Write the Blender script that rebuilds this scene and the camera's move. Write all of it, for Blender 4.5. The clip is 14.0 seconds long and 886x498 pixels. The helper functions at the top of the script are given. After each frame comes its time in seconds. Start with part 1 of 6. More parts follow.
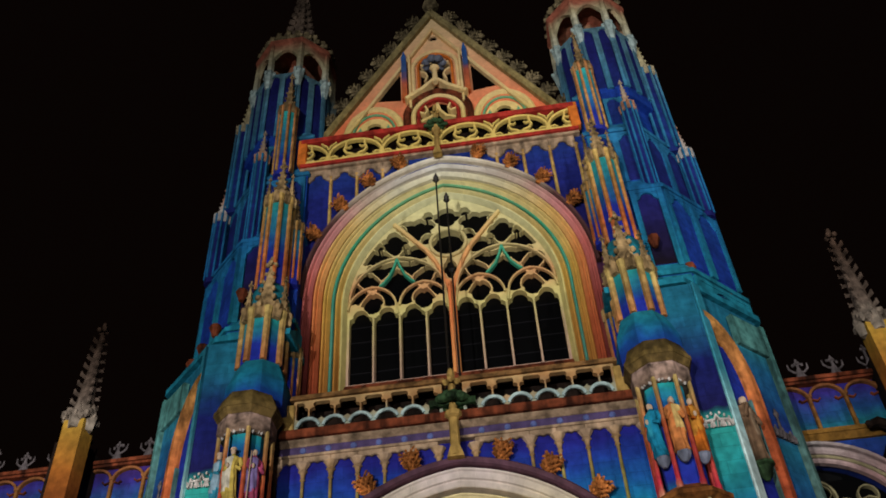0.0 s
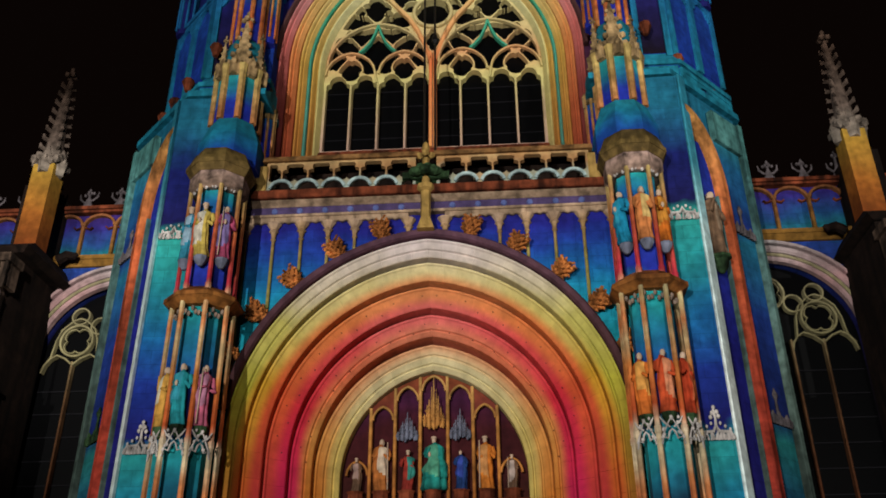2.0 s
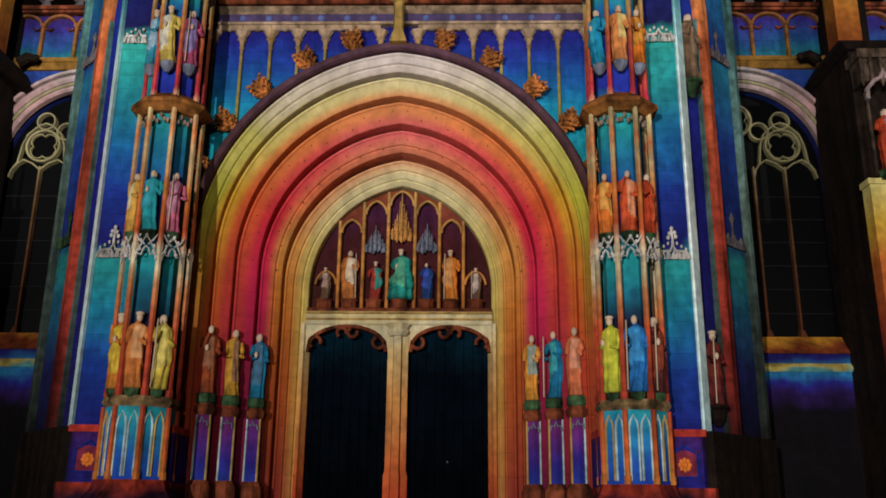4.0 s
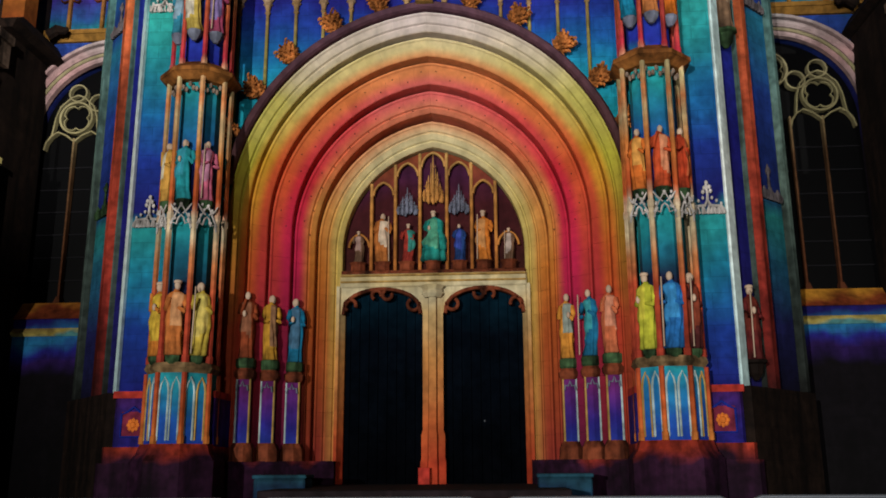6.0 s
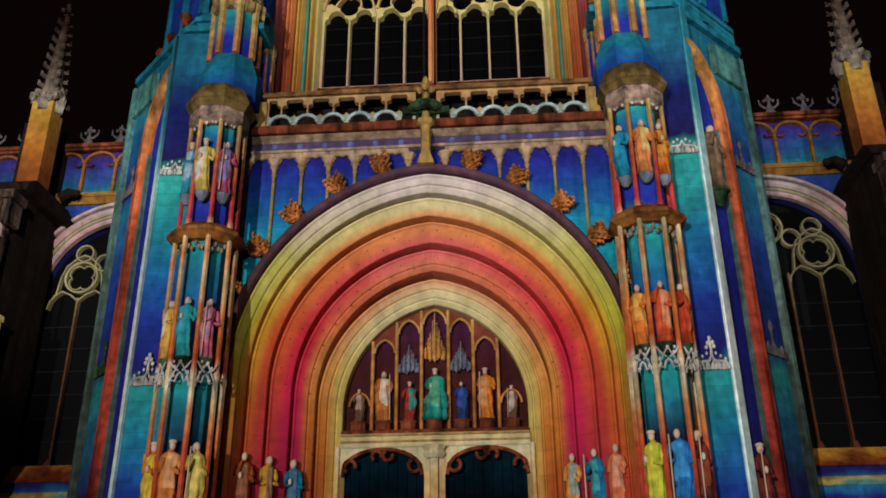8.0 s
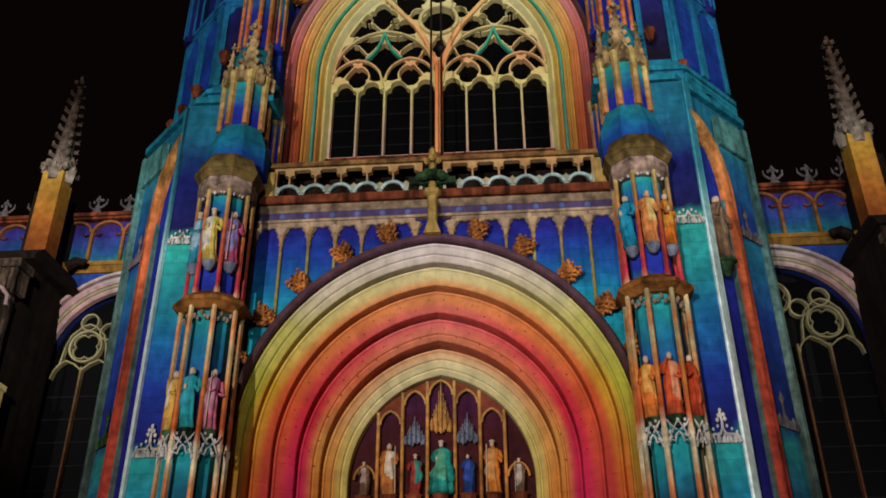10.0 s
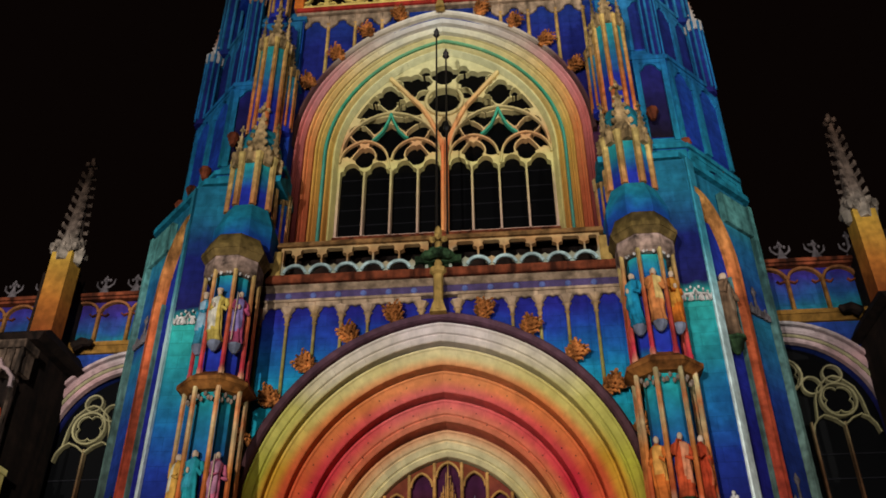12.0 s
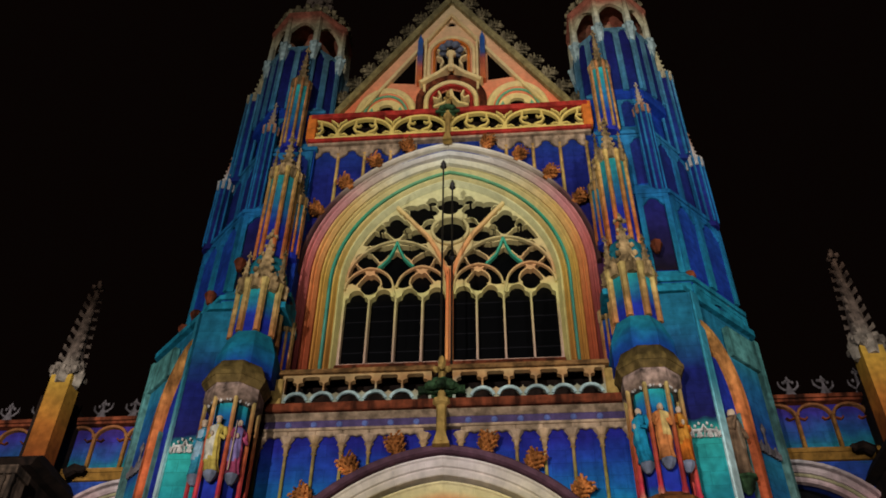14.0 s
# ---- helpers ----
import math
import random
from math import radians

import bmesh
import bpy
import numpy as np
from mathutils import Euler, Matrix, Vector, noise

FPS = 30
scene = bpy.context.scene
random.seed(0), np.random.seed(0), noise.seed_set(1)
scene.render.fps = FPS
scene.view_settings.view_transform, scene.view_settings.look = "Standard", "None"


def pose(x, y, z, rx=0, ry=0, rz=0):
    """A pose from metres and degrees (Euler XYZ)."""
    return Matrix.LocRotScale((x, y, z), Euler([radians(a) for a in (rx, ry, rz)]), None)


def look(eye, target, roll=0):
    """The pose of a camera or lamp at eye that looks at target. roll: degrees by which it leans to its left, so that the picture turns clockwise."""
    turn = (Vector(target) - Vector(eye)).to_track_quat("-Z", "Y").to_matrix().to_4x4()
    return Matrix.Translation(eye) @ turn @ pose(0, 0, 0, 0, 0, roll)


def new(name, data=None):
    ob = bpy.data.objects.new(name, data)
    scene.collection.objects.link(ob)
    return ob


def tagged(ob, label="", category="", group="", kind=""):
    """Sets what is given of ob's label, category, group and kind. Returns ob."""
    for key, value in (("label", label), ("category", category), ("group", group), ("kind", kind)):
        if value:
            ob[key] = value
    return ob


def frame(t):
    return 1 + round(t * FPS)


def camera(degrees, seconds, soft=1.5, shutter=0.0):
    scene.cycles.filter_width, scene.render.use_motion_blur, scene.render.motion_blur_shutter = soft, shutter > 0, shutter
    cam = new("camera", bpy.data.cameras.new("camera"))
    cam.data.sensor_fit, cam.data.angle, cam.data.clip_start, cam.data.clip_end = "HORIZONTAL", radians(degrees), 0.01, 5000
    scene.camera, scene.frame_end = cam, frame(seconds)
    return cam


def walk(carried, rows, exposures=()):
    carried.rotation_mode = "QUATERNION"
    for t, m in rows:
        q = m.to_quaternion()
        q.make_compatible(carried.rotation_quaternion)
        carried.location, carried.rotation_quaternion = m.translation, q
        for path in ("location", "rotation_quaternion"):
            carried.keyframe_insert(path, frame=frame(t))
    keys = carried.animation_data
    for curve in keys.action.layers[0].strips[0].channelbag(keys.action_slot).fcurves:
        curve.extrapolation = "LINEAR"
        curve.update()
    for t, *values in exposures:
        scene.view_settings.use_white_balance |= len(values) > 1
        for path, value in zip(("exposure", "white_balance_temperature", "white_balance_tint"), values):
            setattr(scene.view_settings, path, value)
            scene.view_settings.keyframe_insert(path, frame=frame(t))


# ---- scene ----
cam = camera(53.54, 14.0, soft=1.75)
EYE = 1.45
# seconds, x, y, z over the eye, pitch, roll, yaw
ROWS = [
    (0.0, 1.860, -20.050, 0.100, 42.53, -4.00, 5.29),
    (0.5, 1.830, -20.060, 0.090, 39.23, -3.70, 2.78),
    (1.0, 1.784, -20.019, 0.141, 36.27, -1.84, 1.93),
    (1.5, 1.709, -19.932, 0.100, 32.83, -0.92, 3.05),
    (2.0, 1.720, -19.904, 0.094, 28.06, -0.38, 3.72),
    (2.5, 1.687, -19.912, 0.099, 24.91, 0.40, 3.43),
    (3.0, 1.698, -19.948, 0.002, 23.26, -0.26, 2.04),
    (3.5, 1.704, -20.045, -0.107, 21.69, -0.36, 1.25),
    (4.0, 1.724, -20.055, -0.093, 16.42, 0.61, 1.55),
    (4.2, 1.732, -20.016, -0.054, 13.89, 1.01, 1.97),
    (4.7, 1.734, -20.023, -0.050, 11.30, 0.80, 2.25),
    (5.2, 1.739, -20.038, -0.042, 11.03, 0.33, 2.89),
    (5.8, 1.744, -20.056, -0.032, 12.79, -0.25, 3.66),
    (6.3, 1.746, -20.063, -0.028, 15.15, -0.46, 3.94),
    (6.5, 1.784, -20.125, -0.051, 16.15, -0.74, 3.79),
    (7.0, 1.770, -20.057, -0.129, 18.93, -0.61, 3.58),
    (7.5, 1.784, -20.073, -0.142, 21.89, -0.45, 3.84),
    (8.0, 1.754, -19.969, -0.136, 24.25, -0.54, 3.86),
    (8.5, 1.747, -19.950, -0.129, 25.82, -0.78, 3.83),
    (9.0, 1.677, -19.965, -0.108, 27.11, -0.52, 3.77),
    (11.5, 1.756, -19.951, -0.002, 31.55, -0.31, 4.71),
    (12.0, 1.775, -19.947, 0.020, 33.60, -0.32, 4.79),
    (12.5, 1.770, -19.939, 0.040, 35.96, -0.36, 4.70),
    (13.0, 1.784, -19.952, 0.091, 37.96, -0.02, 4.97),
    (13.5, 1.781, -19.954, 0.141, 39.78, 0.41, 5.08),
    (14.0, 1.740, -19.992, 0.156, 41.70, 0.85, 5.11),
]
walk(cam, [(t, pose(x, y, EYE + z, 90 + p, 0, w) @ pose(0, 0, 0, 0, 0, r)) for t, x, y, z, p, r, w in ROWS],
     [(0.0, -0.25), (1.5, -0.1), (3.0, 0.0), (7.5, 0.0), (9.0, -0.05), (11.5, -0.1), (12.5, -0.12), (13.5, -0.18), (14.0, -0.28)])

# ---- night sky, the projector's light and added fills ----
world = bpy.data.worlds.new("night")
scene.world = world
world.use_nodes = True
world.node_tree.nodes["Background"].inputs[0].default_value = (0.0052, 0.0026, 0.0020, 1)
world.node_tree.nodes["Background"].inputs[1].default_value = 0.5


def projector_or_fill(eye, target, power, degrees, size):
    data = bpy.data.lights.new("spot_data", "SPOT")
    data.energy, data.spot_size, data.spot_blend, data.shadow_soft_size = power, radians(degrees), 0.8, size
    data.color = (1.0, 0.97, 0.90)
    ob = new("projector_or_fill", data)
    ob.matrix_world = look(eye, target)
    return ob


projector_or_fill((-12.0, -52.0, 4.0), (11.0, 0.0, 14.5), 88000, 65, 0.2)
# fill added from the middle, lifts the shade beside the left pier
projector_or_fill((3.0, -52.0, 4.0), (10.0, 0.0, 12.0), 26000, 52, 0.2)
# fill added from the right for the right turret and buttress
projector_or_fill((40.0, -62.0, 10.0), (10.0, 1.0, 22.0), 84000, 24, 0.4)
# fill added for the left wing, which the first lamp leaves dark
projector_or_fill((4.0, -46.0, 8.0), (-14.5, 4.0, 13.5), 120000, 16, 0.3)


# ---- materials ----
def lin(c):
    return tuple((v / 255 / 12.92) if v < 10.3 else ((v / 255 + 0.055) / 1.055) ** 2.4 for v in c) + (1.0,)


def stone(name, stops, rough=0.85, spec=0.1, local=False, blocks=True, mottle=0.4, bump=0.12, grime=0.13, across=None):
    """Stone whose colour runs through (height, rgb) stops; blocks: faint courses; local: heights from the thing's own foot;
    across: (half width, half width, stops) of a second run of colours that takes over towards the arch's outer side."""
    m = bpy.data.materials.new(name)
    m.use_nodes = True
    nt = m.node_tree
    n, l = nt.nodes, nt.links
    bs = n["Principled BSDF"]
    bs.inputs["Roughness"].default_value = rough
    bs.inputs["Specular IOR Level"].default_value = spec
    tc = n.new("ShaderNodeTexCoord")
    geo = n.new("ShaderNodeNewGeometry")
    pos = tc.outputs["Object"] if local else geo.outputs["Position"]
    if len(stops) == 1:
        stops = [stops[0], (stops[0][0] + 1, stops[0][1])]
    z0, z1 = stops[0][0], stops[-1][0]
    sep = n.new("ShaderNodeSeparateXYZ")
    l.new(pos, sep.inputs[0])
    wob = n.new("ShaderNodeTexNoise")
    wob.inputs["Scale"].default_value = 0.9
    l.new(pos, wob.inputs["Vector"])
    add = n.new("ShaderNodeMath")
    add.operation = "MULTIPLY_ADD"
    add.inputs[1].default_value = 1.1 if not local else 0.15
    l.new(wob.outputs["Fac"], add.inputs[0])
    l.new(sep.outputs[2], add.inputs[2])
    mr = n.new("ShaderNodeMapRange")
    off = 0.55 if not local else 0.075
    mr.inputs["From Min"].default_value, mr.inputs["From Max"].default_value = z0 + off, z1 + off
    l.new(add.outputs[0], mr.inputs["Value"])
    ramp = n.new("ShaderNodeValToRGB")
    els = ramp.color_ramp.elements
    while len(els) < len(stops):
        els.new(0.5)
    for e, (z, c) in zip(els, stops):
        e.position, e.color = (z - z0) / (z1 - z0), lin(c)
    l.new(mr.outputs[0], ramp.inputs[0])
    colour = ramp.outputs[0]
    if across:
        a0, a1, other = across

        def calc(op, a, b=0.0):
            k = n.new("ShaderNodeMath")
            k.operation = op
            for i, v in enumerate((a, b)):
                if isinstance(v, (int, float)):
                    k.inputs[i].default_value = v
                else:
                    l.new(v, k.inputs[i])
            return k.outputs[0]

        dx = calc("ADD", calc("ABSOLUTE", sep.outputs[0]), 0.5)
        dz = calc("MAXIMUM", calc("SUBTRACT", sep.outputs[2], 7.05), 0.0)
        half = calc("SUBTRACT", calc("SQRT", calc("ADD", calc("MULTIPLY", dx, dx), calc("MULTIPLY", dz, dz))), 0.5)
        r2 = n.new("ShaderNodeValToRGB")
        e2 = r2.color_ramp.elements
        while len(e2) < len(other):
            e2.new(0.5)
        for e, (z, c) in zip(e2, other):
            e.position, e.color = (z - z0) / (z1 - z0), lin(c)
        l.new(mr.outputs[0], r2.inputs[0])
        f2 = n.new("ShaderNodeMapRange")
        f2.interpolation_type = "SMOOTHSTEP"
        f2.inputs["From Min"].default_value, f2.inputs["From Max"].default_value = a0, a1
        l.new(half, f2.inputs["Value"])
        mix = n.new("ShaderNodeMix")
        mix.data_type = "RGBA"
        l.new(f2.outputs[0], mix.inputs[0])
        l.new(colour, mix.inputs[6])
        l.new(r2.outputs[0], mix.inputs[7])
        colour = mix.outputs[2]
    # two scales of staining
    n1 = n.new("ShaderNodeTexNoise")
    n1.inputs["Scale"].default_value, n1.inputs["Detail"].default_value = 1.3, 6
    n2 = n.new("ShaderNodeTexNoise")
    n2.inputs["Scale"].default_value, n2.inputs["Detail"].default_value = 5.0, 4
    for k in (n1, n2):
        l.new(pos, k.inputs["Vector"])
    mx = n.new("ShaderNodeMath")
    mx.operation = "MULTIPLY"
    l.new(n1.outputs["Fac"], mx.inputs[0])
    l.new(n2.outputs["Fac"], mx.inputs[1])
    tone = n.new("ShaderNodeMapRange")
    tone.inputs["From Min"].default_value, tone.inputs["From Max"].default_value = 0.12, 0.40
    tone.inputs["To Min"].default_value, tone.inputs["To Max"].default_value = 1 - mottle, 1 + mottle * 0.35
    l.new(mx.outputs[0], tone.inputs["Value"])
    val = tone.outputs[0]
    # soot that ran down with the rain
    mp = n.new("ShaderNodeMapping")
    mp.inputs["Scale"].default_value = (3.2, 3.2, 0.35)
    l.new(pos, mp.inputs["Vector"])
    n3 = n.new("ShaderNodeTexNoise")
    n3.inputs["Scale"].default_value, n3.inputs["Detail"].default_value = 1.0, 4
    l.new(mp.outputs[0], n3.inputs["Vector"])
    st = n.new("ShaderNodeMapRange")
    st.inputs["From Min"].default_value, st.inputs["From Max"].default_value = 0.36, 0.56
    st.inputs["To Min"].default_value, st.inputs["To Max"].default_value = 1 - grime * 1.6, 1.0
    l.new(n3.outputs["Fac"], st.inputs["Value"])
    ms = n.new("ShaderNodeMath")
    ms.operation = "MULTIPLY"
    l.new(val, ms.inputs[0])
    l.new(st.outputs[0], ms.inputs[1])
    val = ms.outputs[0]
    oi = n.new("ShaderNodeObjectInfo")
    ov = n.new("ShaderNodeMapRange")
    ov.inputs["To Min"].default_value, ov.inputs["To Max"].default_value = 0.93, 1.03
    l.new(oi.outputs["Random"], ov.inputs["Value"])
    m1 = n.new("ShaderNodeMath")
    m1.operation = "MULTIPLY"
    l.new(val, m1.inputs[0])
    l.new(ov.outputs[0], m1.inputs[1])
    val = m1.outputs[0]
    if blocks:
        comb = n.new("ShaderNodeCombineXYZ")
        sx = n.new("ShaderNodeMath")
        sx.operation = "ADD"
        l.new(sep.outputs[0], sx.inputs[0])
        l.new(sep.outputs[1], sx.inputs[1])
        l.new(sx.outputs[0], comb.inputs[0])
        l.new(sep.outputs[2], comb.inputs[1])
        br = n.new("ShaderNodeTexBrick")
        br.inputs["Color1"].default_value = (1, 1, 1, 1)
        br.inputs["Color2"].default_value = (0.8, 0.8, 0.8, 1)
        br.inputs["Mortar"].default_value = (0.66, 0.66, 0.66, 1)
        br.inputs["Scale"].default_value = 1.0
        br.inputs["Mortar Size"].default_value = 0.008
        br.inputs["Brick Width"].default_value = 0.72
        br.inputs["Row Height"].default_value = 0.36
        l.new(comb.outputs[0], br.inputs["Vector"])
        m2 = n.new("ShaderNodeMath")
        m2.operation = "MULTIPLY"
        l.new(val, m2.inputs[0])
        l.new(br.outputs["Color"], m2.inputs[1])
        val = m2.outputs[0]
    mul = n.new("ShaderNodeVectorMath")
    mul.operation = "SCALE"
    l.new(colour, mul.inputs[0])
    l.new(val, mul.inputs["Scale"])
    l.new(mul.outputs[0], bs.inputs["Base Color"])
    bp = n.new("ShaderNodeBump")
    bp.inputs["Strength"].default_value, bp.inputs["Distance"].default_value = bump, 0.03
    l.new(n2.outputs["Fac"], bp.inputs["Height"])
    l.new(bp.outputs[0], bs.inputs["Normal"])
    return m


def plain(name, rgb, rough=0.5, metal=0.0):
    m = bpy.data.materials.new(name)
    m.use_nodes = True
    bs = m.node_tree.nodes["Principled BSDF"]
    bs.inputs["Base Color"].default_value = lin(rgb)
    bs.inputs["Roughness"].default_value, bs.inputs["Metallic"].default_value = rough, metal
    nz = m.node_tree.nodes.new("ShaderNodeTexNoise")
    nz.inputs["Scale"].default_value = 14
    bp = m.node_tree.nodes.new("ShaderNodeBump")
    bp.inputs["Strength"].default_value, bp.inputs["Distance"].default_value = 0.15, 0.01
    m.node_tree.links.new(nz.outputs["Fac"], bp.inputs["Height"])
    m.node_tree.links.new(bp.outputs[0], bs.inputs["Normal"])
    return m


ORANGE = (222, 120, 48)

# most stone colours here have the projected light's hues and fading painted in
M = {
    "blue_wall": stone("blue_wall", [(8.6, (26, 150, 160)), (10.6, (28, 150, 178)), (11.6, (30, 112, 182)), (12.3, (36, 70, 172)), (12.9, (38, 42, 146)), (13.4, (34, 26, 110))]),
    "colonnette": stone("colonnette", [(9.0, (130, 130, 70)), (12.0, (160, 146, 84)), (12.7, (176, 140, 96)), (13.2, (196, 166, 140))], blocks=False, mottle=0.5),
    "cream": stone("cream", [(0, (178, 150, 124))], blocks=False, mottle=0.6, grime=0.3),
    "tan": stone("tan", [(0, (176, 142, 80))], blocks=False, mottle=0.5, grime=0.3),
    "balu_cream": stone("balu_cream", [(13.9, (153, 171, 162)), (14.25, (158, 151, 126)), (14.55, (171, 126, 82)), (14.95, (176, 144, 100))], blocks=False),
    "white_stone": stone("white_stone", [(0, (196, 188, 184))], blocks=False, mottle=0.7),
    "ice": stone("ice", [(0, (170, 190, 190))], blocks=False, mottle=0.6),
    "orange": stone("orange", [(0, ORANGE)], blocks=False),
    "cap_olive": stone("cap_olive", [(13.3, (130, 104, 66)), (14.2, (112, 92, 50)), (14.6, (58, 48, 34))], blocks=False, mottle=0.6, grime=0.35),
    "roof_brown": stone("roof_brown", [(10.1, (170, 110, 54)), (10.6, (120, 66, 34))], blocks=False, mottle=0.6, grime=0.4),
    "rust": stone("rust", [(0, (119, 59, 37))], blocks=False, mottle=0.7, grime=0.5),
    "red": stone("red", [(0, (176, 54, 44))], blocks=False, mottle=0.6),
    "frieze_pink": stone("frieze_pink", [(13.3, (150, 124, 108)), (13.8, (180, 150, 138))], blocks=False, mottle=0.9, grime=0.3),
    "frieze": stone("frieze", [(0, (80, 66, 104))], blocks=False),
    "dot_blue": stone("dot_blue", [(0, (92, 104, 160))], blocks=False),
    "green_leaf": stone("green_leaf", [(0, (58, 84, 54))], blocks=False, mottle=0.9, grime=0.5),
    "leaf_orange": stone("leaf_orange", [(0, (206, 126, 66))], blocks=False, mottle=0.85, grime=0.4),
    "purple_edge": stone("purple_edge", [(8, (66, 40, 36)), (12.6, (96, 66, 80))], blocks=False),
    # projected rainbow painted into the orders, dimmer towards the jamb feet
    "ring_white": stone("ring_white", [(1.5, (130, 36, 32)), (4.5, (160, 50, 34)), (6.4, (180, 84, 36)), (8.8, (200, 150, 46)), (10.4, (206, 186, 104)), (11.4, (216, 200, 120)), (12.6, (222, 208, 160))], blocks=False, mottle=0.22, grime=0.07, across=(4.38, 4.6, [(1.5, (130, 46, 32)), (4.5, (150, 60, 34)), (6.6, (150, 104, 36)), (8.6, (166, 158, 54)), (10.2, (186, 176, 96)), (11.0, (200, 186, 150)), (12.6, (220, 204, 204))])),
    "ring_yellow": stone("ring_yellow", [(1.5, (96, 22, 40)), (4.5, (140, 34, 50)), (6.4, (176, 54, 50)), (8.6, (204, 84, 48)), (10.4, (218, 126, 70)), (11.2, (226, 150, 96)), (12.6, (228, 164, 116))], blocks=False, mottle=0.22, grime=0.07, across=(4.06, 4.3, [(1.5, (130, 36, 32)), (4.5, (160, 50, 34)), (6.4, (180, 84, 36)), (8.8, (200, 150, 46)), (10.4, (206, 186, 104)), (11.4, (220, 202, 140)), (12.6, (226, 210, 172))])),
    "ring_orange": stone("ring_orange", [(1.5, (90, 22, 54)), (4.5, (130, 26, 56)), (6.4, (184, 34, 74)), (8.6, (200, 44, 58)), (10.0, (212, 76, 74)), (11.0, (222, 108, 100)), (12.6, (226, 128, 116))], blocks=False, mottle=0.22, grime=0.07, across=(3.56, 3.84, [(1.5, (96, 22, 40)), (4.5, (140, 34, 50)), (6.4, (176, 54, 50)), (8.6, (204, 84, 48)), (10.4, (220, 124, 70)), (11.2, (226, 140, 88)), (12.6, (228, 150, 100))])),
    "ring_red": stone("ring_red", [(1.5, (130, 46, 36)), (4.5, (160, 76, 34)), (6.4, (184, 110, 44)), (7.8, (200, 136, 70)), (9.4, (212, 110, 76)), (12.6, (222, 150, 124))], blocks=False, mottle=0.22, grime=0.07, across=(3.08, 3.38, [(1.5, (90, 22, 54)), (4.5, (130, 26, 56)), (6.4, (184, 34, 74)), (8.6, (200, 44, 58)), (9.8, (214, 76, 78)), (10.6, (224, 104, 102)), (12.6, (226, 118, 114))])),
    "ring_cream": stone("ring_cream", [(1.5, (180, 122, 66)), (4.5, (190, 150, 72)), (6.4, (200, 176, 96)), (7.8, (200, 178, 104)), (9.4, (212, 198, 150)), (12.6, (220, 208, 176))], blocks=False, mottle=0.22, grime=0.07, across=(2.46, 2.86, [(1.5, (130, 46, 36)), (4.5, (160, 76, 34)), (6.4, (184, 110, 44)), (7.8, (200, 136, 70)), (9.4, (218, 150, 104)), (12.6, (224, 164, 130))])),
    "door_frame": stone("door_frame", [(1.5, (170, 60, 36)), (2.3, (190, 96, 50)), (4.0, (196, 136, 76)), (5.2, (190, 160, 110)), (5.75, (196, 184, 150)), (6.3, (200, 176, 120))], blocks=False),
    "tymp": stone("tymp", [(6.2, (120, 50, 30)), (7.8, (110, 44, 50)), (9.6, (136, 70, 44))], blocks=False),
    "tymp_rib": stone("tymp_rib", [(6.2, (176, 104, 50)), (8.0, (190, 130, 66)), (9.6, (206, 160, 96))], blocks=False, mottle=0.6),
    "niche_lilac": stone("niche_lilac", [(1.5, (30, 60, 150)), (2.3, (44, 36, 130)), (3.3, (100, 36, 100)), (4.0, (60, 20, 40)), (6.2, (52, 22, 16)), (8.2, (66, 24, 30)), (9.0, (70, 28, 60)), (9.6, (70, 30, 50))], blocks=False),
    # tiers of projected light on the piers, painted by height
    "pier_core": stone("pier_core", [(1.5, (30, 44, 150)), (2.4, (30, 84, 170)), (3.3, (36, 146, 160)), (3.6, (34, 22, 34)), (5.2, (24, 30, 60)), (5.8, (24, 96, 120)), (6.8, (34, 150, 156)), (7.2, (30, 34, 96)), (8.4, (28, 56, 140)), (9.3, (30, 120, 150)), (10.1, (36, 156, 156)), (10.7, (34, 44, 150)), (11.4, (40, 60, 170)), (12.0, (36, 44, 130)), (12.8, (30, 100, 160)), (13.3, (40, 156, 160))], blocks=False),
    "pier_rib": stone("pier_rib", [(1.5, (186, 120, 54)), (2.4, (190, 92, 44)), (3.6, (150, 54, 40)), (5.0, (186, 76, 48)), (5.8, (206, 130, 80)), (6.4, (206, 186, 150)), (6.9, (212, 190, 160)), (7.3, (190, 84, 44)), (8.4, (196, 120, 60)), (9.1, (206, 176, 130)), (9.6, (214, 130, 80)), (10.2, (206, 190, 140)), (10.7, (190, 50, 70)), (12.0, (196, 96, 60)), (13.6, (200, 178, 112))], blocks=False, mottle=0.5, grime=0.25),
    # projected teal painted in, darker towards the ground
    "block_teal": stone("block_teal", [(0.5, (16, 24, 50)), (0.9, (24, 50, 76)), (1.2, (34, 76, 90))], mottle=0.6),
    "plinth_box": stone("plinth_box", [(1.5, (28, 26, 110)), (2.3, (44, 34, 120)), (3.0, (70, 30, 90))], blocks=False, mottle=0.6, grime=0.3),
    # the light's fade below the foot moulding is painted as violet-black
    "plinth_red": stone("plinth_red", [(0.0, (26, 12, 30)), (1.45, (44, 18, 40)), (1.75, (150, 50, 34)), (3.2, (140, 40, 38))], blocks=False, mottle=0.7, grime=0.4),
    # buttress tiers: projected teal above deep blue, put into the colour
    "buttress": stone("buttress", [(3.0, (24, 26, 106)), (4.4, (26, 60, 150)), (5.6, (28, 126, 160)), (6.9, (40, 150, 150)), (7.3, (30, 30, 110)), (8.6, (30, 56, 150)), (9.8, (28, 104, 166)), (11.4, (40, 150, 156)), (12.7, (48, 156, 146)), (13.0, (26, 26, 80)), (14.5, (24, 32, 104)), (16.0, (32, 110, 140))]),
    # painted towards black at the foot, where the projection ends
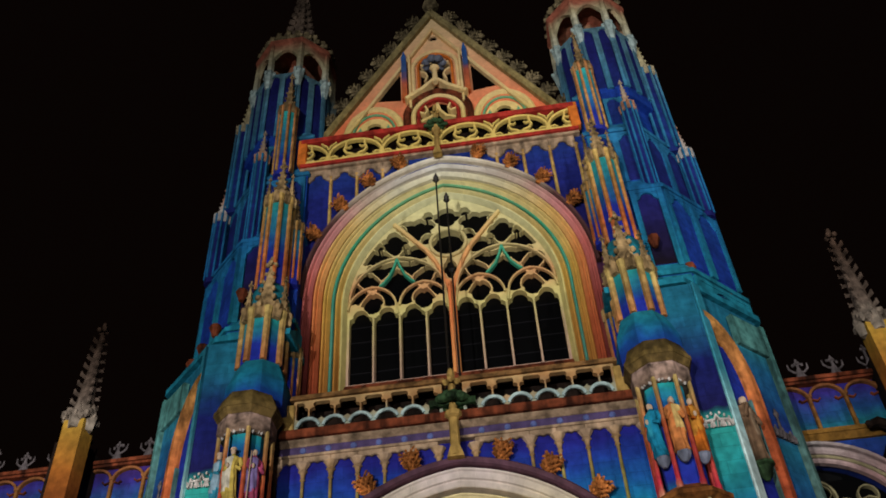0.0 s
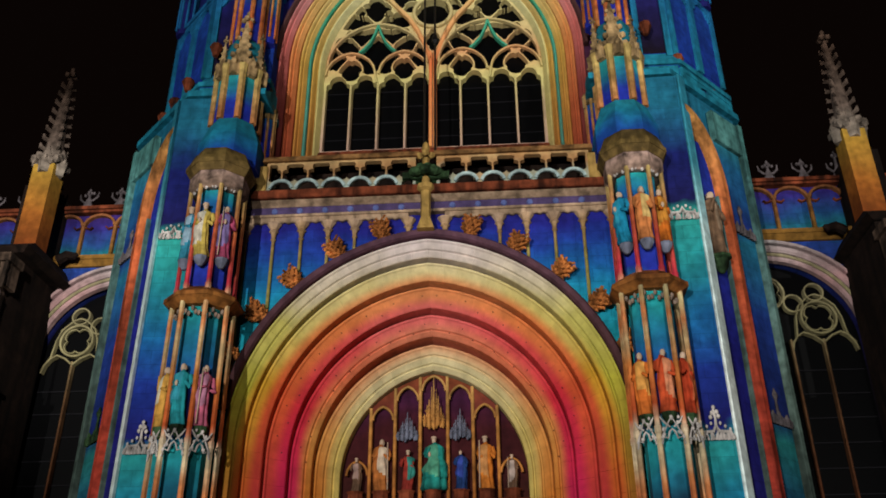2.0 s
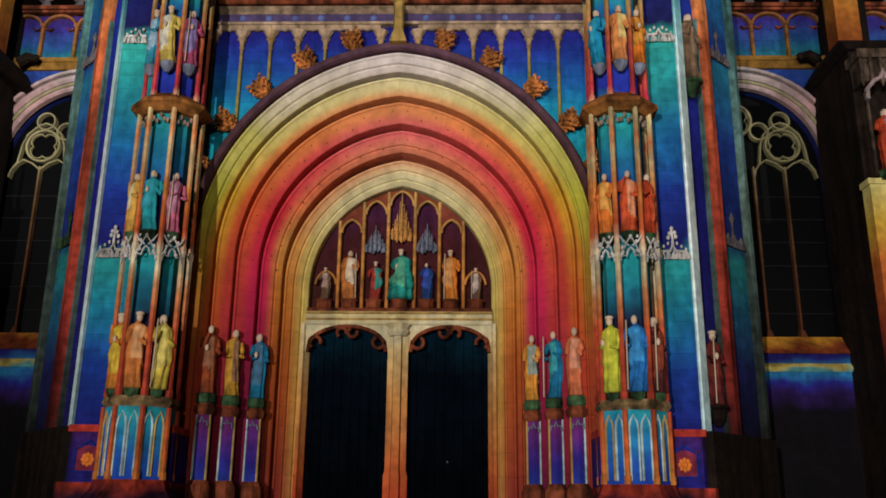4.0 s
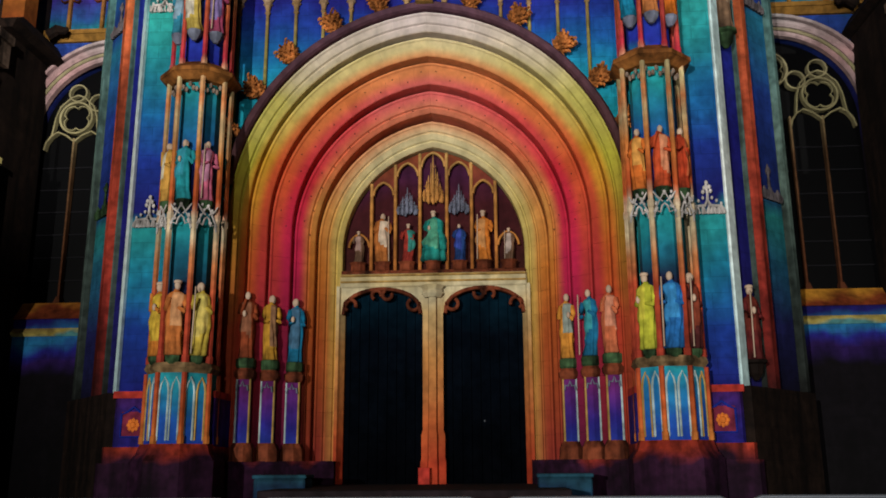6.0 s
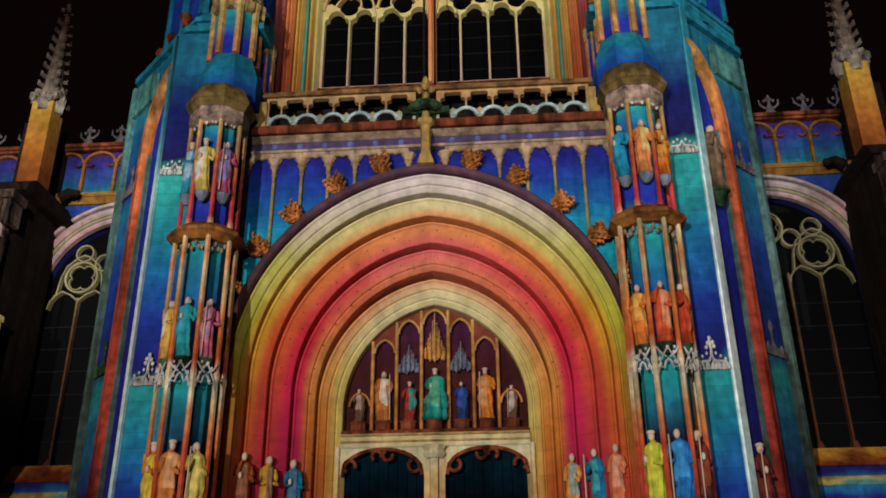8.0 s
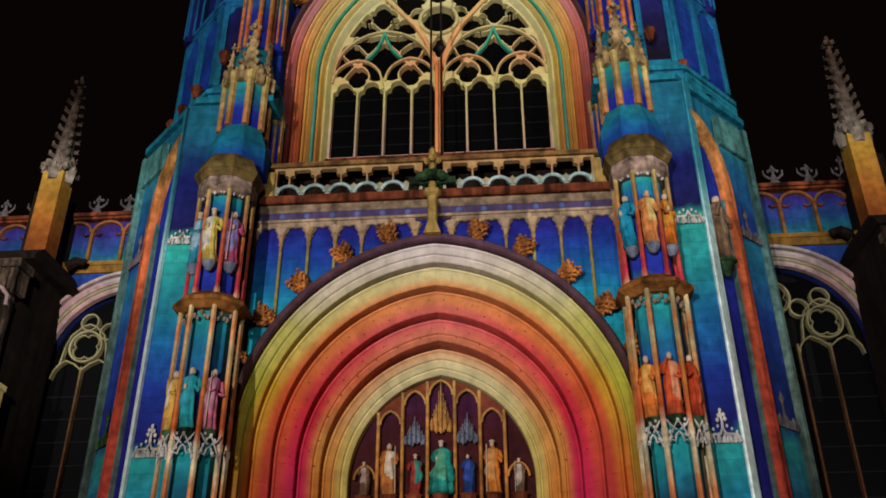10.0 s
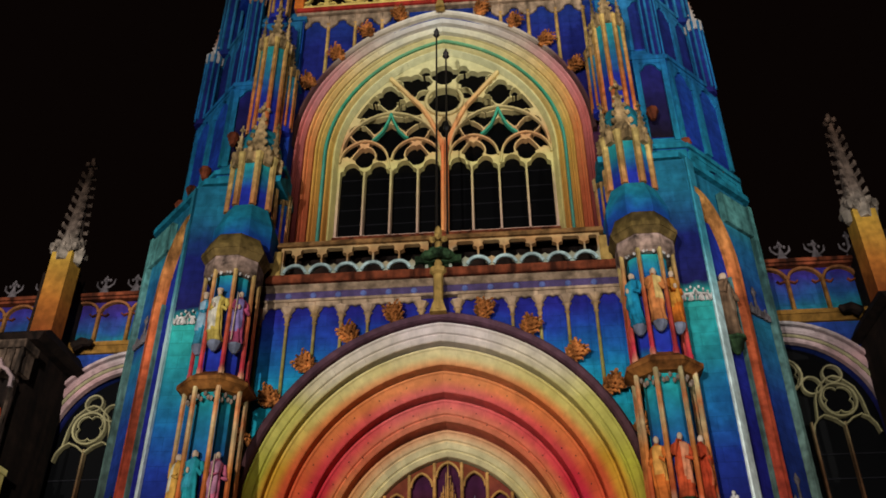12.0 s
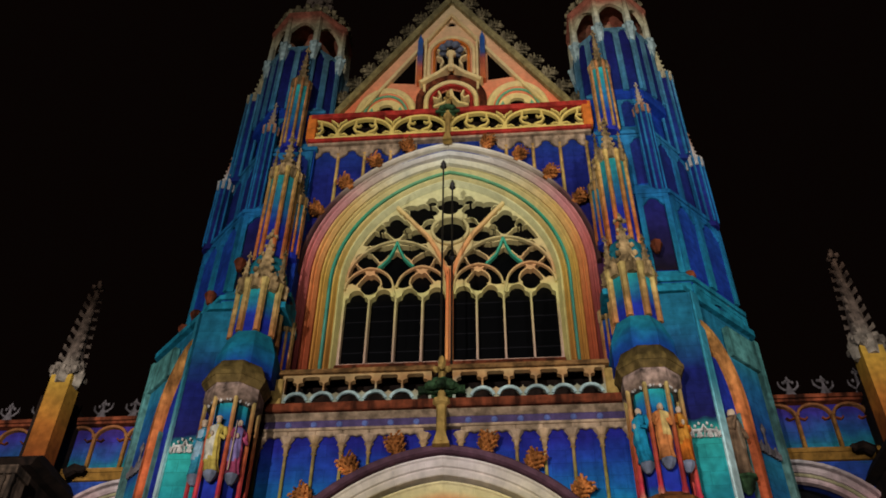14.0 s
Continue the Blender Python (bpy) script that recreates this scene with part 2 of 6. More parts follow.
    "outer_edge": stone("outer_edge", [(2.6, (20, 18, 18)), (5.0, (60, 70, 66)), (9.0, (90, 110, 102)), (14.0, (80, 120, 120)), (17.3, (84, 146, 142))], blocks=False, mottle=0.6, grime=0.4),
    "corbel_blue": stone("corbel_blue", [(0, (112, 116, 134))], blocks=False, mottle=0.6),
    "coping_olive": stone("coping_olive", [(27, (150, 130, 80)), (36, (150, 136, 96))], blocks=False, mottle=0.5),
    "niche_deep": stone("niche_deep", [(3, (34, 30, 90)), (9, (34, 34, 130)), (14, (30, 50, 150))]),
    # bright projected light on the buttress corner, painted as pale stone
    "edge_ice": stone("edge_ice", [(3.0, (196, 228, 230)), (8.0, (236, 244, 240)), (12.0, (196, 224, 226)), (13.2, (130, 190, 200)), (14.0, (70, 150, 170)), (16.0, (44, 126, 150))], blocks=False),
    # projected blue and teal tiers painted in, black at the unlit foot
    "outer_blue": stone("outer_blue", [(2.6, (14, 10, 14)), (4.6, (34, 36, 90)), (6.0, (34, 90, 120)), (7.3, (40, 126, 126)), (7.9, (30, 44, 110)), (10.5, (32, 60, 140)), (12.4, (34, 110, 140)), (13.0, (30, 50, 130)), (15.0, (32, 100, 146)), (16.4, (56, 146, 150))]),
    "ped_cap": stone("ped_cap", [(0, (130, 104, 72))], blocks=False, mottle=0.8, grime=0.5),
    "coping_tan": stone("coping_tan", [(0, (141, 102, 62))], blocks=False, mottle=0.7, grime=0.4),
    "flank_niche": stone("flank_niche", [(0, (92, 74, 62))], blocks=False, mottle=0.8, grime=0.5),
    "arch_panel": stone("arch_panel", [(0, (120, 40, 62))], blocks=False, mottle=0.7),
    # red of the projection painted in, with its lower end faded to black
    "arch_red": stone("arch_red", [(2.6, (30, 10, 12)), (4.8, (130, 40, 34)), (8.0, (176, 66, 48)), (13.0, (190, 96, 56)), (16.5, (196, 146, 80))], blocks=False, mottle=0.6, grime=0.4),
    # turret and pinnacle colours carry the projected blues and teals
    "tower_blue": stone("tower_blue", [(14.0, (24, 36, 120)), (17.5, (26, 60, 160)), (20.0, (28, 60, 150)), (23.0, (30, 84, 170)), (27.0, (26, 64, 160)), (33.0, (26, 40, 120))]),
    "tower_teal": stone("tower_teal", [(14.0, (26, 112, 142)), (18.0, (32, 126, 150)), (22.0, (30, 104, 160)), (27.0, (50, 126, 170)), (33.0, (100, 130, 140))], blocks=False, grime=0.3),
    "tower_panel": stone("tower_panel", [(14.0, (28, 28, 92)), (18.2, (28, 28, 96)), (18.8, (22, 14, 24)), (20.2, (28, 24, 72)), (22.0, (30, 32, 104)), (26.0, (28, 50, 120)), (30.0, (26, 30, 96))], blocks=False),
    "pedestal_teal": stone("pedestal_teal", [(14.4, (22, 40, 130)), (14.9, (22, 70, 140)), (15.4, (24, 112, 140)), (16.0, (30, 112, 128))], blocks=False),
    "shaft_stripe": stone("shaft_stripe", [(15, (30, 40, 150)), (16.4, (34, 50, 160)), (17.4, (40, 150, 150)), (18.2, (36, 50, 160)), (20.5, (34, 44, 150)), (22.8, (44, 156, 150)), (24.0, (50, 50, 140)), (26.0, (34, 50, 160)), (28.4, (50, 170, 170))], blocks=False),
    "shaft_rib": stone("shaft_rib", [(15, (180, 84, 54)), (17.6, (196, 170, 104)), (20, (190, 100, 54)), (23, (196, 164, 96)), (28, (196, 134, 84))], blocks=False, mottle=0.6),
    "spire": stone("spire", [(0, (176, 146, 104))], blocks=False, mottle=0.8, grime=0.4),
    "spire_tip": stone("spire_tip", [(24.0, (196, 190, 190)), (25.4, (206, 196, 190)), (26.2, (190, 130, 100)), (27.2, (190, 170, 150)), (32.0, (180, 170, 130))], blocks=False, mottle=0.5),
    "hood_upper": stone("hood_upper", [(19, (60, 36, 36)), (22.5, (90, 60, 60)), (24.4, (206, 190, 170)), (25.3, (226, 220, 206))], blocks=False, mottle=0.2, grime=0.05),
    "flank_spire": stone("flank_spire", [(16, (155, 144, 131)), (17.6, (106, 91, 82)), (20, (78, 60, 50))], blocks=False, mottle=0.8),
    "cresting": stone("cresting", [(0, (93, 85, 88))], blocks=False, mottle=0.7),
    "spire_pale": stone("spire_pale", [(0, (150, 130, 116))], blocks=False, mottle=0.7),
    # window surround: projected tints, and their fading at the foot, are painted in
    "win_cream": stone("win_cream", [(15, (126, 104, 68)), (17.5, (186, 170, 107)), (20, (196, 186, 121)), (24.4, (203, 201, 160))], blocks=False, mottle=0.2, grime=0.05),
    "win_yellow": stone("win_yellow", [(15, (139, 85, 42)), (17.4, (176, 122, 57)), (20, (206, 165, 80)), (24.4, (210, 198, 141))], blocks=False, mottle=0.2, grime=0.05),
    "win_teal": stone("win_teal", [(15, (56, 96, 84)), (17.4, (80, 140, 124)), (20, (70, 150, 130)), (22, (60, 150, 116)), (24.4, (110, 166, 124))], blocks=False, mottle=0.2, grime=0.05),
    "win_orange": stone("win_orange", [(15, (124, 50, 36)), (17.4, (170, 84, 52)), (20, (224, 141, 82)), (22.4, (224, 185, 113)), (23.6, (218, 200, 152)), (25, (224, 222, 202))], blocks=False, mottle=0.2, grime=0.05),
    "win_pink": stone("win_pink", [(15, (74, 28, 30)), (18, (136, 62, 58)), (20.4, (200, 110, 104)), (22.4, (206, 140, 140)), (23.8, (200, 176, 160)), (25, (206, 204, 198))], blocks=False, mottle=0.2, grime=0.05),
    "tracery": stone("tracery", [(16.8, (180, 147, 132)), (18.2, (192, 167, 129)), (19.4, (198, 187, 122)), (20.6, (202, 151, 105)), (21.4, (198, 177, 125)), (22.4, (202, 187, 131)), (24.4, (208, 202, 153))], blocks=False, mottle=0.2, grime=0.05),
    "tracery_orange": stone("tracery_orange", [(16.8, (222, 150, 90)), (20, (222, 120, 70)), (23.5, (232, 206, 140))], blocks=False, mottle=0.2, grime=0.05),
    "tracery_green": stone("tracery_green", [(19.5, (50, 140, 110)), (21.5, (70, 160, 130))], blocks=False, mottle=0.2, grime=0.05),
    "upper_wall": stone("upper_wall", [(18.0, (110, 56, 64)), (20.5, (44, 28, 76)), (22.0, (30, 32, 110)), (24.0, (34, 44, 130)), (25.5, (34, 60, 140))]),
    "gable": stone("gable", [(27.0, (216, 90, 56)), (29.2, (226, 120, 80)), (31.0, (226, 150, 110)), (36.5, (232, 206, 160))], blocks=False, mottle=0.2, grime=0.05),
    "gable_arch": stone("gable_arch", [(28.0, (226, 196, 110)), (31.0, (236, 206, 150)), (35.0, (232, 196, 140))], blocks=False, mottle=0.2, grime=0.05),
    "pilaster": stone("pilaster", [(30.4, (206, 110, 60)), (31.6, (180, 90, 70)), (32.2, (60, 80, 130)), (33.6, (40, 90, 160))], blocks=False),
    "crocket_pale": stone("crocket_pale", [(0, (150, 134, 104))], blocks=False, mottle=0.8, grime=0.4),
    "crown": stone("crown", [(30.0, (60, 110, 160)), (32.2, (190, 190, 170)), (33.3, (190, 176, 140)), (34.0, (170, 100, 80))], blocks=False, mottle=0.5),
    # unlit lower wall painted near black, projected blues painted in above and at the plinth
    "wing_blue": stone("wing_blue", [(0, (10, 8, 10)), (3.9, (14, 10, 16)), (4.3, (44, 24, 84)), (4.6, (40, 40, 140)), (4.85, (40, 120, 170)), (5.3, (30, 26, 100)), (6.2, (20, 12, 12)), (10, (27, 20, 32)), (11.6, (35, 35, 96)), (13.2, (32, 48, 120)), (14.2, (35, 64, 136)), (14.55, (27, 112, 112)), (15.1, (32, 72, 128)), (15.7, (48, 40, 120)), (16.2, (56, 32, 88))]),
    # sill and band colours repeat the stripes of projected light there
    "wing_sill": stone("wing_sill", [(5.3, (96, 40, 24)), (5.6, (130, 60, 30)), (5.95, (176, 120, 40))], blocks=False, mottle=0.6),
    "wing_band": stone("wing_band", [(4.9, (90, 150, 150)), (5.0, (190, 170, 90)), (5.2, (120, 96, 60))], blocks=False, mottle=0.5),
    # projected yellow to red painted in, near black where it stops
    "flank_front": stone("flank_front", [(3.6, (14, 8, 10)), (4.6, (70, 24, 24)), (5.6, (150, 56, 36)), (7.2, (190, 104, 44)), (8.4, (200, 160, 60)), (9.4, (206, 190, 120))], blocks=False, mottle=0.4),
    # aisle trim and tracery: dimmer light lower down is in the colour
    "wing_trim": stone("wing_trim", [(4.2, (39, 32, 19)), (6.0, (45, 25, 18)), (7, (81, 57, 32)), (14.4, (126, 90, 39)), (16.4, (135, 82, 54))], blocks=False, mottle=0.6),
    "wing_arch": stone("wing_arch", [(8, (98, 82, 73)), (11.5, (139, 122, 122)), (13.0, (168, 131, 131)), (14.5, (155, 155, 155))], blocks=False),
    "wing_mullion": stone("wing_mullion", [(5.8, (84, 44, 26)), (10, (88, 62, 40)), (11.2, (130, 112, 80))], blocks=False, mottle=0.5),
    "wing_tracery": stone("wing_tracery", [(5.8, (80, 50, 34)), (10, (104, 90, 66)), (11.5, (140, 132, 96)), (14, (136, 126, 100))], blocks=False),
    # near-black base colour stands in for stone that gets no projected light
    "unlit_stone": stone("unlit_stone", [(0, (33, 22, 17))], mottle=0.6, grime=0.4),
    "shaft_yellow": stone("shaft_yellow", [(13.8, (114, 52, 22)), (15.0, (154, 91, 35)), (16.9, (167, 132, 52))], blocks=False),
    "glass": plain("dark_glass", (4, 4, 5), 0.35),
    "lead": plain("lead", (16, 15, 19), 0.6, 0.2),
    # near-black wood, with the projected teal at the door head painted in
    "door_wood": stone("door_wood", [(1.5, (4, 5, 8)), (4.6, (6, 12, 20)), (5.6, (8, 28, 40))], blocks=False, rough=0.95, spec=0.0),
    "iron": plain("wrought_iron", (22, 18, 18), 0.5, 0.6),
    "steel": plain("galvanised_steel", (84, 88, 96), 0.5, 0.5),
    "paving": stone("paving", [(0, (92, 86, 80))], mottle=0.4),
    "step_stone": stone("step_stone", [(0, (30, 22, 26))], mottle=0.6),
}


for k in ("glass", "lead"):
    M[k].node_tree.nodes["Principled BSDF"].inputs["Specular IOR Level"].default_value = 0.12


# ---- mesh building ----
class G:
    """Collects vertices and faces of one part."""

    def __init__(self):
        self.v, self.f = [], []

    def loft(self, rings, cap=True):
        b, k = len(self.v), len(rings[0])
        for r in rings:
            self.v += [tuple(p) for p in r]
        for i in range(len(rings) - 1):
            for j in range(k):
                a, c = b + i * k + j, b + i * k + (j + 1) % k
                self.f.append((a, c, c + k, a + k))
        if cap:
            self.f.append(tuple(b + j for j in reversed(range(k))))
            self.f.append(tuple(b + (len(rings) - 1) * k + j for j in range(k)))
        return self

    def prism(self, poly, z0, z1, top=None):
        return self.loft([[(x, y, z0) for x, y in poly], [(x, y, z1) for x, y in (top or poly)]])

    def box(self, x0, x1, y0, y1, z0, z1):
        return self.prism([(x0, y0), (x1, y0), (x1, y1), (x0, y1)], z0, z1)

    def turned(self, cx, cy, prof, n=8, phase=0.0, sy=1.0):
        """Round or n-sided body on a vertical axis; prof: (z, radius)."""
        return self.loft([[(cx + r * math.cos(phase + 2 * math.pi * j / n), cy + sy * r * math.sin(phase + 2 * math.pi * j / n), z) for j in range(n)] for z, r in prof])

    def blob(self, cx, cy, cz, rx, ry, rz, n=6, m=4):
        rings = []
        for i in range(m + 1):
            t = math.pi * (i + 0.15) / (m + 0.3)
            rings.append([(cx + rx * math.sin(t) * math.cos(2 * math.pi * j / n), cy + ry * math.sin(t) * math.sin(2 * math.pi * j / n), cz - rz * math.cos(t)) for j in range(n)])
        return self.loft(rings)

    def bar(self, pts, w, d, closed=False):
        """Moulded bar along points (x, z) in an upright plane at y = d[0]..d[1], chamfered in front."""
        k = len(pts)
        rings = []
        y0, y1 = d
        for i, (x, z) in enumerate(pts):
            a = pts[(i - 1) % k] if closed or i else pts[0]
            c = pts[(i + 1) % k] if closed or i < k - 1 else pts[-1]
            tx, tz = c[0] - a[0], c[1] - a[1]
            q = math.hypot(tx, tz) or 1
            nx, nz = -tz / q, tx / q
            h = w / 2
            ch = min(h * 0.6, (y1 - y0) * 0.5)
            rings.append([(x + nx * u, y, z + nz * u) for u, y in ((-h, y1), (-h, y0 + ch), (-h + ch, y0), (h - ch, y0), (h, y0 + ch), (h, y1))])
        if closed:
            rings.append(rings[0])
        return self.loft(rings, cap=not closed)

    def tube(self, pts, r, n=6):
        rings = []
        for i, p in enumerate(pts):
            a, c = Vector(pts[max(i - 1, 0)]), Vector(pts[min(i + 1, len(pts) - 1)])
            t = (c - a).normalized()
            u = t.orthogonal().normalized() if abs(t.z) > 0.9 else Vector((0, 0, 1)).cross(t).normalized()
            w = t.cross(u)
            rr = r[i] if isinstance(r, (list, tuple)) else r
            rings.append([tuple(Vector(p) + rr * (math.cos(2 * math.pi * j / n) * u + math.sin(2 * math.pi * j / n) * w)) for j in range(n)])
        return self.loft(rings)


def mesh_of(name, g, s=1, move=(0, 0, 0)):
    me = bpy.data.meshes.new(name)
    me.from_pydata([(s * x + move[0], y + move[1], z + move[2]) for x, y, z in g.v], [], g.f)
    bm = bmesh.new()
    bm.from_mesh(me)
    bmesh.ops.recalc_face_normals(bm, faces=bm.faces)
    bm.to_mesh(me)
    bm.free()
    return me


def part(name, g, material, parent, label="", s=1, smooth=False, bevel=0.0):
    me = g if isinstance(g, bpy.types.Mesh) else mesh_of(name, g, s)
    if not me.materials:
        me.materials.append(M[material] if isinstance(material, str) else material)
    ob = new(name, me)
    ob.parent = parent
    if label:
        tagged(ob, label)
    if smooth:
        for p in me.polygons:
            p.use_smooth = True
    if bevel:
        md = ob.modifiers.new("edge", "BEVEL")
        md.width, md.segments, md.limit_method, md.angle_limit = bevel, 1, "ANGLE", radians(40)
    return ob


def thing(name, label, category, group="", kind=""):
    return tagged(new(name), label, category, group, kind)


def plate(name, outer, holes, y0, depth, material, parent, label="", s=1, bevel=0.02):
    """Slab in an upright plane, its front at y0, with real holes."""
    cu = bpy.data.curves.new(name, "CURVE")
    cu.dimensions, cu.fill_mode = "2D", "BOTH"
    b = min(bevel, depth * 0.3)
    cu.extrude, cu.bevel_depth, cu.bevel_resolution, cu.offset = depth / 2 - b, b, 0, -b
    for pts in [outer] + holes:
        sp = cu.splines.new("POLY")
        sp.points.add(len(pts) - 1)
        for q, (x, z) in zip(sp.points, pts):
            q.co = (s * x, z, 0, 1)
        sp.use_cyclic_u = True
    tmp = bpy.data.objects.new(name, cu)
    me = bpy.data.meshes.new_from_object(tmp)
    bpy.data.objects.remove(tmp)
    me.name = name
    me.transform(pose(0, y0 + depth / 2, 0, 90, 0, 0))
    me.materials.clear()
    me.materials.append(M[material])
    ob = new(name, me)
    ob.parent = parent
    if label:
        tagged(ob, label)
    return ob


def arc(cx, cz, r, a0, a1, n):
    return [(cx + r * math.cos(radians(a0 + (a1 - a0) * i / n)), cz + r * math.sin(radians(a0 + (a1 - a0) * i / n))) for i in range(n + 1)]


def arch_at(a, zs, c, s):
    """Point of a two-centred arch of half width a at the share s of the way from its spring to its top."""
    r = a + c
    t = s * math.acos(c / r)
    return r * math.cos(t) - c, zs + r * math.sin(t)


def arch_line(a, zs, c, z0, n=16, x=0.0):
    half = [arch_at(a, zs, c, i / n) for i in range(n + 1)]
    return [(x + a, z0)] + [(x + p, q) for p, q in half] + [(x - p, q) for p, q in half[-2::-1]] + [(x - a, z0)]


def foil(cx, cz, r, n=3, turn=90.0, deep=0.42, k=36, sx=1.0, sz=1.0):
    out = []
    for i in range(k):
        t = 2 * math.pi * i / k
        q = r * (1 - deep + deep * abs(math.cos(n * (t - radians(turn)) / 2)) ** 0.55)
        out.append((cx + sx * q * math.cos(t), cz + sz * q * math.sin(t)))
    return out


def settle(holes, gap=0.05):
    """Shrinks holes about their middles until the stone left between them is nowhere thinner than the gap."""
    hs = [np.array(h) for h in holes]
    for _ in range(30):
        worst = False
        for i in range(len(hs)):
            for j in range(i + 1, len(hs)):
                ci, cj = hs[i].mean(0), hs[j].mean(0)
                ri, rj = np.abs(hs[i] - ci).max(), np.abs(hs[j] - cj).max()
                if np.hypot(*(ci - cj)) > 1.5 * (ri + rj) + gap:
                    continue
                d = np.hypot(hs[i][:, None, 0] - hs[j][None, :, 0], hs[i][:, None, 1] - hs[j][None, :, 1]).min()
                inside = min(np.hypot(*(hs[i] - cj).T).min() / max(rj, 1e-6), np.hypot(*(hs[j] - ci).T).min() / max(ri, 1e-6)) < 0.3
                if d < gap or inside:
                    worst = True
                    for q, c, r in ((i, ci, ri), (j, cj, rj)):
                        if r < 1.2:
                            hs[q] = c + (hs[q] - c) * 0.95
        if not worst:
            break
    return [[tuple(p) for p in h] for h in hs]


def foil_size(X, Z, cx, cz, r, n=3, turn=90.0, deep=0.42, sx=1.0, sz=1.0):
    """Below 1 inside a lobed hole, 1 on its edge."""
    dx, dz = (X - cx) / sx, (Z - cz) / sz
    t = np.arctan2(dz, dx)
    return np.hypot(dx, dz) / (r * (1 - deep + deep * np.abs(np.cos(n * (t - radians(turn)) / 2)) ** 0.55))


def light_size(X, Z, cx, w, z0, z1):
    """The same for an upright light with a three-lobed head."""
    h = w / 2
    zs = z1 - 1.15 * h
    body = np.where(Z < zs, np.maximum(np.abs(X - cx) / h, 1 + (z0 - Z) / h), 9.0)
    top = np.hypot(X - cx, Z - (z1 - 0.62 * h)) / (0.62 * h)
    side = np.minimum(np.hypot(X - cx - 0.56 * h, Z - zs), np.hypot(X - cx + 0.56 * h, Z - zs)) / (0.43 * h)
    return np.minimum(np.minimum(body, top), side)


def openwork(sizes, bar=0.16):
    """Positive on stone: what the holes leave, with bars kept between neighbours."""
    d = np.sort(np.stack(sizes), axis=0)
    return -np.minimum(1 - d[0], (d[1] - d[0]) * 0.9 - bar)


def pierced(name, solid, x0, x1, z0, z1, step, y0, depth, material, parent, label="", s=1):
    """Openwork slab: the stone where solid(X, Z) is positive, traced on a fine net, with full thickness."""
    nx, nz = int(round((x1 - x0) / step)), int(round((z1 - z0) / step))
    xs, zs = np.linspace(x0, x1, nx + 1), np.linspace(z0, z1, nz + 1)
    X, Z = np.meshgrid(xs, zs, indexing="ij")
    S = solid(X, Z)
    S[0, :] = S[-1, :] = S[:, 0] = S[:, -1] = -1e-3
    S = np.where(np.abs(S) < 1e-6, -1e-6, S)
    v, f, key = [], [], {}

    def vert(a, b):
        k = (a, b) if a <= b else (b, a)
        if k not in key:
            if a == b:
                x, z = xs[a[0]], zs[a[1]]
            else:
                (i, j), (m, n) = k
                t = S[i, j] / (S[i, j] - S[m, n])
                x, z = xs[i] + t * (xs[m] - xs[i]), zs[j] + t * (zs[n] - zs[j])
            key[k] = len(v) // 2
            v.append((x, y0, z))
            v.append((x, y0 + depth, z))
        return key[k] * 2

    pos = S > 0
    anyp = pos[:-1, :-1] | pos[1:, :-1] | pos[:-1, 1:] | pos[1:, 1:]
    for i, j in np.argwhere(anyp):
        i, j = int(i), int(j)
        c = [(i, j), (i + 1, j), (i + 1, j + 1), (i, j + 1)]
        loop, cross = [], []
        for q in range(4):
            a, b = c[q], c[(q + 1) % 4]
            if pos[a]:
                loop.append(vert(a, a))
            if pos[a] != pos[b]:
                loop.append(vert(a, b))
                cross.append((loop[-1], bool(pos[a])))
        if len(loop) >= 3:
            f.append(tuple(loop))
            f.append(tuple(k + 1 for k in reversed(loop)))
        if len(cross) == 2:
            a, b = (cross[0][0], cross[1][0]) if cross[0][1] else (cross[1][0], cross[0][0])
            f.append((a, a + 1, b + 1, b))
        elif len(cross) == 4:
            o = [k for k, w in cross]
            st = 0 if cross[0][1] else 1
            for a, b in ((o[st], o[(st + 1) % 4]), (o[(st + 2) % 4], o[(st + 3) % 4])):
                f.append((a, a + 1, b + 1, b))
    me = bpy.data.meshes.new(name)
    me.from_pydata([(s * x, y, z) for x, y, z in v], [], f)
    bm = bmesh.new()
    bm.from_mesh(me)
    bmesh.ops.recalc_face_normals(bm, faces=bm.faces)
    bm.to_mesh(me)
    bm.free()
    return part(name, me, material, parent, label)


def ngon(cx, cy, r, n=8, turn=22.5):
    return [(cx + r * math.cos(radians(turn + 360 * i / n)), cy + r * math.sin(radians(turn + 360 * i / n))) for i in range(n)]


def crocket_shape(size, seed):
    """Ragged leafy knob, about `size` across, standing on its origin."""
    rnd = random.Random(seed)
    g = G()
    g.turned(0, 0, [(0, 0.16 * size), (0.2 * size, 0.2 * size), (0.5 * size, 0.30 * size), (0.8 * size, 0.34 * size), (0.9 * size, 0.2 * size)], 8, 0, 0.75)
    for k in range(54):
        t = 2.4 * k
        z = (0.15 + 0.8 * (k / 54)) * size
        r = size * (0.16 + 0.16 * math.sin(min(z / size, 1.0) * 1.9))
        ln, w = size * rnd.uniform(0.12, 0.24), size * rnd.uniform(0.05, 0.08)
        d = Vector((math.cos(t), 0.8 * math.sin(t), rnd.uniform(-0.2, 0.9))).normalized()
        o = Vector((r * math.cos(t), 0.78 * r * math.sin(t), z))
        e = o + d * ln
        g.tube([tuple(o), tuple(o + d * ln * 0.55 + Vector((0, 0, 0.02))), tuple(e)], [w * 0.8, w, w * 0.25], 5)
    return g


def placed(name, mesh, parent, m, label=""):
    ob = new(name, mesh)
    ob.parent = parent
    ob.matrix_basis = m
    if label:
        tagged(ob, label)
    return ob


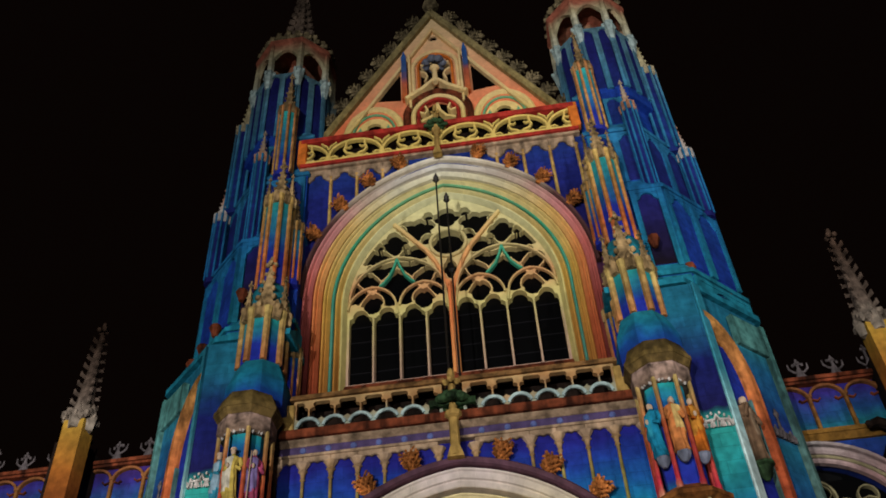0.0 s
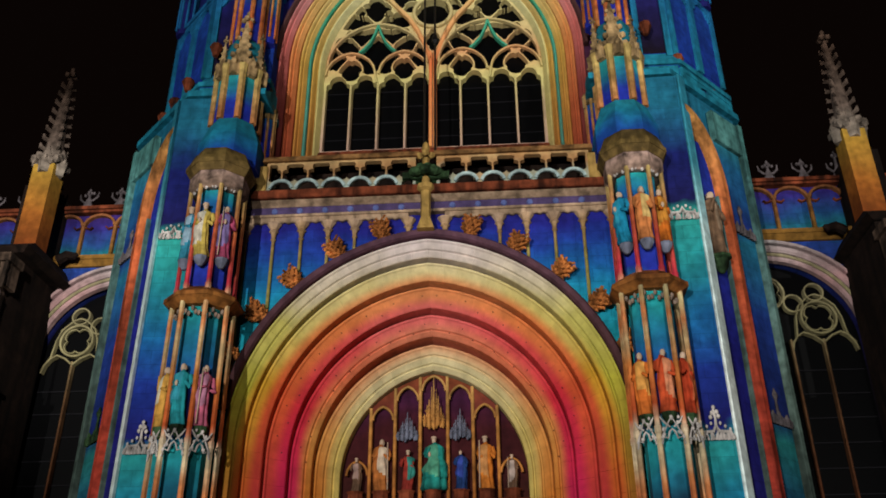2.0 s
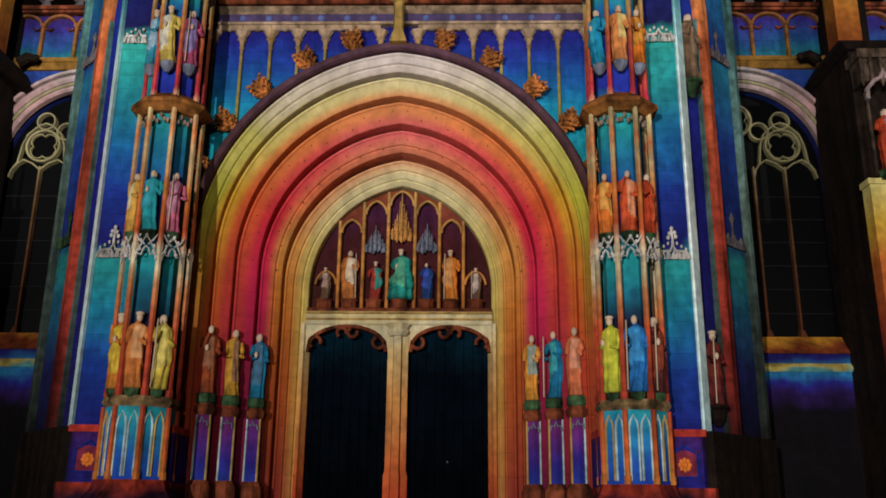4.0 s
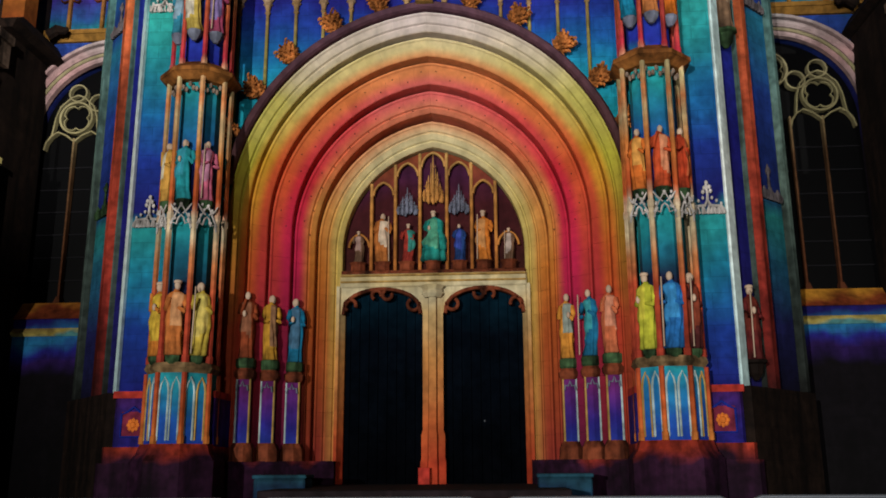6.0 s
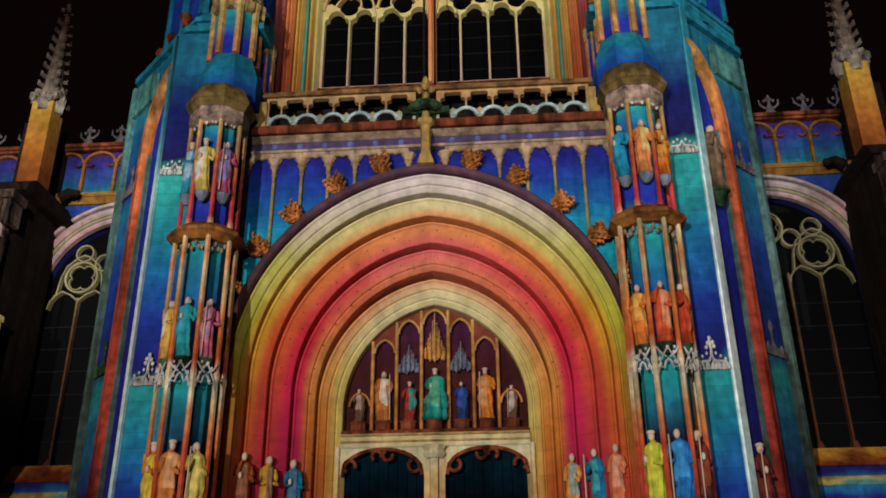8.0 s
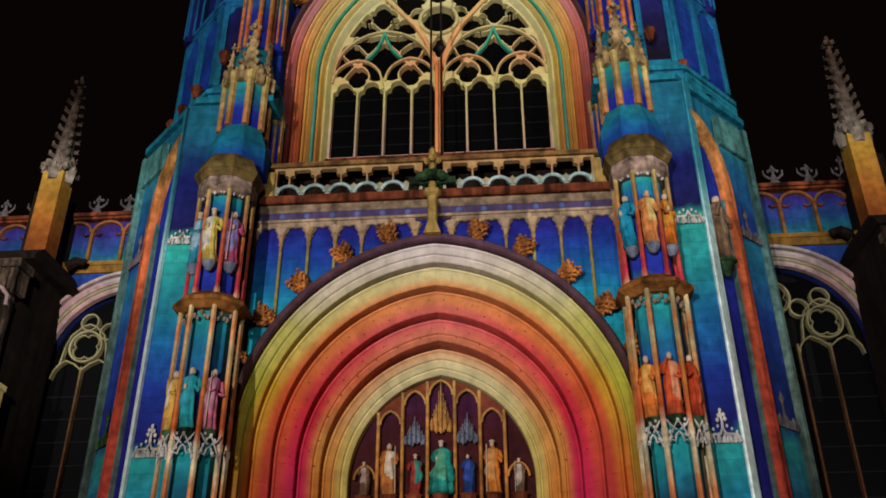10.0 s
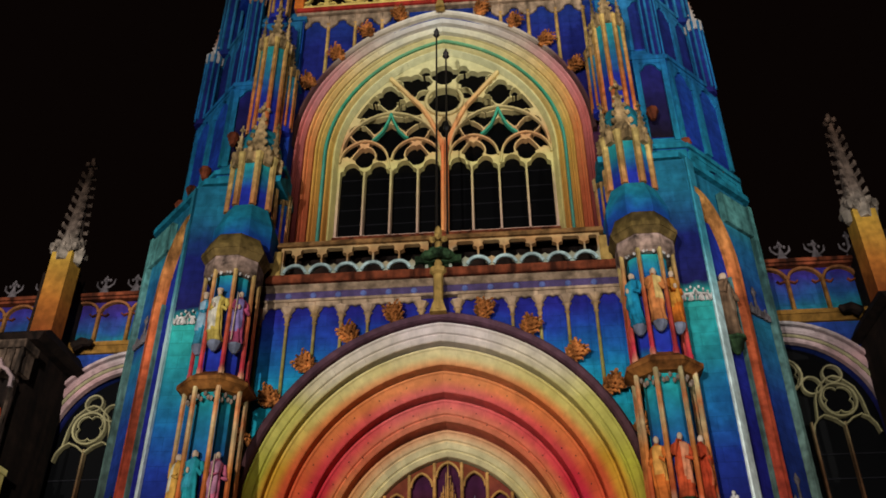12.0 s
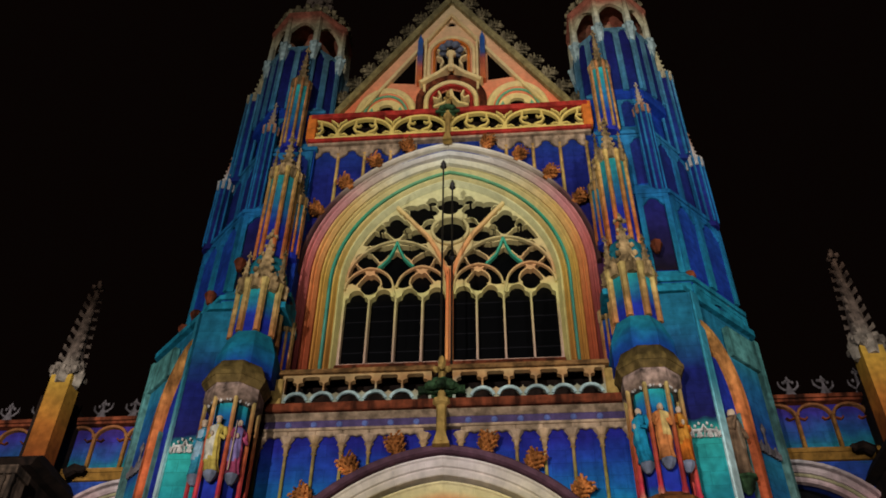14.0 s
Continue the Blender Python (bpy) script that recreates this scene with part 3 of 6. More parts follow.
def spire_on(parent, s, cx, cy, z0, z1, r, mat="spire", crockets=True, n=4, name="spire"):
    """Slender crocketed spire with a finial, a part of its pinnacle."""
    g = G()
    h = z1 - z0
    g.turned(cx, cy, [(z0 - 0.06 * h, r * 1.0), (z0, r * 1.25), (z0 + 0.05 * h, r * 1.2), (z0 + 0.1 * h, r * 0.85), (z0 + 0.86 * h, r * 0.12)], n, radians(45) if n == 4 else radians(22.5))
    if crockets:
        for k in range(5):
            z = z0 + h * (0.14 + 0.14 * k)
            rr = r * (0.95 - 0.15 * k)
            for j in range(4):
                t = radians(45 + 90 * j)
                q = 0.23 * r * (1.1 - 0.11 * k)
                g.blob(cx + rr * math.cos(t), cy + rr * math.sin(t), z, q, q, q * 1.1, 5, 3)
    for k in range(4):
        t = radians(90 * k)
        g.blob(cx + r * 0.28 * math.cos(t), cy + r * 0.28 * math.sin(t), z0 + 0.88 * h, r * 0.24, r * 0.24, r * 0.2, 5, 3)
    g.blob(cx, cy, z0 + 0.96 * h, r * 0.2, r * 0.2, r * 0.42, 5, 3)
    return part(name, g, mat, parent, "crocketed stone spire", s)


# ================= ground and steps =================
ground = part("ground", G().box(-90, 90, -90, 60, -0.5, 0.0), "paving", None)
tagged(ground, "dark stone paved square in front of the church", "ground", kind="structure")
steps = thing("steps", "flight of dark stone steps before the portal", "steps", kind="structure")
for i in range(5):
    w = 9.2 if i < 3 else 3.0
    part("step", G().box(-w, w, -4.4 + 0.38 * i, 2.62, 0.185 * i, 0.185 * (i + 1)), "step_stone", steps, bevel=0.015)

for s in (-1, 1):
    blk = thing("stone_block", "low teal-lit stone block beside the portal steps", "stone block", "blocks beside the steps")
    part("block", G().box(2.45, 3.55, -1.2, -0.42, 0.552, 1.12), "block_teal", blk, s=s, bevel=0.03)
    part("block_cap", G().box(2.42, 3.58, -1.23, -0.40, 1.12, 1.2), "block_teal", blk, s=s, bevel=0.02)

# ================= portal wall with its blind arcade =================
HOOD = (4.74, 7.25, 0.5)
wall = thing("wall_portal", "blue and teal lit stone wall above the portal", "wall", kind="structure")
rect = [(5.2, 1.5), (5.2, 13.3), (-5.2, 13.3), (-5.2, 1.5)] + arch_line(4.72, HOOD[1], HOOD[2], 1.5, 24)[::-1]
plate("masonry", rect, [], 0.12, 0.9, "blue_wall", wall)
COLS = [0.48, 1.19, 1.90, 2.61, 3.32, 4.06, 4.80]
for s in (-1, 1):
    for x in COLS:
        r = 4.95 + 0.5
        zb = HOOD[1] + math.sqrt(max(r * r - (x + 0.5) ** 2, 0.05)) if x < 4.9 else 8
        g = G().turned(s * x, 0.06, [(zb - 0.15, 0.046), (12.62, 0.042), (12.66, 0.075), (12.71, 0.05), (12.86, 0.08), (12.90, 0.13), (12.95, 0.09), (13.12, 0.20)], 8)
        part("colonnette", g, "colonnette", wall)
    # little cusped arches between the colonnettes
    xs = [0.30] + COLS
    for a, b in zip(xs, xs[1:]):
        w = b - a
        if w < 0.2:
            continue
        m = (a + b) / 2
        out = [(a, 13.32), (b, 13.32), (b, 12.86), (b - 0.05, 12.86)] + [(m + 0.42 * w * math.cos(t), 12.92 + 0.30 * math.sin(t) * (0.86 + 0.14 * math.cos(6 * t))) for t in [math.pi * k / 10 for k in range(11)]] + [(a + 0.05, 12.86), (a, 12.86)]
        plate("arcade_head", out, [], 0.0, 0.13, "cream", wall, s=s)

cornice = thing("cornice", "moulded cornice with blue rosettes above the arcade", "cornice", kind="structure")
part("lower_moulding", G().box(-5.0, 5.0, -0.06, 0.2, 13.30, 13.38), "cream", cornice, bevel=0.02)
part("frieze", G().box(-5.0, 5.0, 0.02, 0.2, 13.38, 13.62), "frieze", cornice)
for k in range(-6, 7):
    if k:
        part("rosette", G().blob(k * 0.68, 0.02, 13.5, 0.09, 0.05, 0.09, 8, 4), "dot_blue", cornice)
part("upper_moulding", G().prism([(-5.0, 0), (5.0, 0), (5.0, 0.3), (-5.0, 0.3)], 13.62, 13.72, [(-5.0, -0.22), (5.0, -0.22), (5.0, 0.3), (-5.0, 0.3)]), "cream", cornice)
# added dark sheet, keeps the balustrade's holes black like the shaded walkway
part("walkway_wall", G().box(-5.0, 5.0, 0.5, 0.62, 13.97, 15.45), "unlit_stone", cornice, "dark backing added for the shade behind the balustrade")
part("ledge", G().box(-4.7, 4.7, -0.36, 1.2, 13.72, 13.97), "rust", cornice, "weathered rust-coloured ledge", bevel=0.03)


# ================= lower balustrade =================
def lower_balustrade(s):
    t = thing("balustrade", "pierced stone balustrade with rows of trefoils", "balustrade", "balustrades over the portal")
    ups = [0.72 + 0.71 * k for k in range(-1, 7)]
    downs = [0.72 + 0.355 + 0.71 * k for k in range(-1, 6)]

    def solid(X, Z):
        d = [foil_size(X, Z, x, 14.57, 0.40, 3, 90, 0.44, 1.0, 0.88) for x in ups] + [foil_size(X, Z, x, 14.13, 0.31, 3, 90, 0.36, 1.0, 0.72) for x in downs]
        return np.maximum(openwork(d, 0.10), np.maximum(np.maximum(X - 4.26, 0.36 - X), np.maximum(Z - 14.84, 14.0 - Z)))

    pierced("pierced_panel", solid, 0.28, 4.34, 13.965, 14.905, 0.02, -0.22, 0.16, "balu_cream", t, "cream openwork of trefoils", s)
    x = 0.72 + 0.355
    while x < 4.2:
        part("scalloped_arch", G().bar(arc(x, 14.02, 0.31, 12, 168, 8), 0.085, (-0.27, -0.19)), "ice", t, "pale scalloped moulding", s)
        x += 0.71
    part("coping", G().prism([(0.2, -0.32), (4.45, -0.32), (4.45, 0.02), (0.2, 0.02)], 14.9, 15.10, [(0.2, -0.22), (4.45, -0.22), (4.45, -0.05), (0.2, -0.05)]), "coping_tan", t, "tan weathered coping", s)
    part("end_block", G().box(4.3, 4.62, -0.3, 0.1, 13.97, 14.78), "tan", t, "", s, bevel=0.03)


for s in (-1, 1):
    lower_balustrade(s)


def cross_finial(name, label, y, z0, z1, leaf_z, w):
    t = thing(name, label, "finial", "facade finials")
    h = z1 - z0
    part("foot", G().prism([(-0.22 * w, y - 0.1), (0.22 * w, y - 0.1), (0.22 * w, y + 0.15), (-0.22 * w, y + 0.15)], z0 - 0.06, z0 + 0.12 * h, [(-0.1 * w, y - 0.08), (0.1 * w, y - 0.08), (0.1 * w, y + 0.08), (-0.1 * w, y + 0.08)]), "tan", t)
    part("shaft", G().turned(0, y, [(z0, 0.13 * w), (z0 + 0.4 * h, 0.13 * w), (z0 + 0.42 * h, 0.24 * w), (z0 + 0.47 * h, 0.24 * w), (z0 + 0.49 * h, 0.11 * w), (leaf_z, 0.1 * w)], 8), "tan", t)
    g = G()
    for k in range(8):
        a = 2 * math.pi * k / 8
        g.blob(0.36 * w * math.cos(a), y + 0.28 * w * math.sin(a), leaf_z, 0.20 * w, 0.18 * w, 0.13 * w, 6, 4)
        g.blob(0.24 * w * math.cos(a + 0.3), y + 0.2 * w * math.sin(a + 0.3), leaf_z + 0.14 * w, 0.14 * w, 0.13 * w, 0.13 * w, 5, 3)
    g.tube([(-0.62 * w, y, leaf_z - 0.02), (0.62 * w, y, leaf_z - 0.02)], 0.11 * w)
    part("cross_arm", g, "green_leaf", t, "dark green leafy cross arms")
    g = G().turned(0, y, [(leaf_z + 0.05, 0.1 * w), (z1 - 0.2 * h, 0.09 * w)], 6)
    for k in range(4):
        a = math.pi * k / 2
        g.blob(0.15 * w * math.cos(a), y + 0.15 * w * math.sin(a), z1 - 0.16 * h, 0.11 * w, 0.11 * w, 0.1 * w, 5, 3)
    g.blob(0, y, z1 - 0.08 * h, 0.11 * w, 0.11 * w, 0.09 * h, 6, 4)
    part("bud", g, "tan", t)


cross_finial("finial", "leafy stone cross finial on the portal's hood", -0.32, 12.66, 15.3, 14.25, 1.0)

# ================= deep portal =================
portal = thing("portal_arch", "deep pointed portal with concentric rainbow-lit stone orders", "portal", kind="structure")


def order_profile(a0, a1, yf, yb, grooves, splay=0.0):
    """Section of one order: a splayed face that falls back towards the opening, with a roll at its front edge."""
    e = a1 - 0.10
    p = [(a0, yb), (a0, yf + splay + 0.03), (a0 + 0.02, yf + splay)]
    for gx in grooves:
        y = yf + splay * (e - gx) / (e - a0)
        p += [(gx - 0.04, y + 0.01), (gx - 0.015, y + 0.06), (gx + 0.015, y + 0.05), (gx + 0.04, y - 0.015)]
    return p + [(e, yf), (e + 0.03, yf - 0.05), (e + 0.07, yf - 0.05), (a1, yf), (a1, yb)]


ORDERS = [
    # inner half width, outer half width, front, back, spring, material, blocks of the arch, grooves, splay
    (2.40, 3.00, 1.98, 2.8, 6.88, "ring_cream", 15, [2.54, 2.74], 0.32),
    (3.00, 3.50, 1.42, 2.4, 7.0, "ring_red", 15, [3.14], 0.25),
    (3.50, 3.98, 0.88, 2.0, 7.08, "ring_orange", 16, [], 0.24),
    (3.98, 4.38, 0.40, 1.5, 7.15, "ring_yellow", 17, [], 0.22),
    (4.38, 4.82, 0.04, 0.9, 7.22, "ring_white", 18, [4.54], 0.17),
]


def arch_blocks(parent, a0, a1, yf, yb, zs, c, mat, n, grooves, splay, foot, s, name="voussoir", course=0.62):
    prof = order_profile(a0, a1, yf, yb, grooves, splay)
    for i in range(n):
        e = 0.003 / n
        ring = []
        for k in range(4):
            u = (i + k / 3) / n
            u = min(max(u, i / n + e), (i + 1) / n - e)
            ring.append([(arch_at(a, zs, c, u)[0], y, arch_at(a, zs, c, u)[1]) for a, y in prof])
        part(name, G().loft(ring), mat, parent, s=s)
    rows = max(1, round((zs - foot) / course))
    h = (zs - foot) / rows
    for i in range(rows):
        part("jamb_stone", G().loft([[(a, y, foot + h * i + 0.002) for a, y in prof], [(a, y, foot + h * (i + 1) - 0.002) for a, y in prof]]), mat, parent, s=s)


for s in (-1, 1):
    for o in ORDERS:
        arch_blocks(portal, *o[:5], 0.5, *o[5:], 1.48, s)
    part("plinth", G().prism([(2.42, 1.86), (3.1, 1.1), (4.3, 0.02), (4.86, -0.3), (4.86, 2.8), (2.42, 2.8)], 0.6, 1.40).prism([(2.42, 1.80), (3.1, 1.04), (4.3, -0.04), (4.86, -0.36), (4.86, 2.8), (2.42, 2.8)], 1.40, 1.49), "plinth_red", portal, "dark violet moulded plinth of the portal", s)
    # hood mould over the outermost order
    pr = [(4.79, 0.1), (4.79, -0.12), (4.83, -0.20), (4.94, -0.24), (5.01, -0.14), (5.01, 0.12)]
    rings = []
    for k in range(25):
        u = 0.10 + 0.90 * k / 24
        rings.append([(arch_at(a, HOOD[1], 0.5, u)[0] if u < 1 else 0.0, y, arch_at(a, HOOD[1], 0.5, u)[1]) for a, y in pr])
    part("hood_mould", G().loft(rings), "purple_edge", portal, "weathered dark hood mould", s)

for s in (-1, 1):
    for a0, a1, yf, yb, zs, mat, n, grooves, splay in ORDERS[1:3]:
        g = G()
        e = a1 - 0.10
        for k in range(16):
            a = a0 + (0.34 + 0.4 * (k % 2)) * (e - a0)
            x, z = arch_at(a, zs, 0.5, (k + 0.5) / 16)
            y = yf + splay * (e - a) / (e - a0)
            g.blob(x, y + 0.004, z, 0.017, 0.02, 0.02, 6, 3)
        part("dowel_holes", g, "iron", portal, "small dark dowel holes in the stones", s)

CROCKET = mesh_of("crocket", crocket_shape(0.60, 3))
CROCKET.materials.append(M["leaf_orange"])
for s in (-1, 1):
    for x, z, lean in ((1.09, 12.46, 16), (2.18, 11.94, 30), (3.20, 11.20, 45), (4.00, 10.36, 58), (4.60, 9.36, 72)):
        placed("crocket", CROCKET, portal, pose(s * x, -0.08, z, 12, s * lean, 0), "orange-lit leafy crocket")

# doors, trumeau, lintel
frame_ = thing("door_frame", "cream and orange stone door frame with a central post", "door frame", kind="structure")
part("trumeau", G().loft([[(x * k, 2.05 + y, z) for x, y in ((-0.26, 0.3), (-0.26, 0.1), (-0.12, 0.06), (-0.09, -0.06), (0.09, -0.06), (0.12, 0.06), (0.26, 0.1), (0.26, 0.3))] for z, k in ((0.92, 1.22), (1.45, 1.22), (1.55, 1.14), (2.1, 1.14), (2.22, 1.0), (5.9, 1.0))]), "door_frame", frame_)
part("lintel", G().box(-2.42, 2.42, 2.12, 2.7, 5.86, 6.22), "door_frame", frame_, bevel=0.03)
for z, y in ((5.98, 2.07), (6.14, 2.05)):
    part("lintel_moulding", G().box(-2.4, 2.4, y, 2.2, z, z + 0.05), "tan", frame_, bevel=0.015)
part("foot_block", G().box(-0.34, -0.06, 1.78, 1.98, 0.92, 1.32), "red", frame_, "small red block at the post's foot", bevel=0.015)
part("trumeau_cap", G().turned(0, 2.12, [(5.55, 0.22), (5.65, 0.3), (5.75, 0.26), (5.86, 0.34)], 8, radians(22.5)), "door_frame", frame_)
for s in (-1, 1):
    part("jamb", G().loft([[(2.40 + x, y, z) for x, y in ((-0.10, 2.35), (-0.02, 2.2), (0.02, 2.1), (0.1, 2.1), (0.1, 2.8), (-0.1, 2.8))] for z in (0.92, 5.9)]), "door_frame", frame_, s=s)
    # cusped, drooping arch heads with curled ends
    hd = [(0.24, 5.9), (2.4, 5.9), (2.4, 5.15)] + [(1.32 + 1.02 * math.cos(t), 5.18 + 0.66 * abs(math.sin(t)) ** 0.8) for t in [math.pi * k / 14 for k in range(15)]] + [(0.24, 5.15)]
    plate("arch_head", hd, [], 2.18, 0.2, "door_frame", frame_, s=s)
    part("arch_rim", G().bar([(1.32 + 1.0 * math.cos(t), 5.16 + 0.66 * abs(math.sin(t)) ** 0.8) for t in [math.pi * k / 16 for k in range(17)]], 0.09, (2.1, 2.3)), "rust", frame_, "orange arch rim", s)
    for cx, cz, q in ((0.50, 5.40, 0.15), (1.18, 5.66, 0.12), (1.46, 5.66, 0.12), (2.14, 5.40, 0.15)):
        part("scroll", G().bar(arc(cx, cz, q, -200 if cx < 1.3 else -160, 60 if cx < 1.3 else -420, 12), 0.085, (2.1, 2.26)), "rust", frame_, "curled leaf scroll", s)

for i, s in enumerate((-1, 1)):
    d = thing("door_%d" % (i + 1), "closed dark wooden double-height church door", "door", kind="structure")
    for k in range(9):
        x = 0.24 + 0.24 * k
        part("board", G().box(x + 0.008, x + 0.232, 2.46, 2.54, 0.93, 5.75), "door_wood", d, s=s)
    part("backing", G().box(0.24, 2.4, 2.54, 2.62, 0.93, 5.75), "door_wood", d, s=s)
    if s > 0:
        part("knob", G().blob(1.28, 2.44, 2.45, 0.03, 0.04, 0.03), "steel", d, "small bright knob")

# ================= tympanum =================
tymp = thing("tympanum", "purple and brown carved tympanum with seven niches", "tympanum", kind="structure")
out = arch_line(2.42, 6.85, 0.5, 6.22, 18)
plate("back_wall", out, [], 2.62, 0.2, "niche_lilac", tymp)
NX = [-2.3, -1.66, -1.02, -0.36, 0.36, 1.02, 1.66, 2.3]


def tymp_top(x):
    x = min(abs(x), 2.38)
    return 6.85 + math.sqrt(max((2.9) ** 2 - (x + 0.5) ** 2, 0.0))


for x in NX[1:-1]:
    part("rib", G().bar([(x, 6.2), (x, tymp_top(x) - 0.02)], 0.085, (2.4, 2.64)), "tymp_rib", tymp)
for a, b in zip(NX, NX[1:]):
    m, w = (a + b) / 2, (b - a)
    top = min(tymp_top(a), tymp_top(b), tymp_top(m) - 0.1)
    zs = top - w * 0.55 if abs(m) < 1.9 else 7.0
    hole = arch_line(w / 2 - 0.05, zs, 0.12, 6.2, 8, m)
    if abs(m) < 1.9:
        outline = [(a, zs)] + [(a + w * k / 8, tymp_top(a + w * k / 8) - 0.01) for k in range(9)] + [(b, zs)] + [p for p in hole if p[1] >= zs - 0.001]
        plate("niche_head", outline, [], 2.46, 0.16, "tymp", tymp)
    part("niche_arch", G().bar([p for p in hole if p[1] >= zs - 0.001], 0.06, (2.40, 2.5)), "tymp_rib", tymp)
part("shelf", G().box(-2.4, 2.4, 2.2, 2.64, 6.2, 6.32), "rust", tymp)
for a, b in zip(NX, NX[1:]):
    m = (a + b) / 2
    part("corbel", G().turned(m, 2.38, [(6.3, 0.24), (6.36, 0.2), (6.5, 0.2), (6.56, 0.25)], 8, radians(22.5)), "rust", tymp)
    if abs(m) < 1.1:
        g = G()
        z0, z1 = (7.95, 8.7) if abs(m) > 0.3 else (8.25, 9.6)
        rnd = random.Random(int(50 + 10 * m))
        for q in range(9):
            dx, dy = 0.24 * (q / 4 - 1) , 0.10 * (q % 2)
            hgt = (z1 - z0) * (1.0 - 0.75 * abs(dx) / 0.24) * rnd.uniform(0.8, 1.0)
            zb = z0 - rnd.uniform(0.0, 0.12)
            g.turned(m + dx, 2.36 + dy, [(zb, 0.02), (zb + 0.06, 0.045), (z0 + hgt * 0.5, 0.034), (z0 + hgt, 0.008)], 5)
            for e in range(3):
                g.blob(m + dx + rnd.uniform(-0.03, 0.03), 2.33 + dy, z0 + hgt * (0.2 + 0.25 * e), 0.04, 0.04, 0.03, 4, 3)
        part("canopy", g, "tymp_rib" if abs(m) < 0.3 else "corbel_blue", tymp, "filigree niche canopy")


# ================= statues =================
ROBES = {}


# projected tint of a robe painted in, darker at the foot, paler on top
def cloth(colour):
    if colour not in ROBES:
        dark, pale = tuple(int(c * 0.6) for c in colour), tuple(min(240, int(c * 1.08)) for c in colour)
        ROBES[colour] = stone("robe", [(0.0, dark), (0.3, colour), (1.0, colour), (1.5, pale)], local=True, blocks=False, mottle=0.6, bump=0.5, grime=0.3)
    return ROBES[colour]


SKIN = stone("pale_stone", [(0, (190, 164, 142))], blocks=False, mottle=0.2)


def statue_mesh(h, seed, seated=False, girth=1.0):
    """Draped figure reduced to a plain carved shape, on its own foot."""
    rnd = random.Random(seed)
    g = G()
    sway, ph, slant, side = rnd.uniform(-0.06, 0.06), rnd.uniform(0, 6), rnd.uniform(-3, 3), rnd.choice((-1, 1))
    prof = [(0.0, 0.10, 0.085), (0.012, 0.13, 0.11), (0.05, 0.122, 0.105), (0.14, 0.112, 0.098), (0.3, 0.112, 0.098), (0.45, 0.122, 0.102), (0.56, 0.114, 0.094), (0.64, 0.102, 0.085), (0.73, 0.122, 0.095), (0.79, 0.132, 0.086), (0.825, 0.105, 0.07), (0.85, 0.042, 0.045), (0.875, 0.038, 0.042)]
    if seated:
        prof = [(0.0, 0.19, 0.17), (0.03, 0.21, 0.19), (0.2, 0.19, 0.2), (0.38, 0.19, 0.19), (0.46, 0.18, 0.14), (0.56, 0.13, 0.1), (0.7, 0.14, 0.1), (0.79, 0.15, 0.09), (0.83, 0.11, 0.07), (0.855, 0.045, 0.05), (0.875, 0.04, 0.045)]
    zs = sorted(set([p[0] for p in prof] + [0.02 + 0.045 * k for k in range(18)]))
    n = 36
    rings, mantle = [], set()
    for zi, z in enumerate(zs):
        rx, ry = np.interp(z, [p[0] for p in prof], [p[1] for p in prof]), np.interp(z, [p[0] for p in prof], [p[2] for p in prof])
        fold = 0.36 * max(0.0, 1 - (z / 0.84) ** 2)
        ring = []
        for j in range(n):
            t = 2 * math.pi * j / n
            w = 1.15 * abs(math.sin(3.5 * t + ph + slant * z)) ** 0.6 + 0.5 * abs(math.sin(5.5 * t - 2 * ph + 2 * slant * z))
            k = 1 + fold * (w - 0.9)
            # a mantle hangs over one side, down to the knee
            if 0.28 + 0.1 * math.sin(t + ph) < z < 0.82 and math.cos(t) * side > -0.2:
                k += 0.12 + 0.10 * math.sin(16 * z + 3 * t + ph)
                mantle.add(zi * n + j)
            lump = 1 + 0.10 * noise.noise((3 * math.cos(t) + seed, 3 * math.sin(t), 9 * z))
            ring.append((h * (girth * rx * math.cos(t) * k * lump + sway * math.sin(math.pi * z)), h * girth * ry * math.sin(t) * k * lump, h * z))
        rings.append(ring)
    g.loft(rings)
    up = rnd.random() < 0.35
    for sd in (-1, 1):
        sx = sd * 0.125 * h * girth
        hand_z = (0.62 if sd > 0 or not up else 0.80) * h + rnd.uniform(-0.06, 0.06) * h
        g.tube([(sx * 0.92, 0, 0.79 * h), (sx * 1.22, -0.01 * h, 0.66 * h), (sx * 1.12, -0.06 * h, 0.565 * h + 0.2 * (hand_z - 0.56 * h)), (sx * rnd.uniform(0.3, 0.8), -0.10 * h, hand_z)], [0.042 * h, 0.044 * h, 0.036 * h, 0.02 * h], 7)
    robe_faces = len(g.f)
    hx, hy = h * sway * 0.3 + 0.012 * h * side, -0.012 * h
    g.blob(hx, hy, 0.922 * h, 0.042 * h, 0.048 * h, 0.062 * h, 10, 7)
    kind = rnd.random()
    if kind < 0.35:
        g.turned(hx, hy, [(0.95 * h, 0.046 * h), (0.965 * h, 0.058 * h), (0.99 * h, 0.05 * h), (1.0 * h, 0.02 * h)], 8)
    elif kind < 0.7:
        g.blob(hx, hy + 0.018 * h, 0.915 * h, 0.055 * h, 0.05 * h, 0.072 * h, 8, 5)
    if rnd.random() < 0.35:
        g.blob(side * 0.07 * h, -0.10 * h, 0.64 * h, 0.03 * h, 0.03 * h, 0.05 * h, 6, 4)
    if rnd.random() < 0.3:
        g.tube([(side * 0.13 * h, -0.09 * h, 0.02 * h), (side * 0.12 * h, -0.1 * h, 0.9 * h)], 0.011 * h, 5)
    return mesh_of("statue", g), robe_faces, mantle


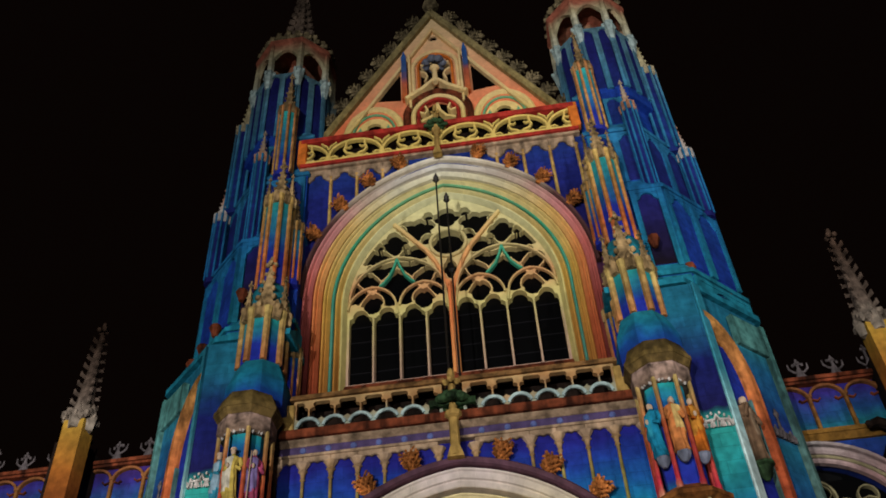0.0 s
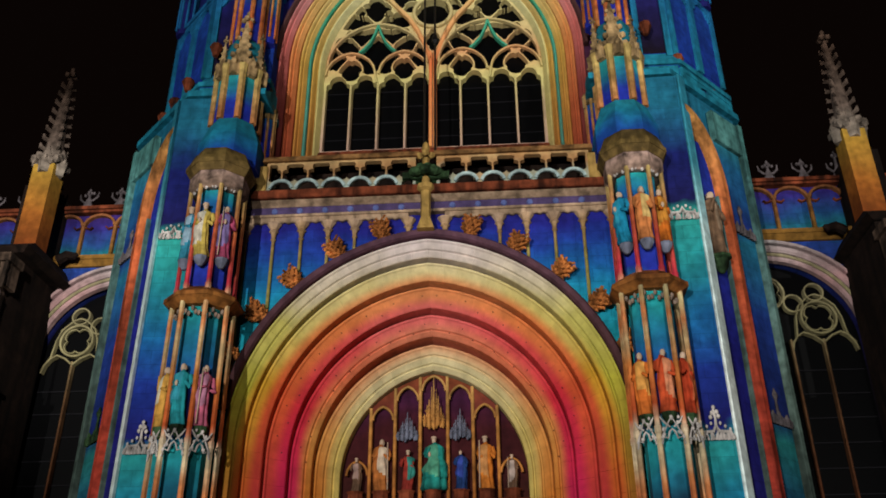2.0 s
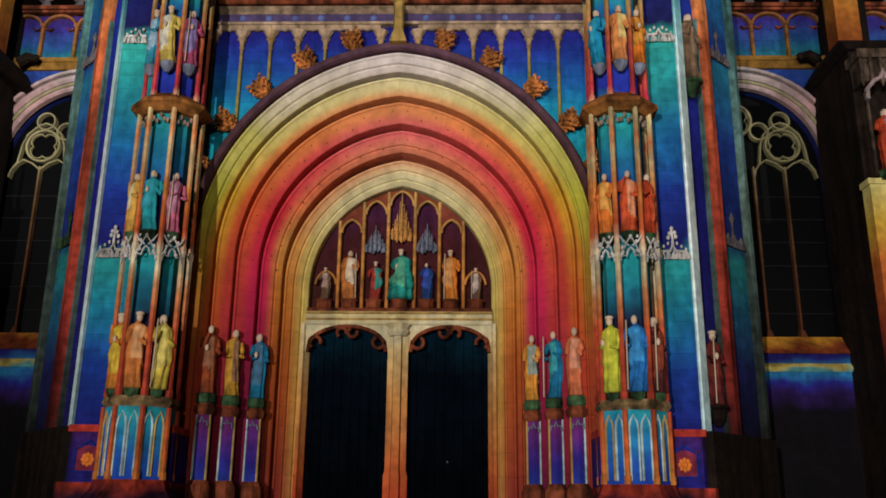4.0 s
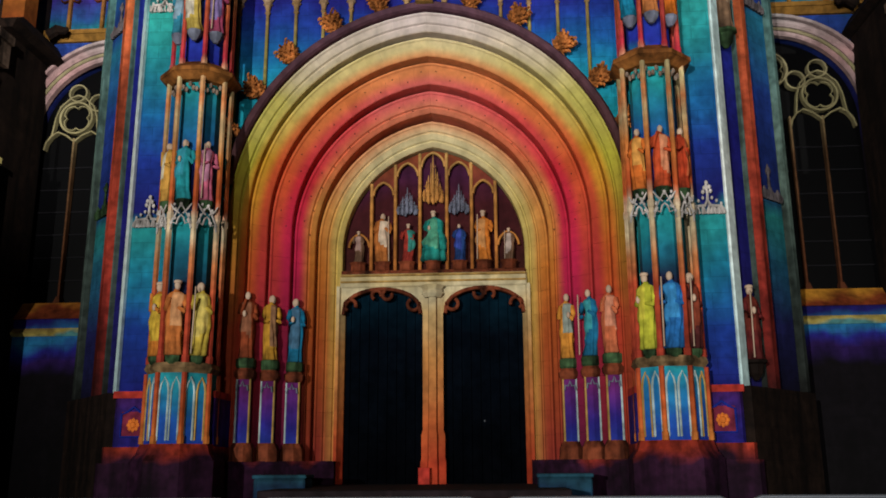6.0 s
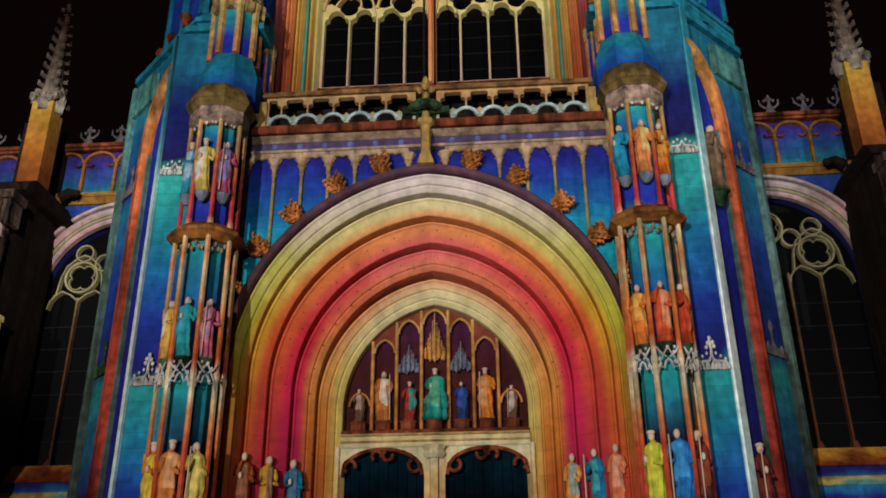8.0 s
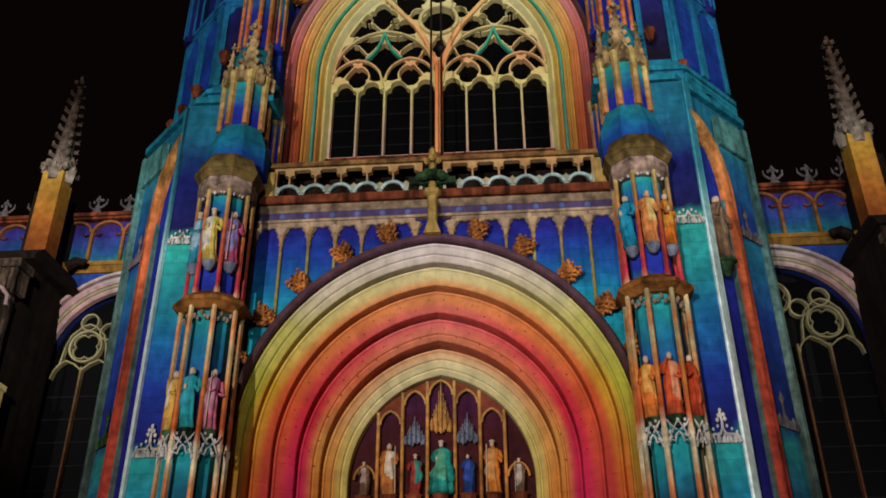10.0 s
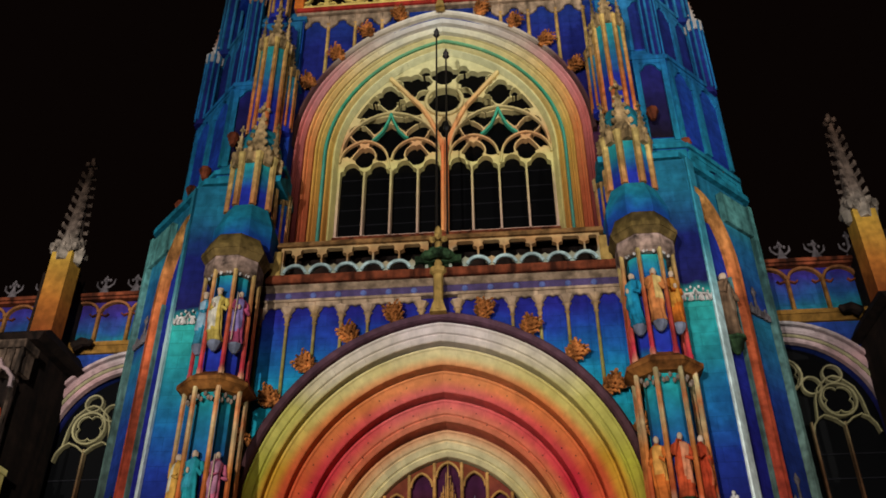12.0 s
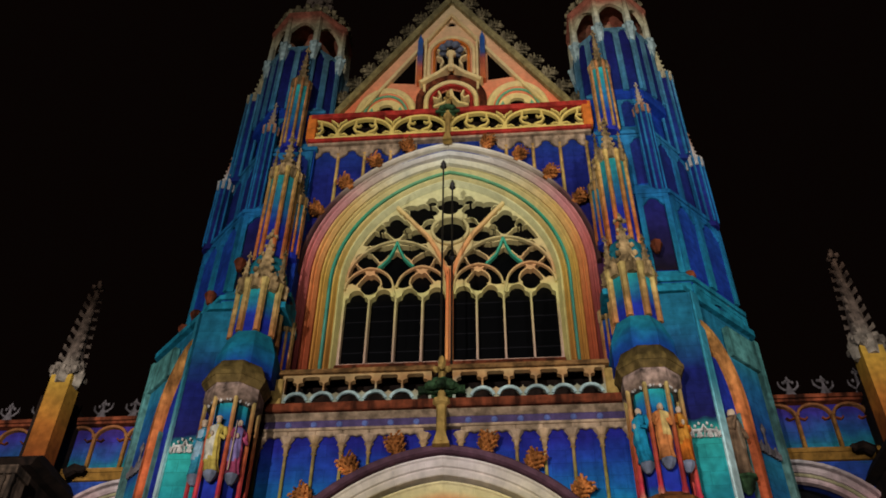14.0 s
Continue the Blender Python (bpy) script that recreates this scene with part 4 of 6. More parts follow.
def statue(x, y, z, h, top, low, seed, label, group, turn=0.0, seated=False, girth=0.86):
    me, k, mantle = statue_mesh(h, seed, seated, girth)
    me.materials.append(cloth(low))
    me.materials.append(SKIN)
    me.materials.append(cloth(top))
    for i, p in enumerate(me.polygons):
        p.use_smooth = True
        p.material_index = 1 if i >= k else 2 if i in mantle else 0
    ob = new("statue", me)
    ob.matrix_basis = pose(x, y, z, 0, 0, turn)
    return tagged(ob, label, "statue", group)


T_ROW = [(-1.99, 0.82, (170, 140, 130), (120, 90, 70)), (-1.34, 1.28, (230, 206, 180), (200, 120, 60)), (-0.69, 0.98, (60, 140, 130), (170, 60, 50)), (0.0, 1.30, (90, 170, 140), (40, 150, 140)), (0.69, 0.96, (60, 80, 170), (40, 70, 130)), (1.34, 1.28, (214, 150, 90), (222, 130, 50)), (1.99, 0.82, (190, 170, 160), (120, 90, 70))]
T_LABEL = ["small grey-brown stone statue in the tympanum", "pale and orange standing stone statue in the tympanum", "green and red stone statue in the tympanum", "seated green-robed stone statue with crown in the tympanum", "blue-robed kneeling stone statue in the tympanum", "orange-robed standing stone statue in the tympanum", "small grey stone statue in the tympanum"]
for i, (x, h, a, b) in enumerate(T_ROW):
    statue(x, 2.36, 6.56, h * 1.07, a, b, 20 + i, T_LABEL[i], "tympanum statues", 0, i == 3, 1.0 if i != 3 else 1.02)

J_COL = {-1: [((150, 96, 70), (150, 70, 40)), ((150, 110, 80), (200, 146, 50)), ((70, 110, 140), (30, 120, 160))], 1: [((226, 150, 120), (222, 120, 80)), ((60, 150, 160), (30, 110, 150)), ((150, 160, 150), (226, 150, 60))]}
J_LABEL = {-1: ["brown and orange stone statue on the portal jamb", "yellow-robed stone statue on the portal jamb", "blue-robed stone statue on the portal jamb"], 1: ["pink-robed stone statue on the portal jamb", "teal-robed stone statue on the portal jamb", "orange-robed stone statue on the portal jamb"]}
for s in (-1, 1):
    for i, (x, y) in enumerate(((4.30, 0.42), (3.86, 0.92), (3.38, 1.42))):
        ped = thing("statue_pedestal", "panelled stone pedestal under a jamb statue", "pedestal", "jamb pedestals")
        px, py = x - 0.04, y - 0.18
        shaft = part("shaft", G().prism(ngon(px, py, 0.17, 6, 30), 1.5, 3.42), "niche_lilac", ped, "violet blind panel", s)
        for t in (210, 330):
            part("rib", G().turned(px + 0.18 * math.cos(radians(t)), py + 0.18 * math.sin(radians(t)), [(1.9, 0.028), (3.35, 0.024)], 6), "ice" if t == 330 else "tan", shaft, s=s)
        part("panel_head", G().bar([(px - 0.13, 3.08), (px - 0.11, 3.2), (px - 0.04, 3.18), (px, 3.3), (px + 0.04, 3.18), (px + 0.11, 3.2), (px + 0.13, 3.08)], 0.04, (py - 0.19, py - 0.12)), "corbel_blue", shaft, "cusped panel head", s)
        part("cap", G().turned(px, py, [(3.34, 0.2), (3.42, 0.25), (3.52, 0.26), (3.6, 0.2)], 8, radians(22.5)), "rust", ped, s=s)
        part("plinth_block", G().turned(px, py, [(3.6, 0.19), (3.64, 0.23), (3.82, 0.23), (3.84, 0.2)], 8, radians(22.5)), "green_leaf", ped, "green-lit block under the feet", s)
        part("foot", G().turned(px, py, [(1.48, 0.32), (1.75, 0.3), (1.9, 0.22)], 8, radians(22.5)), "rust", ped, s=s)
        statue(s * px, py, 3.84, 1.62, *J_COL[s][i], 40 + i + 5 * s, J_LABEL[s][i], "jamb statues", -s * 28, girth=0.76)


# ================= canopied statue piers =================
PX, PY = 5.30, -0.98


def pier(s):
    t = thing("statue_pier", "tall polygonal stone pier with three tiers of statues", "pier", "piers beside the portal", "structure")
    part("foot", G().prism(ngon(PX, PY, 1.0), 0.0, 1.5).prism(ngon(PX, PY, 0.98), 1.5, 1.62, ngon(PX, PY, 0.9)).prism(ngon(PX, PY, 0.88), 1.62, 1.85, ngon(PX, PY, 0.80)), "plinth_red", t, "orange-red moulded foot", s)
    pedestal = part("pedestal", G().prism(ngon(PX, PY, 0.74), 1.85, 3.36), "pier_core", t, "blue and teal panelled pedestal", s)
    part("pedestal_cap", G().prism(ngon(PX, PY, 0.74), 3.34, 3.44, ngon(PX, PY, 0.82)).prism(ngon(PX, PY, 0.82), 3.44, 3.56, ngon(PX, PY, 0.78)), "ped_cap", t, "weathered moulded pedestal cap", s)
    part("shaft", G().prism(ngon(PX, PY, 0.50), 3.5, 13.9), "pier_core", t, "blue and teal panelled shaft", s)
    for k in (4, 5, 6, 7, 3, 0):
        a = radians(22.5 + 45 * k)
        for z0, z1, r, w in ((1.85, 3.34, 0.76, 0.075), (3.55, 6.75, 0.72, 0.085), (6.75, 10.2, 0.72, 0.08), (10.5, 13.45, 0.68, 0.075)):
            part("rib", G().turned(PX + r * math.cos(a), PY + r * math.sin(a), [(z0, w), (z0 + 0.15, w), (z0 + 0.18, w * 0.75), (z1, w * 0.75)], 6), "pier_rib", t, s=s)
    for k in (4, 5, 6):
        a = radians(225 + 45 * (k - 4))
        ca, sa = math.cos(a), math.sin(a)
        ux, uy = -sa, ca
        # two pointed panels, framed in pale stone, on each pedestal face
        for d in (-0.125, 0.125):
            path = [(d - 0.095, 1.92), (d - 0.095, 2.95), (d - 0.07, 3.1), (d, 3.24), (d + 0.07, 3.1), (d + 0.095, 2.95), (d + 0.095, 1.92)]
            part("panel_frame", G().tube([(PX + 0.69 * ca + u * ux, PY + 0.69 * sa + u * uy, z) for u, z in path], 0.024, 5), "ice" if d * (k - 5) <= 0 else "tan", pedestal, "pale pointed panel frame", s)
        # corbels for the statues
        for zc in (3.56, 7.05, 11.2):
            part("corbel", G().turned(PX + 0.64 * ca, PY + 0.64 * sa, [(zc - 0.10, 0.05), (zc - 0.02, 0.12), (zc + 0.05, 0.16), (zc + 0.14, 0.17)], 8, radians(22.5)), "corbel_blue" if zc > 10 else "green_leaf", t, s=s)
        # filigree canopies above the lower statues
        g = G()
        rr = 0.73
        rnd = random.Random(k * 7 + 3)

        def at(w, z, o=0.0):
            return PX + (rr + o) * ca + w * ux, PY + (rr + o) * sa + w * uy, z

        arch = [(-0.24, 6.5), (-0.2, 6.66), (-0.1, 6.62), (-0.06, 6.76), (0.0, 6.82), (0.06, 6.76), (0.1, 6.62), (0.2, 6.66), (0.24, 6.5)]
        g.tube([at(w, z) for w, z in arch], 0.022, 5)
        for e in (-1, 1):
            g.tube([at(e * 0.24, 6.62), at(e * 0.13, 6.84), at(e * 0.02, 7.04, 0.03)], [0.022, 0.018, 0.014], 5)
            g.tube([at(e * 0.04, 6.86), at(e * 0.16, 6.95, 0.04), at(e * 0.24, 7.08, 0.02)], [0.02, 0.024, 0.012], 5)
            for q in range(4):
                w, z = e * rnd.uniform(0.06, 0.25), rnd.uniform(6.62, 7.08)
                g.blob(*at(w, z, 0.03), 0.035, 0.035, 0.04, 5, 3)
        g.blob(*at(0, 7.06, 0.03), 0.05, 0.05, 0.06, 5, 3)
        part("canopy", g, "white_stone", t, "white filigree canopy", s)
        # upper canopies with a cusped head
        for zc, m_ in ((9.95, "spire_pale"), (13.42, "white_stone")):
            g = G()
            for q in range(6):
                d = -0.2 + 0.08 * q
                g.blob(PX + 0.60 * ca + d * ux, PY + 0.60 * sa + d * uy, zc + 0.08 * math.cos(q * 2.2), 0.05, 0.05, 0.07, 5, 3)
            part("cusped_head", g, m_, t, s=s)
    part("roof_slab", G().prism(ngon(PX, PY, 0.70), 10.12, 10.26, ngon(PX, PY, 0.92)).prism(ngon(PX, PY, 0.94), 10.26, 10.36).prism(ngon(PX, PY, 0.92), 10.36, 10.6, ngon(PX, PY, 0.62)), "roof_brown", t, "brown moulded canopy roof", s)
    part("frieze", G().prism(ngon(PX, PY, 0.66), 13.34, 13.44, ngon(PX, PY, 0.76)).prism(ngon(PX, PY, 0.76), 13.44, 13.80), "frieze_pink", t, "pale carved frieze", s)
    part("cap", G().prism(ngon(PX, PY, 0.78), 13.80, 13.98, ngon(PX, PY, 0.88)).prism(ngon(PX, PY, 0.90), 13.98, 14.1).prism(ngon(PX, PY, 0.88), 14.1, 14.5, ngon(PX, PY, 0.72)), "cap_olive", t, "olive-tan moulded cap", s)


P_ROBES = {
    -1: [[((206, 170, 60), (214, 130, 50)), ((222, 160, 110), (206, 120, 60)), ((230, 206, 110), (226, 196, 80))],
         [((230, 220, 190), (226, 170, 80)), ((60, 160, 180), (40, 150, 160)), ((206, 140, 170), (216, 110, 140))],
         [((150, 180, 200), (60, 150, 180)), ((236, 226, 206), (230, 200, 100)), ((150, 130, 190), (206, 90, 130))]],
    1: [[((206, 196, 70), (190, 190, 60)), ((60, 140, 200), (40, 110, 180)), ((150, 70, 50), (90, 40, 40))],
        [((226, 160, 80), (226, 120, 50)), ((232, 150, 110), (222, 90, 50)), ((216, 110, 70), (196, 70, 40))],
        [((50, 160, 190), (30, 140, 180)), ((226, 190, 120), (226, 140, 80)), ((222, 150, 60), (222, 120, 40))]],
}
WORDS = {-1: [["yellow and orange", "tan and orange", "pale yellow"], ["cream and orange", "teal-robed", "pink-robed"], ["pale blue", "cream and yellow", "lavender and pink"]],
         1: [["yellow-green robed", "blue-robed", "dark red-brown"], ["orange-robed", "peach and orange", "red-orange"], ["teal-blue robed", "cream and orange", "bright orange"]]}
for s in (-1, 1):
    pier(s)
    for lv, (z, h) in enumerate(((3.70, 1.66), (7.19, 1.46), (11.34, 1.5))):
        for k in range(3):
            # k runs from the wall's outer side to the portal for s = -1, and the other way round for s = 1
            ang = (225, 270, 315)[k]
            a = radians(ang)
            x, y = PX + 0.64 * math.cos(a), PY + 0.64 * math.sin(a)
            kk = k if s == 1 else 2 - k
            statue(s * x, y, z, h, *P_ROBES[s][lv][kk], 70 + 9 * lv + 3 * k + (s > 0), WORDS[s][lv][kk] + " stone statue on the portal pier", "pier statues", s * (ang - 270))


# ================= buttresses beside the piers =================
def buttress(s):
    t = thing("buttress", "blue and teal lit stone buttress with an arched niche", "buttress", "buttresses", "structure")
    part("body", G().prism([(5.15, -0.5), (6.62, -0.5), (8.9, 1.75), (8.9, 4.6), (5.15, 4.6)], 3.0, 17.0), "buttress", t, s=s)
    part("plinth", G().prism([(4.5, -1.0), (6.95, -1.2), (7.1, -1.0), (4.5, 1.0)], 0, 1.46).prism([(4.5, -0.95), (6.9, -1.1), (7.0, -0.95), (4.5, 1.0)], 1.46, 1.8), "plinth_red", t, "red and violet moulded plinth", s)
    part("plinth_block", G().prism([(4.55, -0.9), (6.72, -1.0), (6.8, -0.9), (4.55, 1.0)], 1.8, 2.85), "plinth_box", t, "violet plinth block", s)
    part("plinth_cap", G().prism([(4.55, -0.95), (6.8, -1.06), (6.86, -0.9), (4.55, 1.0)], 2.85, 3.0), "red", t, s=s)
    # lack of light on the diagonal plinth is put into its near-black colour
    part("dark_plinth", G().prism([(4.6, 0.4), (6.98, -0.95), (9.15, 1.55), (9.15, 4.6), (4.6, 4.6)], 0, 2.98), "unlit_stone", t, "unlit stone plinth", s)
    part("sunk_panel", G().box(6.06, 6.60, -1.0, -0.9, 2.02, 2.56), "arch_panel", t, "dull red square panel", s)
    part("panel_rim", G().bar([(6.06, 2.02), (6.06, 2.5), (6.2, 2.56), (6.33, 2.66), (6.46, 2.56), (6.6, 2.5), (6.6, 2.02)], 0.05, (-1.03, -0.92), True), "pedestal_teal", t, "teal rim of the square panel", s)
    g = G()
    for q in range(8):
        g.blob(6.33 + 0.10 * math.cos(q * math.pi / 4), -1.0, 2.27 + 0.10 * math.sin(q * math.pi / 4), 0.055, 0.03, 0.055, 5, 3)
    part("rosette", g.blob(6.33, -1.02, 2.27, 0.07, 0.04, 0.07, 6, 4), "orange", t, "small orange rosette", s)
    # projecting corner; its bright edge is projected light put into the colour
    part("corner_fin", G().prism([(5.9, -0.45), (5.9, -0.62), (6.84, -0.66), (7.05, -0.36), (7.05, 0.05), (6.7, 0.05)], 3.0, 16.9), "buttress", t, "blue and teal projecting corner", s)
    part("corner_strip", G().prism(([(6.82, -0.62), (6.85, -0.71), (6.89, -0.72)] if s > 0 else [(6.90, -0.54), (6.93, -0.66)]) + [(7.10, -0.44), (7.10, -0.34), (7.04, -0.30)], 3.0, 16.9), "edge_ice", t, "pale blue corner strip", s)
    # diagonal face with its tall arch: along u from the corner (6.7, -0.6) to (9.0, 1.65)
    ux, uy = 0.715, 0.699
    nx, ny = 0.699, -0.715

    def on_face(u, out):
        return 6.72 + ux * u + nx * out, -0.50 + uy * u + ny * out

    def strip(name, u0, u1, o0, o1, z0, z1, mat, label=""):
        part(name, G().prism([on_face(u0, o0), on_face(u0, o1), on_face(u1, o1), on_face(u1, o0)], z0, z1), mat, t, label, s, bevel=0.02)

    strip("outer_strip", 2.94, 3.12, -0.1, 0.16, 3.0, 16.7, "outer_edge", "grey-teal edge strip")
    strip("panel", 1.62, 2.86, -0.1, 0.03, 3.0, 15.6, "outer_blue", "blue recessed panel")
    for zc in (7.75, 12.9):
        g = G()
        for q in range(7):
            x, y = on_face(1.78 + 0.155 * q, 0.07)
            g.tube([(x, y, zc - 0.12), (x + 0.02, y - 0.03, zc + 0.04 * (q % 3)), (x + 0.05 * (q % 2) - 0.02, y - 0.06, zc + 0.12 + 0.06 * (q % 2))], [0.07, 0.06, 0.015], 5)
        x, y = on_face(2.24, 0.08)
        g.turned(x, y, [(zc, 0.05), (zc + 0.5, 0.03), (zc + 0.62, 0.08), (zc + 0.8, 0.01)], 5)
        part("leafy_cap", g, "green_leaf" if s < 0 and zc < 10 else "cresting", t, "leafy stone cap of the panel", s)
    strip("recess", 0.06, 1.4, -0.1, 0.012, 3.0, 15.2, "niche_deep", "deep blue niche back")
    strip("panel_top", 1.62, 2.94, -0.05, 0.14, 15.6, 16.6, "outer_edge")
    # red arch moulding
    rings = []
    for k in range(22):
        if k == 0:
            u, z, dx, dz = 1.45, 3.0, 1, 0
        else:
            q = (k - 1) / 20
            a = radians(90 * q)
            u, z, dx, dz = 0.1 + 1.35 * math.cos(a), 13.6 + 2.3 * math.sin(a), math.cos(a), math.sin(a)
        ring = []
        for w, o in ((-0.21, -0.1), (-0.21, 0.1), (-0.09, 0.26), (0.09, 0.26), (0.21, 0.1), (0.21, -0.1)):
            x, y = on_face(u + w * dx, o)
            ring.append((x, y, z + w * dz))
        rings.append(ring)
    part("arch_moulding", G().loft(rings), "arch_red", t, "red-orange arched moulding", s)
    strip("niche_shaft", 1.18, 1.23, -0.05, 0.14, 3.0, 13.6, "outer_edge")
    if s > 0:
        for zc in (11.6, 3.6):
            part("niche_corbel", G().turned(7.34, -0.12, [(zc - 0.45, 0.05), (zc - 0.3, 0.16), (zc - 0.1, 0.2), (zc - 0.06, 0.28), (zc, 0.28)], 8), "green_leaf" if zc > 5 else "unlit_stone", t, "dark leafy corbel")
    # weathered top
    part("coping", G().prism([(4.5, -0.6), (6.7, -0.65), (9.08, 1.7), (9.08, 4.6), (4.5, 4.6)], 17.0, 17.2).prism([(4.6, -0.5), (6.62, -0.5), (8.95, 1.8), (8.95, 4.6), (4.6, 4.6)], 17.2, 18.0, [(4.6, 0.6), (6.6, 0.6), (8.6, 2.6), (8.6, 4.6), (4.6, 4.6)]), "tower_teal", t, "teal weathered coping", s)
    # small gablets and leafwork on the faces
    rag = random.Random(12)
    for z in (7.0, 12.55):
        g = G()
        x0, x1 = 6.08, 6.80
        mid = (x0 + x1) / 2
        g.bar([(x0, z - 0.16), (x0 + 0.06, z), (mid - 0.06, z + 0.02), (mid, z + 0.16), (mid + 0.06, z + 0.02), (x1 - 0.06, z), (x1, z - 0.16)], 0.07, (-0.78, -0.62))
        for e in (-1, 1):
            for q in range(3):
                g.blob(mid + e * (0.30 - 0.10 * q), -0.74, z + 0.06 + 0.07 * q, 0.035, 0.04, 0.045, 5, 3)
        for q in range(9):
            a, b = rag.uniform(-0.03, 0.03), rag.uniform(0.02, 0.06)
            g.tube([(x0 + 0.09 * q, -0.70, z - 0.16), (x0 + 0.09 * q + a, -0.73, z - 0.06), (x0 + 0.09 * q + 2.5 * a, -0.76, z - 0.02 + b)], [b, b * 0.9, 0.012], 5)
        if z < 10:
            g.tube([(mid, -0.74, z + 0.1), (mid + 0.01, -0.74, z + 0.3), (mid - 0.01, -0.74, z + 0.52)], [0.035, 0.025, 0.03], 5)
            for e, h in ((-0.09, 0.34), (0.08, 0.36), (-0.05, 0.44), (0.06, 0.46), (0.0, 0.56)):
                g.blob(mid + e, -0.74, z + h, 0.05, 0.05, 0.055, 5, 3)
        part("gablet", g, "white_stone", t, "white crocketed gablet", s)


for s in (-1, 1):
    buttress(s)
    if s > 0:
        statue(s * 7.34, -0.14, 11.6, 1.9, (146, 122, 100), (126, 98, 76), 200 + s, "pale brown stone statue in the buttress niche", "buttress statues", s * 40)
        statue(s * 7.34, -0.14, 3.6, 1.7, (120, 50, 40), (110, 40, 40), 206 + s, "dark red stone statue low on the buttress", "buttress statues", s * 40)


# ================= great window =================
win = thing("window_1", "great pointed tracery window with dark leaded glass", "window", kind="structure")
WO = (3.50, 19.8, 1.34)


def mirror(p):
    return [(-x, z) for x, z in reversed(p)]


HALF = [
    (2.66, 20.02, 0.44, 3, -90, 0.38, 1, 1), (0.94, 20.02, 0.44, 3, -90, 0.38, 1, 1),
    (1.80, 20.58, 0.80, 3, 90, 0.38, 0.88, 1.12),
    (2.34, 21.40, 0.54, 3, 40, 0.36, 1.0, 0.75), (1.30, 21.40, 0.54, 3, 140, 0.36, 1.0, 0.75),
    (2.80, 20.98, 0.44, 4, 45, 0.26, 1, 1), (3.18, 20.45, 0.40, 3, 100, 0.32, 1, 1.25),
    (0.90, 20.95, 0.42, 4, 45, 0.26, 1, 1), (0.46, 20.45, 0.38, 3, 80, 0.32, 0.9, 1.3),
    (2.56, 21.98, 0.58, 2, 30, 0.42, 1, 0.8), (1.22, 21.92, 0.54, 2, 150, 0.42, 0.9, 0.85),
    (1.90, 22.55, 0.48, 4, 0, 0.34, 1, 1.1), (2.40, 22.48, 0.22, 3, 90, 0.3, 1, 1), (1.48, 22.32, 0.16, 3, 90, 0.3, 1, 1),
    (1.08, 23.12, 0.62, 3, 20, 0.36, 1.1, 0.85), (0.72, 22.62, 0.28, 3, -60, 0.3, 1, 1), (0.66, 23.66, 0.22, 3, 90, 0.3, 1, 1), (1.55, 23.2, 0.2, 3, 60, 0.3, 1, 1),
]


def window_stone(X, Z):
    d = [light_size(X, Z, -3.05 + 0.871 * k, 0.81, 16.86, 19.76) for k in range(8)]
    for h in HALF:
        h = h[:2] + (h[2] * 1.08,) + h[3:]
        d += [foil_size(X, Z, *h), foil_size(-X, Z, *h)]
    d += [foil_size(X, Z, 0, 22.23, 0.57, 3, 90, 0.0), foil_size(X, Z, 0, 23.5, 0.54, 4, 0, 0.30, 1, 0.85), foil_size(X, Z, 0, 21.12, 0.34, 4, 0, 0.3, 0.7, 1.4)]
    st = openwork(d, 0.07)
    ax = np.abs(X)
    inside = np.where(Z < WO[1], 3.53 - ax, (3.53 + WO[2]) - np.hypot(ax + WO[2], Z - WO[1]))
    rim = np.where(Z < WO[1], ax - 3.42, np.hypot(ax + WO[2], Z - WO[1]) - (3.42 + WO[2]))
    return np.minimum(np.maximum(st, rim), inside)


pierced("tracery", window_stone, -3.56, 3.56, 16.78, 24.6, 0.034, 2.16, 0.24, "tracery", win, "cream and orange stone tracery")
# proud mouldings: main mullions, sub-arches, green ogees, the ring
for x in (-2.615, -1.744, -0.873, 0.868, 1.739, 2.61):
    part("mullion", G().bar([(x, 16.8), (x, 19.35)], 0.065, (2.06, 2.2)), "tracery", win)
for s in (-1, 1):
    part("mullion", G().bar([(0.07, 16.8), (0.07, 20.5)], 0.10, (2.0, 2.2)), "tracery_orange", win, "orange central mullion", s)
    pts = [(0.07, 20.2), (0.25, 20.8), (0.47, 21.4), (0.78, 22.0), (1.13, 22.45), (1.48, 22.92), (1.86, 23.4)]
    part("branch", G().bar(pts, 0.13, (2.0, 2.2)), "tracery_orange", win, "orange curving branch of the tracery", s)
    for cx in (0.94, 2.66):
        part("sub_arch", G().bar([(cx - 0.86, 19.4)] + [(cx - p, q) for p, q in [arch_at(0.80, 19.75, 0.1, k / 8) for k in range(9)]] + [(cx + p, q) for p, q in [arch_at(0.80, 19.75, 0.1, k / 8) for k in range(7, -1, -1)]], 0.065, (2.06, 2.2)), "tracery", win, s=s)
    part("sub_arch", G().bar([(1.80 - p, q) for p, q in [arch_at(1.62, 20.1, 0.1, k / 10) for k in range(11)]] + [(1.80 + p, q) for p, q in [arch_at(1.62, 20.1, 0.1, k / 10) for k in range(9, -1, -1)]], 0.07, (2.04, 2.2)), "tracery", win, s=s)
    for sd in (-1, 1):
        part("ogee", G().bar([(1.80 + sd * 0.60, 20.62), (1.80 + sd * 0.46, 20.74), (1.80 + sd * 0.26, 21.0), (1.80 + sd * 0.10, 21.4), (1.80, 21.75)], 0.075, (2.02, 2.2)), "tracery_green", win, "green ogee rib", s)
